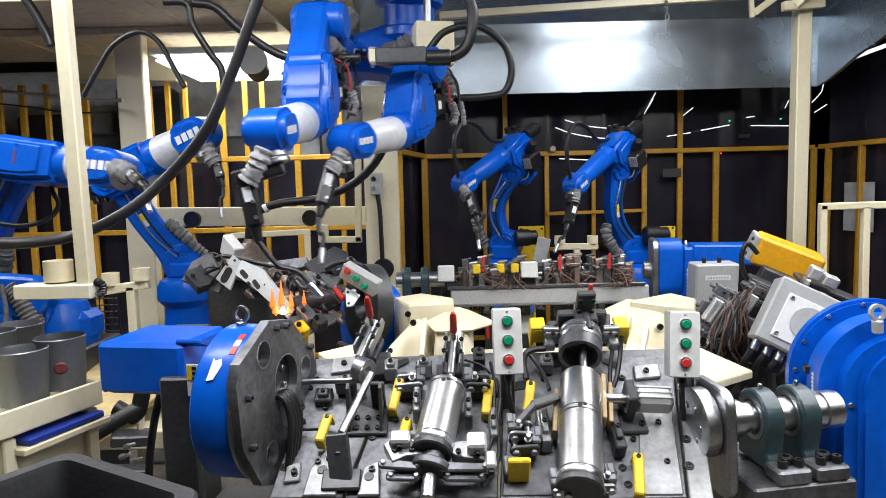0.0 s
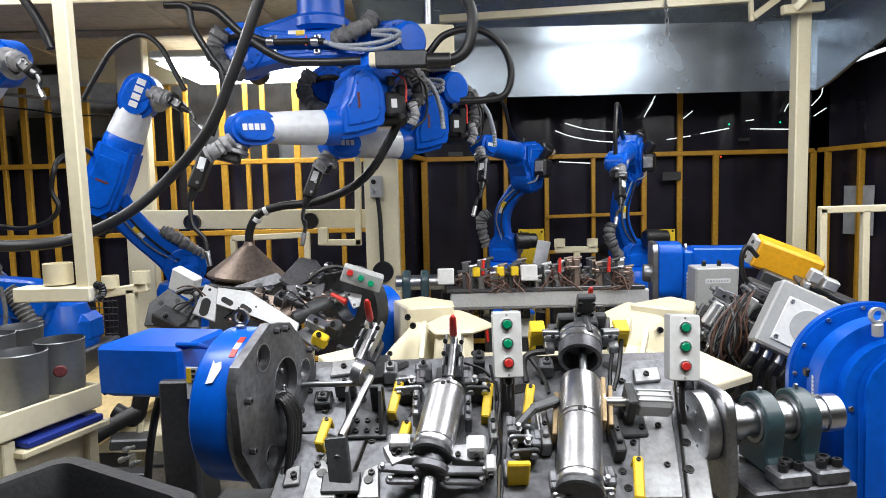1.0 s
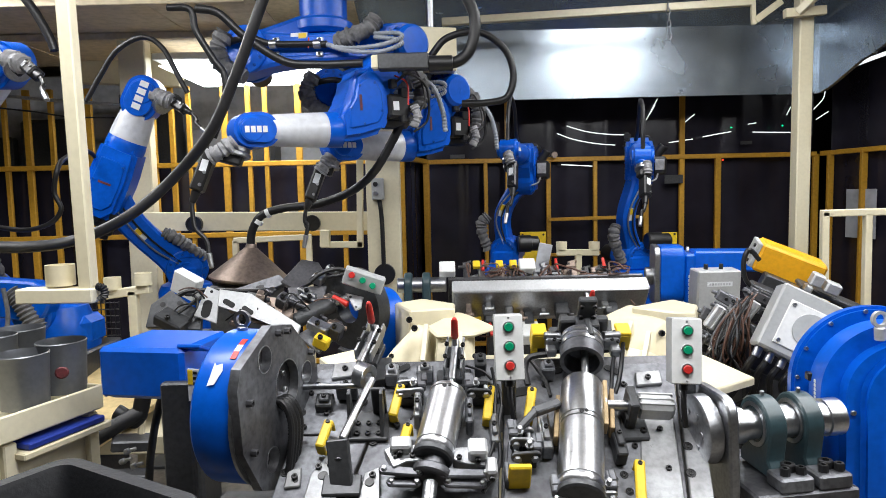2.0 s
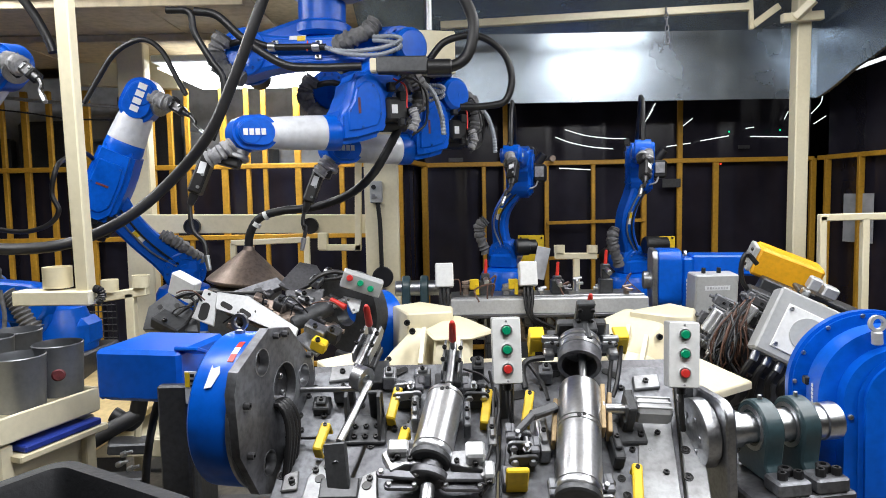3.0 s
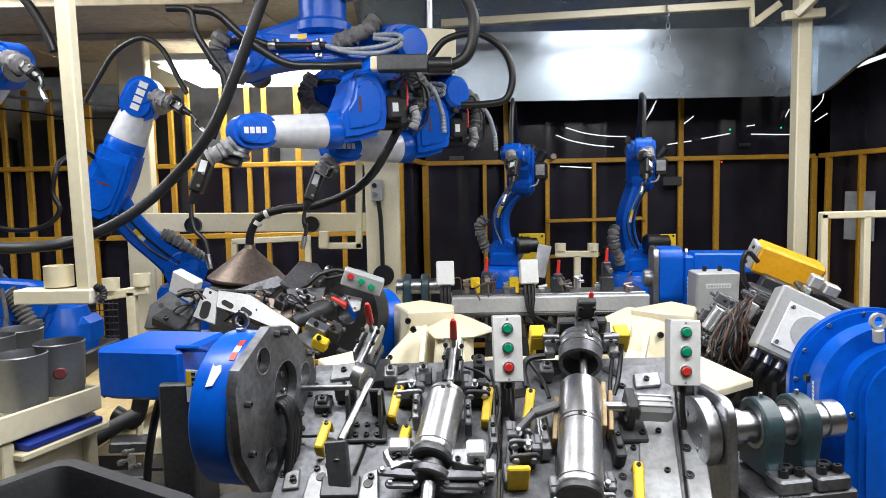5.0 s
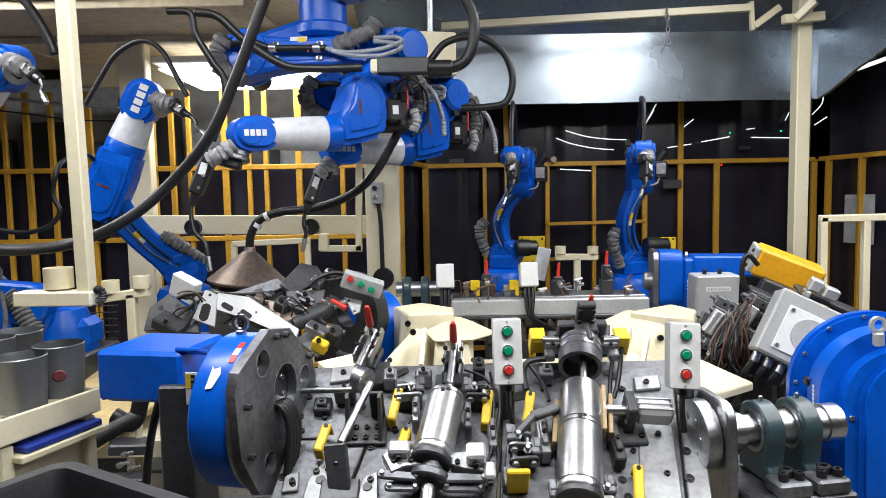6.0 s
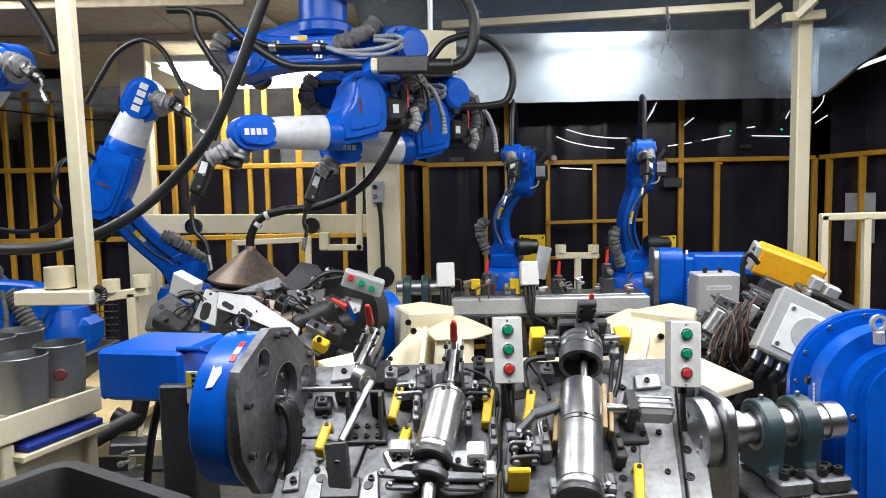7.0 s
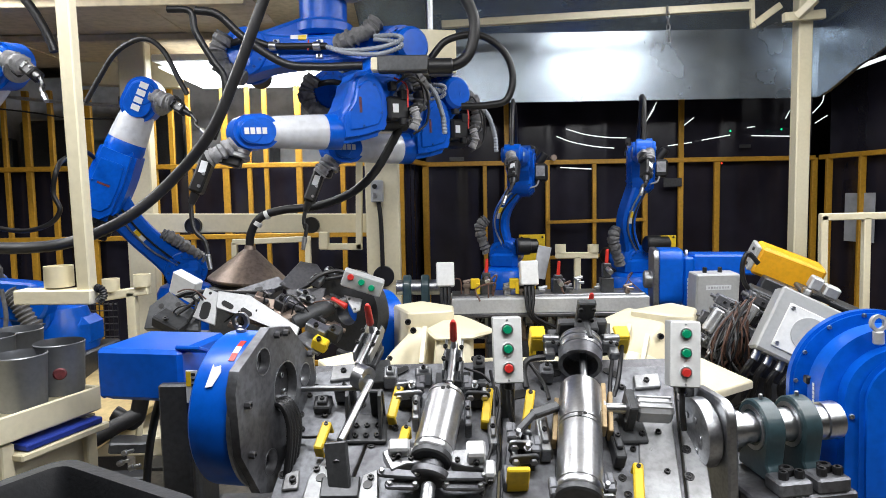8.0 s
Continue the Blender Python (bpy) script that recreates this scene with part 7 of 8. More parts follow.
for p, p2 in ((((-0.951, 3.3, 1.525)), ((-0.938, 3.3, 1.542))), (((-0.903, 3.3, 1.573)), ((-0.885, 3.3, 1.581)))):
    bm = bmesh.new()
    cyl(bm, p, p2, 0.024, seg=14)
    part("tape_band", bm, WHITE, cone)
bm = bmesh.new()
box(bm, (-1.013, 3.3, 0.979), (0.3, 0.3, 0.5), 0.01)
part("cone_stand", bm, GUNMETAL, cone)
wd = at_pose("west_headstock", aim((-0.381, 2.95, 1.041), (0.303, 3.45, 0.989)), "blue positioner headstock under the west fixture", "positioner")
bm = bmesh.new()
lathe(bm, (-0.03, 0, 0), (0.14, 0, 0), [(0, 0.17), (0.01, 0.19), (0.15, 0.19), (0.17, 0.17)], 44)
part("drum", bm, BLUE, wd)
bm = bmesh.new()
box(bm, (0.05, 0, -0.5), (0.22, 0.3, 0.8), 0.01)
part("pedestal", bm, GUNMETAL, wd)
bm = bmesh.new()
c = (-1.082, 2.62, 1.099)
box(bm, (c[0], c[1] + 0.04, c[2] / 2), (0.16, 0.2, c[2]), 0.01)
single("west_tailstock", bm, GUNMETAL, "dark steel tailstock post of the west station", "post")

# ---- east station: tilted boxes and a tangle of wires ----
east = at_pose("east_fixture", pose(*(1.308, 2.5, 1.105)), "tilted east fixture crowded with valves and brown wires", "fixture")
EM = pose(*(1.287, 2.35, 1.137), 0, 27, 0) @ pose(0, 0, 0, -8, 0, -14)
bm = bmesh.new()
box(bm, (0, 0, 0), (0.235, 0.10, 0.25), 0.008, EM)
gb = under("terminal_box", bm, GREYBOX, east, "grey sheet-steel terminal box, tilted")
bm = bmesh.new()
box(bm, (0.015, -0.054, -0.01), (0.18, 0.006, 0.17), 0.003, EM)
under("lid", bm, WHITE, east, "light grey lid")
bm = bmesh.new()
cyl(bm, EM @ Vector((0.025, -0.057, -0.005)), EM @ Vector((0.025, -0.061, -0.005)), 0.062, seg=36, bevel=0.001)
under("lid_disc", bm, GREYBOX, east)
for x, z in ((-0.06, 0.06), (0.09, 0.06), (-0.06, -0.08), (0.09, -0.08)):
    bm = bmesh.new()
    bolt(bm, EM @ Vector((x, -0.057, z)), EM.to_3x3() @ Vector((0, -1, 0)), 0.008, 0.006)
    under("lid_screw", bm, STEEL, east)
for i in range(5):
    p = EM @ Vector((-0.09 + 0.045 * i, 0, -0.125))
    d = EM.to_3x3() @ Vector((0, 0, -1))
    bm = bmesh.new()
    cyl(bm, p, p + d * 0.04, 0.016, seg=12, bevel=0.003)
    under("gland", bm, STEEL, east)
    bm = bmesh.new()
    hose(bm, [p + d * 0.03, p + d * 0.09 + Vector((0, 0.02, 0)), p + Vector((0.02 * i - 0.05, 0.10, -0.20)), p + Vector((-0.1, 0.16, -0.27))], 0.013, 8)
    under("cable", bm, RUBBER, east)
YM = pose(*(1.451, 2.75, 1.324), 0, 23, 0) @ pose(0, 0, 0, 16, 0, -12)
bm = bmesh.new()
box(bm, (0, 0, 0), (0.27, 0.13, 0.125), 0.012, YM)
under("valve_cover", bm, AMBER, east, "amber-yellow sheet cover")
bm = bmesh.new()
box(bm, (-0.143, 0, 0), (0.02, 0.12, 0.11), 0.004, YM)
under("cover_end", bm, GREYBOX, east)
for z in (-0.035, 0.0, 0.035):
    bm = bmesh.new()
    bolt(bm, YM @ Vector((-0.153, -0.03, z)), YM.to_3x3() @ Vector((-1, 0, 0)), 0.008, 0.008)
    under("end_screw", bm, BLACK, east)
random.seed(5)
for i in range(34):
    c = Vector((1.165, 2.58, 1.075)) + Vector((random.uniform(-0.09, 0.12), random.uniform(-0.03, 0.15), random.uniform(-0.14, 0.15)))
    m = pose(*c, random.uniform(-8, 8), 27 + random.uniform(-4, 4), random.uniform(-18, -8))
    w = random.uniform(0.03, 0.08)
    bm = bmesh.new()
    box(bm, (0, 0, 0), (w, 0.05, random.uniform(0.025, 0.06)), 0.004, m)
    cyl(bm, m @ Vector((-w * 0.8, 0, 0)), m @ Vector((w * 0.8, 0, 0)), random.uniform(0.006, 0.011), seg=10, bevel=0.002)
    valve = under("valve", bm, random.choice((STEEL, GUNMETAL, PLATE, PLATE, DARK)), east)
    bm = bmesh.new()
    bolt(bm, m @ Vector((0, -0.025, 0.0)), m.to_3x3() @ Vector((0, -1, 0)), 0.007, 0.006)
    part("valve_screw", bm, BLACK, valve).matrix_basis = east.matrix_world.inverted()
for p, w in (((1.11, 2.5, 1.13), 0.062), ((1.052, 2.52, 1.15), 0.04), ((1.171, 2.5, 1.173), 0.05), ((1.062, 2.5, 1.053), 0.036)):
    bm = bmesh.new()
    box(bm, (0, 0, 0), (w, 0.04, 0.10), 0.005, pose(*p, 0, 32, -12))
    box(bm, (-w * 0.25, -0.022, 0), (0.008, 0.006, 0.09), 0.001, pose(*p, 0, 32, -12))
    box(bm, (w * 0.25, -0.022, 0), (0.008, 0.006, 0.09), 0.001, pose(*p, 0, 32, -12))
    under("air_cylinder", bm, ALU, east, "small ribbed aluminium air cylinder")
for i in range(46):
    a = Vector((1.193, 2.48, 1.232)).lerp(Vector((1.091, 2.47, 1.18)), random.random()) + Vector((random.uniform(-0.02, 0.02), random.uniform(-0.02, 0.05), random.uniform(-0.02, 0.02)))
    b = Vector((1.024, 2.47, 1.005)).lerp(Vector((1.182, 2.47, 0.958)), random.random()) + Vector((random.uniform(-0.02, 0.02), random.uniform(-0.02, 0.05), random.uniform(-0.03, 0.03)))
    sag = random.uniform(-0.05, 0.02)
    bm = bmesh.new()
    hose(bm, [a, a.lerp(b, 0.35) + Vector((sag, -0.03, 0.01)), a.lerp(b, 0.7) + Vector((sag * 1.3, -0.035, 0.0)), b, b + Vector((random.uniform(-0.02, 0.05), 0.05, -0.05))], random.choice((0.003, 0.0035, 0.005)), 7, 6)
    under("wire", bm, random.choice((WIRE, WIRE, RUBBER, GREYCLOTH)), east)
for c, s, mat in ((((1.437, 2.5, 1.292)), (0.045, 0.05, 0.05), ALU), (((1.485, 2.48, 1.261)), (0.055, 0.05, 0.045), ALU), (((1.403, 2.5, 1.259)), (0.03, 0.04, 0.03), BRIGHT), (((1.448, 2.6, 1.221)), (0.12, 0.06, 0.03), STEEL), (((1.29, 2.65, 1.216)), (0.10, 0.08, 0.07), GUNMETAL), (((1.521, 2.55, 1.216)), (0.26, 0.1, 0.02), GUNMETAL), (((1.41, 2.68, 1.233)), (0.20, 0.06, 0.06), GUNMETAL), (((1.246, 2.55, 0.982)), (0.20, 0.1, 0.10), DARK)):
    bm = bmesh.new()
    box(bm, (0, 0, 0), s, 0.006, pose(*c, 10, 24, -12))
    under("valve_block", bm, mat, east)
bm = bmesh.new()
hose(bm, [(1.287, 2.65, 1.356), (1.244, 2.65, 1.399), (1.222, 2.65, 1.346), (1.233, 2.65, 1.275), (1.278, 2.65, 1.228)], 0.010, 8)
under("cable", bm, RUBBER, east)
c = (1.436, 2.65, 0.953)
bm = bmesh.new()
box(bm, (c[0], 2.72, 0.45), (0.45, 0.22, 0.9), 0.01)
under("pedestal", bm, GUNMETAL, east)

# cream guard hoop by the east fence
bm = bmesh.new()
bar(bm, (1.853, 3.2, 1.519), (2.329, 3.2, 1.522), 0.035, 0.035)
bar(bm, (1.87, 3.2, 1.527), (1.888, 3.2, 0.0), 0.035, 0.035, side=(0, 1, 0))
bar(bm, (2.081, 3.2, 1.515), (2.097, 3.2, 0.0), 0.035, 0.035, side=(0, 1, 0))
single("guard_hoop", bm, CREAM, "cream square-tube guard hoop by the fence", "rail")

# ---- hanging post and cups by the operator's place ----
hang = tagged(new("hanging_post"), "cream square-tube hanging post with a ledge and cup", "post")
bm = bmesh.new()
bar(bm, (-1.122, 2.0, 2.298), (-1.108, 2.0, 1.359), 0.042, 0.046, 0.004, (0, 1, 0))
part("post", bm, CREAM, hang)
bm = bmesh.new()
bar(bm, (-1.319, 2.0, 1.366), (-1.082, 2.0, 1.364), 0.07, 0.045)
part("ledge", bm, CREAM, hang)
bm = bmesh.new()
c = Vector((-1.206, 2.02, 1.393))
annulus(bm, c, c + Z * 0.065, 0.042, 0.035, 24)
cyl(bm, c, c + Z * 0.02, 0.036, seg=20)
part("cup", bm, CREAM, hang)
bm = bmesh.new()
bar(bm, (-1.122, 2.0, 2.298), (-1.122, 2.0, 3.25), 0.042, 0.046, 0.004, (0, 1, 0))
part("top_piece", bm, CREAM, hang)
bm = bmesh.new()
hose(bm, [(-1.084, 2.0, 1.39), (-1.064, 2.0, 1.383), (-1.061, 2.0, 1.362), (-1.076, 2.0, 1.348)], 0.012, 8, 7, 0.15)
part("spring", bm, BLACK, hang)

# ---- hoses overhead ----
def cable(pts, r, label="black rubber welding cable", mat=None, ribs=0.0):
    bm = bmesh.new()
    hose(bm, pts, r, 12, 9, ribs)
    return single("cable", bm, mat or RUBBER, label, "cable", "cables")


cable([(-0.579, 2.3, 2.402), (-0.635, 2.3, 2.27), (-0.715, 2.3, 2.079), (-0.812, 2.3, 1.886), (-0.959, 2.3, 1.721), (-1.1, 2.25, 1.596), (-1.252, 2.2, 1.524), (-1.361, 2.1, 1.51), (-1.47, 2.0, 1.524)], 0.0195, "thick black welding cable sagging across the cell")
cable([(0.099, 3.0, 2.579), (0.155, 3.0, 2.441), (0.133, 3.0, 2.304), (0.068, 3.0, 2.248), (-0.021, 3.0, 2.249)], 0.026, "thick black hose looping to the connector box")
cable([(-0.05, 3.2, 2.317), (0.034, 3.2, 2.403), (0.184, 3.2, 2.425), (0.306, 3.2, 2.345), (0.348, 3.2, 2.224), (0.317, 3.2, 2.116), (0.221, 3.2, 2.091), (0.097, 3.2, 2.088)], 0.017)
cable([(-1.942, 3.6, 2.199), (-1.857, 3.6, 2.334), (-1.757, 3.6, 2.468), (-1.615, 3.6, 2.535), (-1.511, 3.6, 2.479), (-1.435, 3.6, 2.333), (-1.385, 3.6, 2.235)], 0.014)
cable([(-1.904, 3.0, 2.625), (-1.823, 3.0, 2.512), (-1.766, 3.0, 2.399), (-1.745, 3.0, 2.337)], 0.02)
cable([(-1.184, 2.9, 2.486), (-1.086, 2.9, 2.475), (-1.066, 2.9, 2.388), (-0.997, 2.9, 2.266), (-0.951, 2.9, 2.192), (-0.956, 2.9, 2.07), (-1.012, 2.9, 1.923)], 0.015)
cable([(-1.061, 2.9, 2.479), (-0.964, 2.9, 2.458), (-0.857, 2.9, 2.36), (-0.689, 2.9, 2.248), (-0.541, 2.9, 2.229), (-0.343, 2.9, 2.23)], 0.018)
cable([(-2.234, 3.2, 1.543), (-2.069, 3.2, 1.521), (-1.942, 3.2, 1.552), (-1.884, 3.2, 1.621), (-1.912, 3.2, 1.704), (-1.889, 3.2, 1.814), (-1.905, 3.3, 1.875), (-1.957, 3.6, 1.933), (-1.973, 3.8, 1.856)], 0.012)
cable([(-2.972, 4.4, 2.38), (-2.711, 4.4, 2.346), (-2.411, 4.4, 2.318), (-2.111, 4.4, 2.291)], 0.012, "grey steel conduit along the fence", STEEL)
cable([(-3.046, 4.5, 2.309), (-2.778, 4.5, 2.274), (-2.549, 4.5, 2.236), (-2.241, 4.5, 2.223)], 0.006)
cable([(-0.406, 4.06, 1.659), (-0.392, 4.06, 1.525), (-0.388, 4.06, 1.383), (-0.386, 4.06, 1.205)], 0.014, "black cable down the portal column")
cable([(-2.063, 3.0, 1.26), (-2.05, 3.0, 1.141), (-2.065, 3.0, 1.034)], 0.01, "grey cable beside the robot", GREYCLOTH)
cable([(-1.257, 2.4, 0.858), (-1.184, 2.4, 0.824), (-1.146, 2.4, 0.932), (-1.12, 2.4, 0.954)], 0.03, "black bundled cables below the headstock")
cable([(-1.313, 2.3, 0.778), (-1.234, 2.35, 0.821), (-1.161, 2.4, 0.856)], 0.03, "black bundled cables below the headstock")
cable([(-0.915, 1.9, 0.769), (-0.92, 1.95, 0.889), (-0.914, 2.0, 0.997), (-0.848, 1.95, 1.145)], 0.012, "thin black cable below the headstock")
bm = bmesh.new()
p = Vector((-0.382, 4.05, 1.16))
cyl(bm, p, p + Vector((0, 0.05, 0)), 0.066, seg=28, bevel=0.004)
single("grommet", bm, BLACK, "round black rubber grommet on the column", "grommet")
jb = at_pose("switch_box", pose(*(-0.409, 4.06, 1.694)), "small grey switch box with two knobs on the column", "control box")
bm = bmesh.new()
box(bm, (0, 0, 0), (0.075, 0.06, 0.135), 0.006)
part("case", bm, GREYBOX, jb)
for z, mat in ((0.03, BLACK), (-0.025, BRIGHT)):
    bm = bmesh.new()
    cyl(bm, (-0.012, -0.03, z), (-0.012, -0.045, z), 0.015, seg=16, bevel=0.003)
    part("knob", bm, mat, jb)

# connector box and blue mounts of the hung robots
cb = at_pose("connector_box", pose(*(-0.167, 2.95, 2.242), 0, 0, 0), "dark grey connector box with a bright plug", "connector")
bm = bmesh.new()
box(bm, (0, 0, 0), (0.225, 0.07, 0.07), 0.006)
part("case", bm, GUNMETAL, cb)
bm = bmesh.new()
box(bm, (-0.125, 0, 0), (0.035, 0.055, 0.06), 0.006)
part("plug", bm, CREAM, cb)
bm = bmesh.new()
cyl(bm, (0.11, 0, -0.01), (0.22, 0, -0.01), 0.035, seg=18, bevel=0.005)
part("sleeve", bm, BLACK, cb)
mount = at_pose("robot_mount", pose(*(-0.504, 3.4, 2.783)), "blue ceiling mount for the hung robots", "mount")
c = mount.matrix_world.translation
bm = bmesh.new()
box(bm, (0.1, 0.1, 0.16), (0.9, 0.6, 0.20), 0.02)
part("beam", bm, BLUE, mount)
bm = bmesh.new()
lathe(bm, (0.02, -0.05, -0.12), (0.02, -0.05, 0.08), [(0, 0.09), (0.01, 0.13), (0.05, 0.13), (0.06, 0.16), (0.2, 0.16)], 40)
part("turret", bm, BLUE, mount)
bm = bmesh.new()
lathe(bm, (0.02, -0.05, -0.135), (0.02, -0.05, -0.12), [(0, 0.07), (0.004, 0.085), (0.015, 0.085)], 32)
part("turret_ring", bm, ALU, mount, "bare metal ring")
bm = bmesh.new()
box(bm, (0.1, 0.1, (3.25 - c.z + 0.26) / 2), (0.5, 0.4, 3.25 - c.z - 0.26), 0.01)
part("hanger", bm, CREAM, mount)
cj = at_pose("junction_box", pose(*(-0.03, 3.5, 2.402), 0, 0, 12), "cream sheet-steel junction box under the ceiling", "control box")
bm = bmesh.new()
box(bm, (0, 0, 0), (0.2, 0.15, 0.22), 0.006)
part("case", bm, CREAM, cj)
bm = bmesh.new()
cyl(bm, (-0.02, 0.03, 0.1), (-0.02, 0.03, 0.86), 0.02, seg=14)
part("stem", bm, STEEL, cj)
bm = bmesh.new()
box(bm, (0.0, -0.08, -0.07), (0.21, 0.012, 0.03), 0.003)
part("lip", bm, CREAM, cj)

# chain at the hood rail
ch = tagged(new("chain"), "short galvanised chain hanging from the rail", "chain")
for i in range(6):
    c = Vector((1.553, 4.55, 2.903)).lerp(Vector((1.567, 4.55, 2.699)), i / 5)
    bm = bmesh.new()
    hose(bm, [c + Vector((0.012 * math.cos(a) if i % 2 else 0, 0 if i % 2 else 0.012 * math.cos(a), 0.024 * math.sin(a))) for a in [k * math.pi / 4 for k in range(9)]], 0.004, 6, 2)
    part("link", bm, STEEL, ch)
for px in range(2):
    p = (((0.564, 5.79, 2.567)), ((2.097, 5.79, 2.59)))[px]
    bm = bmesh.new()
    box(bm, p, (0.05, 0.05, 0.16), 0.01)
    cyl(bm, (p[0], p[1], p[2] + 0.07), (p[0], p[1], p[2] + 0.17), 0.014, 0.008, 10)
    single("post_cap", bm, BRONZE, "rusty hook fitting on a fence post", "hook", "post hooks")
bm = bmesh.new()
p = Vector((0.975, 5.74, 1.977))
cyl(bm, p, p + Vector((0, -0.02, 0)), 0.028, seg=20, bevel=0.004)
single("round_knob", bm, BRONZE, "round brown knob on the fence rail", "knob")
bm = bmesh.new()
box(bm, (0, 0, 0), (0.30, 0.01, 0.40), 0, pose(*(3.402, 5.32, 1.424), 0, 0, -80))
single("notice", bm, PALE, "pale paper notice on the side fence", "notice")
# flat grey plates stand in for faint reflections in the curtain
for p, w, h in (((2.028, 5.76, 1.744), 0.16, 0.075), ((2.679, 5.8, 2.052), 0.10, 0.03), ((0.128, 5.8, 1.984), 0.13, 0.035)):
    bm = bmesh.new()
    box(bm, p, (w, 0.006, h), 0.001)
    single("notice", bm, GUNMETAL, "dim grey plate painting a faint reflection in the dark curtain", "notice")
# glowing streaks that paint lamp reflections on the dark curtain
def lamp_glint(pts, r, mat=None):
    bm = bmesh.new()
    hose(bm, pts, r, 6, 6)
    return single("lamp_glint_streak", bm, mat or LAMPGLINT, "thin glowing streak drawn for lamp light glinting in the dark", "lamp", "far lamps")


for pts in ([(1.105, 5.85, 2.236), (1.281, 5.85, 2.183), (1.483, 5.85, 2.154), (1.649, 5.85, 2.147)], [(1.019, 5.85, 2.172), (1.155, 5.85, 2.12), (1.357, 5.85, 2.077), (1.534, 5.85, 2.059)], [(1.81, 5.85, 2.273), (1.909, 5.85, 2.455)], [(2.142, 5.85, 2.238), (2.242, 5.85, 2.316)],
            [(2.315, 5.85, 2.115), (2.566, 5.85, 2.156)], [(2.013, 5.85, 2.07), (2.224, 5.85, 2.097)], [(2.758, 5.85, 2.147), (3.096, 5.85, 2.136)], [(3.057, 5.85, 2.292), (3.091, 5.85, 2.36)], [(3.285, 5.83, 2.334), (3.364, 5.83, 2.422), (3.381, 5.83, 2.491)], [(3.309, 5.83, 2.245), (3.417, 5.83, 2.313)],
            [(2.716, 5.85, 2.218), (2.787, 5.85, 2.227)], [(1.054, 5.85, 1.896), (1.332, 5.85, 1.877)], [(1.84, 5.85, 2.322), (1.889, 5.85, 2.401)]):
    lamp_glint(pts, 0.0042)
# bright lamp strip behind the torn hood edge
lamp_glint([(3.126, 5.08, 2.56), (3.251, 5.06, 2.605), (3.391, 5.04, 2.653)], 0.016)
for p, mat in (((2.557, 5.83, 2.189), GREENLED), ((3.009, 5.83, 2.196), GREENLED), ((2.486, 5.83, 1.906), REDLED)):
    bm = bmesh.new()
    cyl(bm, p, (p[0], p[1] - 0.01, p[2]), 0.007, seg=12, bevel=0.002)
    single("signal_light", bm, mat, "small glowing signal light", "light", "signal lights")

# ---- low west corner: trolley with steel drums, bin, boards ----
trolley = tagged(new("parts_trolley"), "cream steel parts trolley with a lipped tray", "trolley")
TM = pose(-1.20, 1.85, 1.02, 0, 0, 70)
bm = bmesh.new()
box(bm, (-0.09, 0.27, -0.02), (0.62, 0.55, 0.03), 0.004, TM)
box(bm, (-0.09, 0.0, 0.005), (0.62, 0.012, 0.075), 0.003, TM)
box(bm, (0.22, 0.27, 0.005), (0.012, 0.55, 0.075), 0.003, TM)
part("tray", bm, CREAM, trolley)
bm = bmesh.new()
box(bm, (0.02, 0.22, -0.53), (0.38, 0.38, 0.88), 0.006, TM)
part("cabinet", bm, CREAM, trolley)
for x in (-0.36, -0.08, 0.195):
    bm = bmesh.new()
    box(bm, (x, 0.03, -0.53), (0.04, 0.04, 0.97), 0.004, TM)
    part("leg", bm, CREAM, trolley)
bm = bmesh.new()
box(bm, (0.08, 0.045, -0.062), (0.26, 0.14, 0.02), 0.004, TM)
part("blue_tray", bm, BINBLUE, trolley, "blue plastic tray under the lip")
bm = bmesh.new()
box(bm, (0.08, 0.055, -0.085), (0.30, 0.17, 0.022), 0.004, TM)
part("shelf", bm, CREAM, trolley)
for p, r in (((-1.28, 1.92, 1.126), 0.073), ((-1.237, 2.05, 1.134), 0.073), ((-1.469, 2.2, 1.148), 0.078), ((-1.44, 2.05, 1.156), 0.055)):
    d = tagged(new("steel_drum"), "open grey steel pot with a stained rim", "pot", "steel pots")
    d.location = (p[0], p[1], p[2])
    bm = bmesh.new()
    prof = [(-0.085, r * 0.90), (-0.02, r * 0.94), (0.07, r), (0.075, r * 1.02), (0.078, r * 0.98), (0.068, r * 0.95), (-0.02, r * 0.9), (-0.075, r * 0.86)]
    ring(bm, pose(0, 0, 0, 0, -90, 0), prof, 40)
    part("pot", bm, POT, d)
    if r == 0.073 and p[1] > 2.0:
        bm = bmesh.new()
        ring(bm, pose(0, 0, 0, 0, 0, -62) @ pose(r * 0.935, 0, -0.012), [(0.0, 0.02), (0.0045, 0.015)], 20)
        part("red_dot", bm, REDDULL, d, "smeared red paint dot")
binob = tagged(new("plastic_bin"), "black ribbed plastic bin, empty", "bin")
BM = pose(-0.743, 1.04, 1.0, 0, 0, -30)
w, d2, h = 0.38, 0.42, 0.20
bm = bmesh.new()
lo = [[bm.verts.new(BM @ Vector((x, y, z))) for x, y in rounded(w + k, d2 + k, r, 5)] for k, r, z in ((-0.06, 0.03, -h / 2), (0.0, 0.035, h / 2 - 0.02), (0.05, 0.05, h / 2 - 0.018), (0.055, 0.05, h / 2 + 0.008), (0.045, 0.045, h / 2 + 0.012), (-0.012, 0.03, h / 2 + 0.012), (-0.02, 0.028, h / 2), (-0.075, 0.022, -h / 2 + 0.008))]
for a, b in zip(lo, lo[1:]):
    for i in range(len(a)):
        j = (i + 1) % len(a)
        bm.faces.new((a[i], a[j], b[j], b[i]))
bm.faces.new(lo[0][::-1])
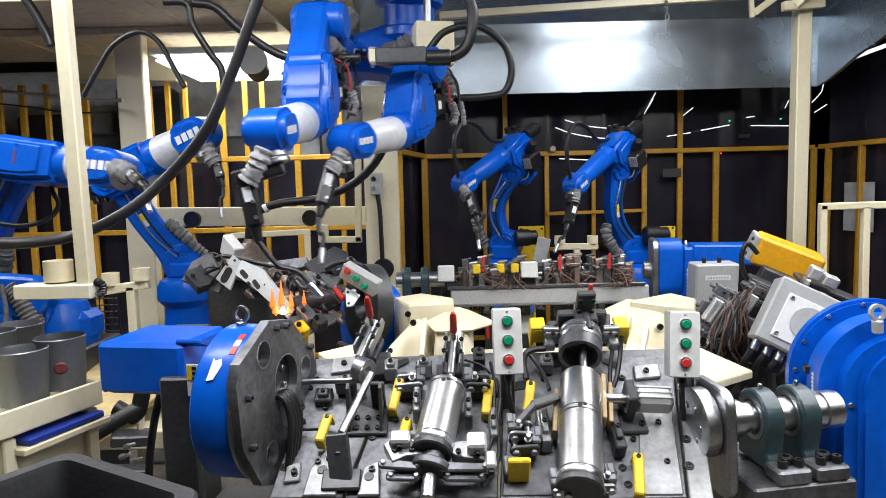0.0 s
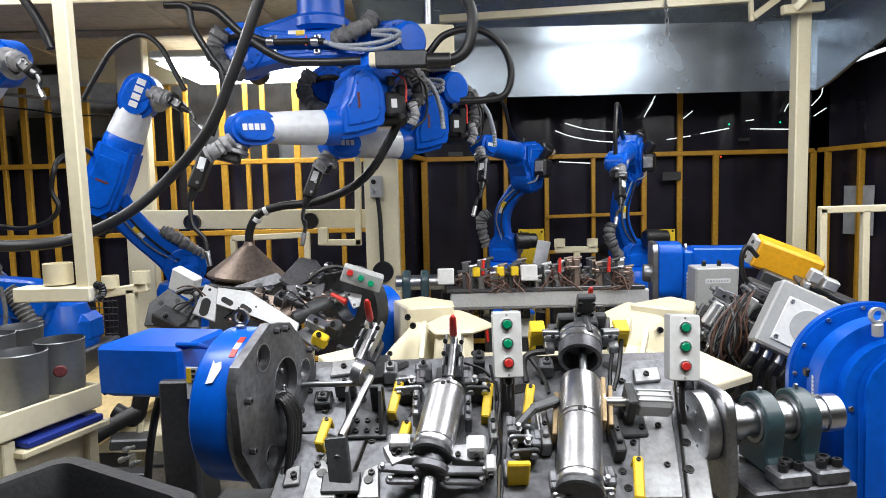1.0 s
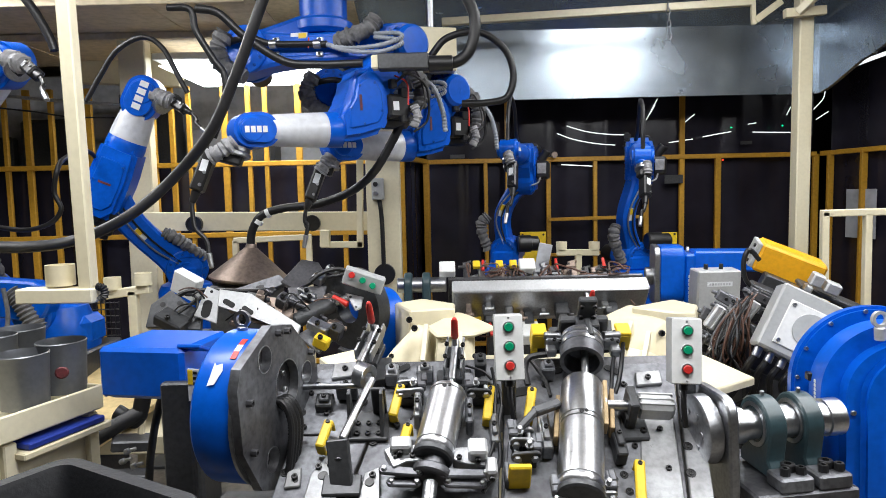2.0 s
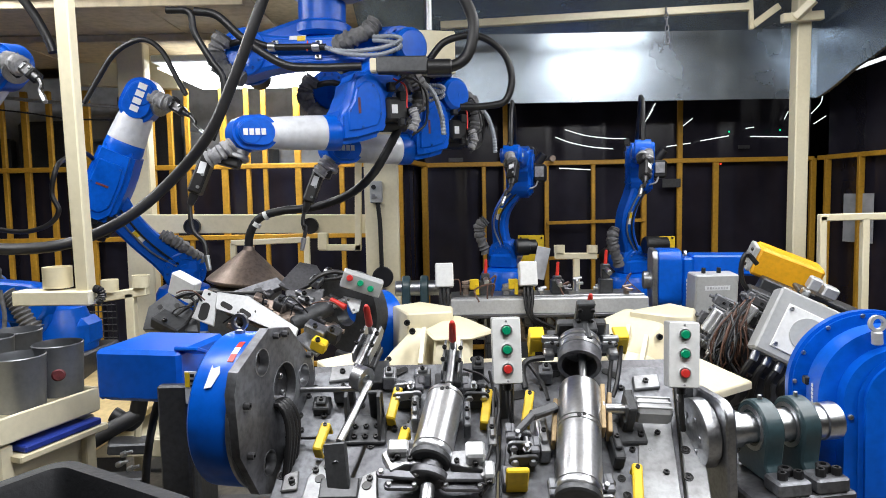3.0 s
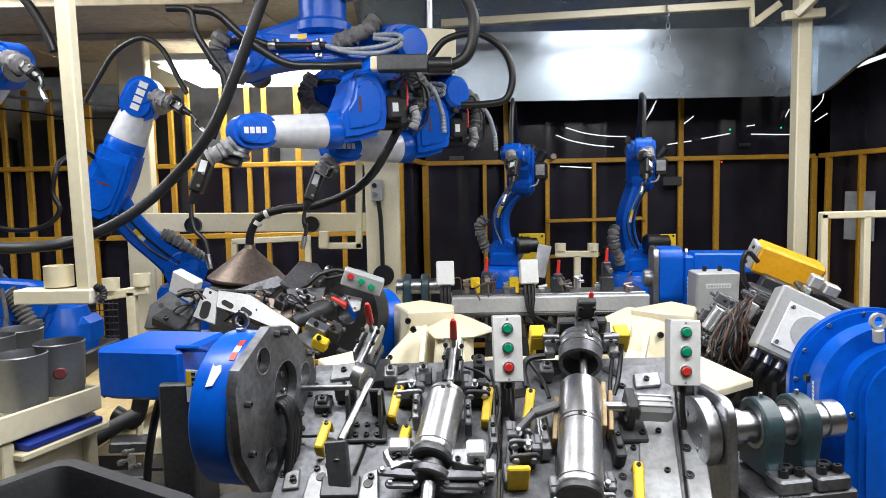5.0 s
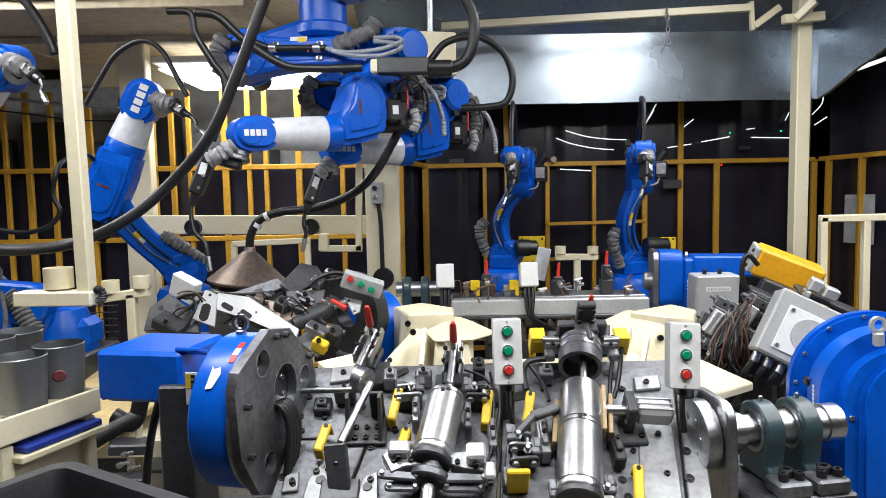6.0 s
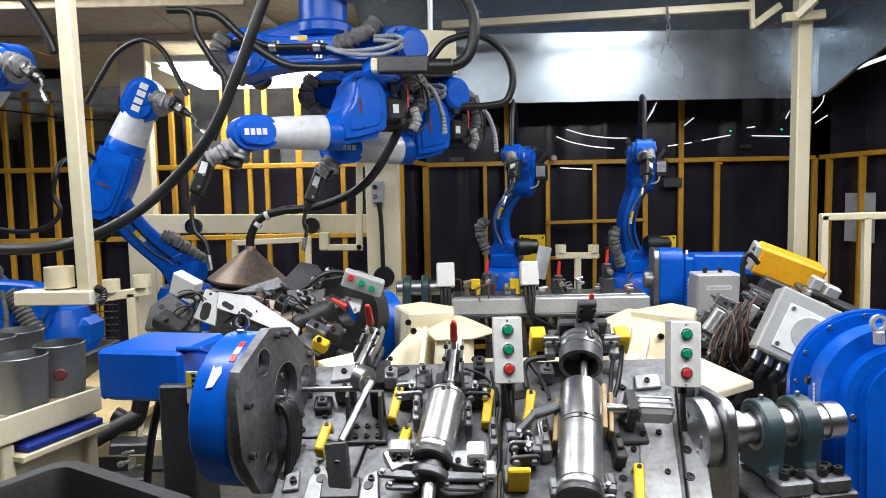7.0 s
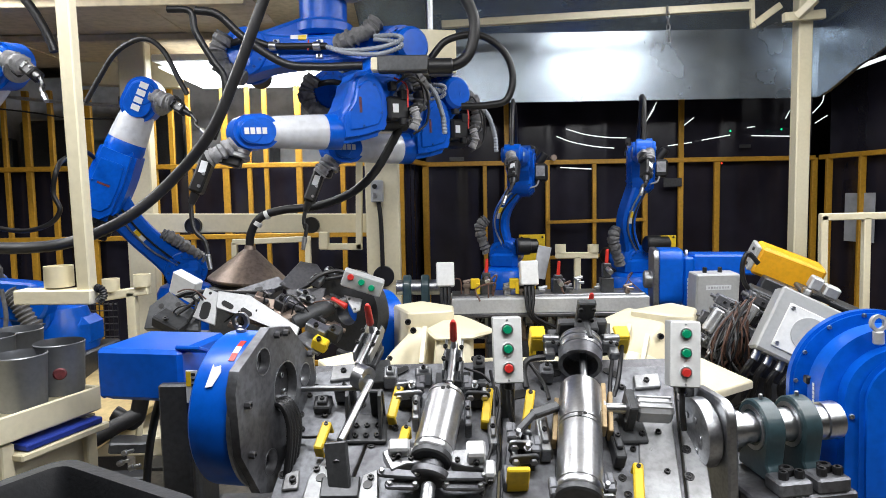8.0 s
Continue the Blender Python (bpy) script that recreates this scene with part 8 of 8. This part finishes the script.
bm.faces.new(lo[-1])
part("tub", bm, BIN, binob)
for k in range(5):
    bm = bmesh.new()
    box(bm, (w / 2 - 0.012, -0.15 + 0.075 * k, -0.01), (0.012, 0.012, h * 0.8), 0.003, BM)
    part("rib", bm, BIN, binob)
p = BM.translation
bm = bmesh.new()
box(bm, (p.x, p.y, (p.z - 0.105) / 2), (0.5, 0.5, p.z - 0.106), 0.01)
single("bin_table", bm, GUNMETAL, "dark steel stand under the bin", "stand")
bm = bmesh.new()
box(bm, (0, 0, 0), (0.62, 0.75, 0.03), 0.004, pose(*(-1.593, 2.9, 0.747), 8, 0, -14))
single("tan_board", bm, BOARD, "tan painted sheet lying in the corner", "board")
bm = bmesh.new()
box(bm, (-1.574, 2.9, 0.628), (0.8, 0.5, 0.08), 0.006)
single("cream_ledge", bm, CREAM, "cream steel ledge below the board", "ledge")
for p, s in (((-1.179, 2.35, 0.756), (0.14, 0.10, 0.04)), ((-1.164, 2.4, 0.806), (0.025, 0.02, 0.14)), ((-1.161, 2.25, 0.67), (0.16, 0.08, 0.03))):
    bm = bmesh.new()
    box(bm, (0, 0, 0), s, 0.006, pose(*p, 0, 8, 24))
    single("steel_bracket", bm, GUNMETAL if s[0] > 0.03 else CREAM, "oily steel bracket below the headstock", "bracket", "brackets")
for p in ((-1.107, 2.15, 0.797), (-1.109, 2.12, 0.774), (-1.062, 2.1, 0.766)):
    bm = bmesh.new()
    cyl(bm, p, (p[0] + 0.018, p[1], p[2] + 0.008), 0.010, seg=14, bevel=0.002)
    cyl(bm, (p[0] + 0.018, p[1], p[2] + 0.008), (p[0] + 0.04, p[1], p[2] + 0.014), 0.006, seg=12, bevel=0.002)
    single("pipe_fitting", bm, STEEL, "steel pipe fitting below the headstock", "fitting", "pipe fittings")
bm = bmesh.new()
box(bm, (-1.192, 2.45, 0.18), (0.7, 0.7, 0.36), 0.02)
single("machine_plinth", bm, DARK, "dark oily machine plinth under the west station", "plinth")
# wire grid beside the robot foot
grid = tagged(new("wire_grid"), "black wire grid panel beside the robot foot", "grid")
for i in range(7):
    x = -2.152 + i * 0.028
    bm = bmesh.new()
    cyl(bm, (x, 3.9, 0.0), (x, 3.9, 1.05), 0.004, seg=6)
    part("wire", bm, BLACK, grid)
for i in range(13):
    bm = bmesh.new()
    cyl(bm, (-2.152, 3.9, 0.56 + i * 0.04), (-2.152 + 0.17, 3.9, 0.56 + i * 0.04), 0.004, seg=6)
    part("wire", bm, BLACK, grid)

# the robot whose foot shows beside the drums
foot = at_pose("welding_robot", pose(*(-2.032, 3.3, 1.086)), "blue robot foot with grey cloth cable sleeve", "robot")
bm = bmesh.new()
lathe(bm, (0.06, 0, -0.2), (0.06, 0, 0.06), [(0, 0.16), (0.03, 0.17), (0.12, 0.165), (0.18, 0.14), (0.24, 0.12), (0.26, 0.09)], 36)
box(bm, (0.15, 0.02, -0.09), (0.16, 0.2, 0.16), 0.035)
cyl(bm, (0.0, -0.17, 0.02), (0.0, 0.1, 0.02), 0.10, seg=28, bevel=0.012)
part("body", bm, BLUE, foot)
bm = slab(stadium(0.40, 0.10, 0.08), 0.11, pose(0.02, -0.1, 0.09) @ pose(0, 0, 0, 90, 0, 0) @ pose(0, 0, 0, 0, 0, 172), 0.012)
part("arm", bm, BLUE, foot)
bm = bmesh.new()
hose(bm, [(-0.06000000000000005, -0.19999999999999973, 0.14700000000000002), (-0.021999999999999797, -0.19999999999999973, 0.10499999999999998), (0.014000000000000234, -0.19999999999999973, 0.03600000000000003), (0.050999999999999934, -0.19999999999999973, -0.03400000000000003)], 0.045, 10, 7, 0.12)
part("cable_sleeve", bm, GREYCLOTH, foot, "crumpled grey cloth cable sleeve")
bm = bmesh.new()
box(bm, (0.05, 0.02, -0.55), (0.4, 0.4, 0.75), 0.01)
part("pedestal", bm, GUNMETAL, foot)

# yellow guard plates and side motors by the rear robots
for p, w, h in (((0.646, 4.75, 1.236), 0.19, 0.26), ((1.6, 4.75, 1.261), 0.20, 0.16)):
    gp = at_pose("guard_plate", pose(*p), "yellow painted guard plate behind a rear robot", "plate", "guard plates")
    bm = bmesh.new()
    box(bm, (0, 0, 0), (w, 0.008, h), 0.002)
    part("plate", bm, YELLOW, gp)
    bm = bmesh.new()
    box(bm, (0, 0.02, -p[2] / 2 - h * 0.2), (0.05, 0.03, p[2] - h * 0.4), 0.003)
    part("post", bm, YELLOW, gp)
    for dx in (-0.4, 0.4):
        for dz in (-0.42, 0.42):
            bm = bmesh.new()
            bolt(bm, (dx * w, -0.004, dz * h), (0, -1, 0), 0.008, 0.006)
            part("screw", bm, BLACK, gp)
for p, n in (((0.491, 4.4, 1.307), 0.15), ((1.366, 4.4, 1.307), 0.17)):
    bm = bmesh.new()
    lathe(bm, p, (p[0] + n, p[1] + 0.02, p[2]), [(0, 0.05), (0.01, 0.058), (n * 0.6, 0.058), (n * 0.62, 0.05), (n - 0.01, 0.05), (n, 0.035)], 20)
    single("servo_motor", bm, BLACK, "black servo motor at a robot shoulder", "motor", "servo motors")
bm = bmesh.new()
box(bm, (0, 0, 0), (0.09, 0.012, 0.22), 0.004, pose(*(0.656, 4.35, 1.201), 0, 12, 0))
single("cloth_rag", bm, COVER, "white cloth hanging by the robot shoulder", "cloth")

# robot pedestals
for p in ((0.427, 4.5, 1.253), (1.312, 4.5, 1.198), (-1.647, 4.1, 1.23), (-2.571, 3.6, 1.168)):
    h = p[2] - 0.45
    bm = bmesh.new()
    box(bm, (p[0], p[1], h / 2), (0.28, 0.28, h - 0.001), 0.01)
    box(bm, (p[0], p[1], 0.012), (0.45, 0.45, 0.024), 0.004)
    single("robot_pedestal", bm, GUNMETAL, "grey steel pedestal under a welding robot", "pedestal", "robot pedestals")


def motions():
    for thing, rows in MOVES:
        walk(thing, rows)


motions()
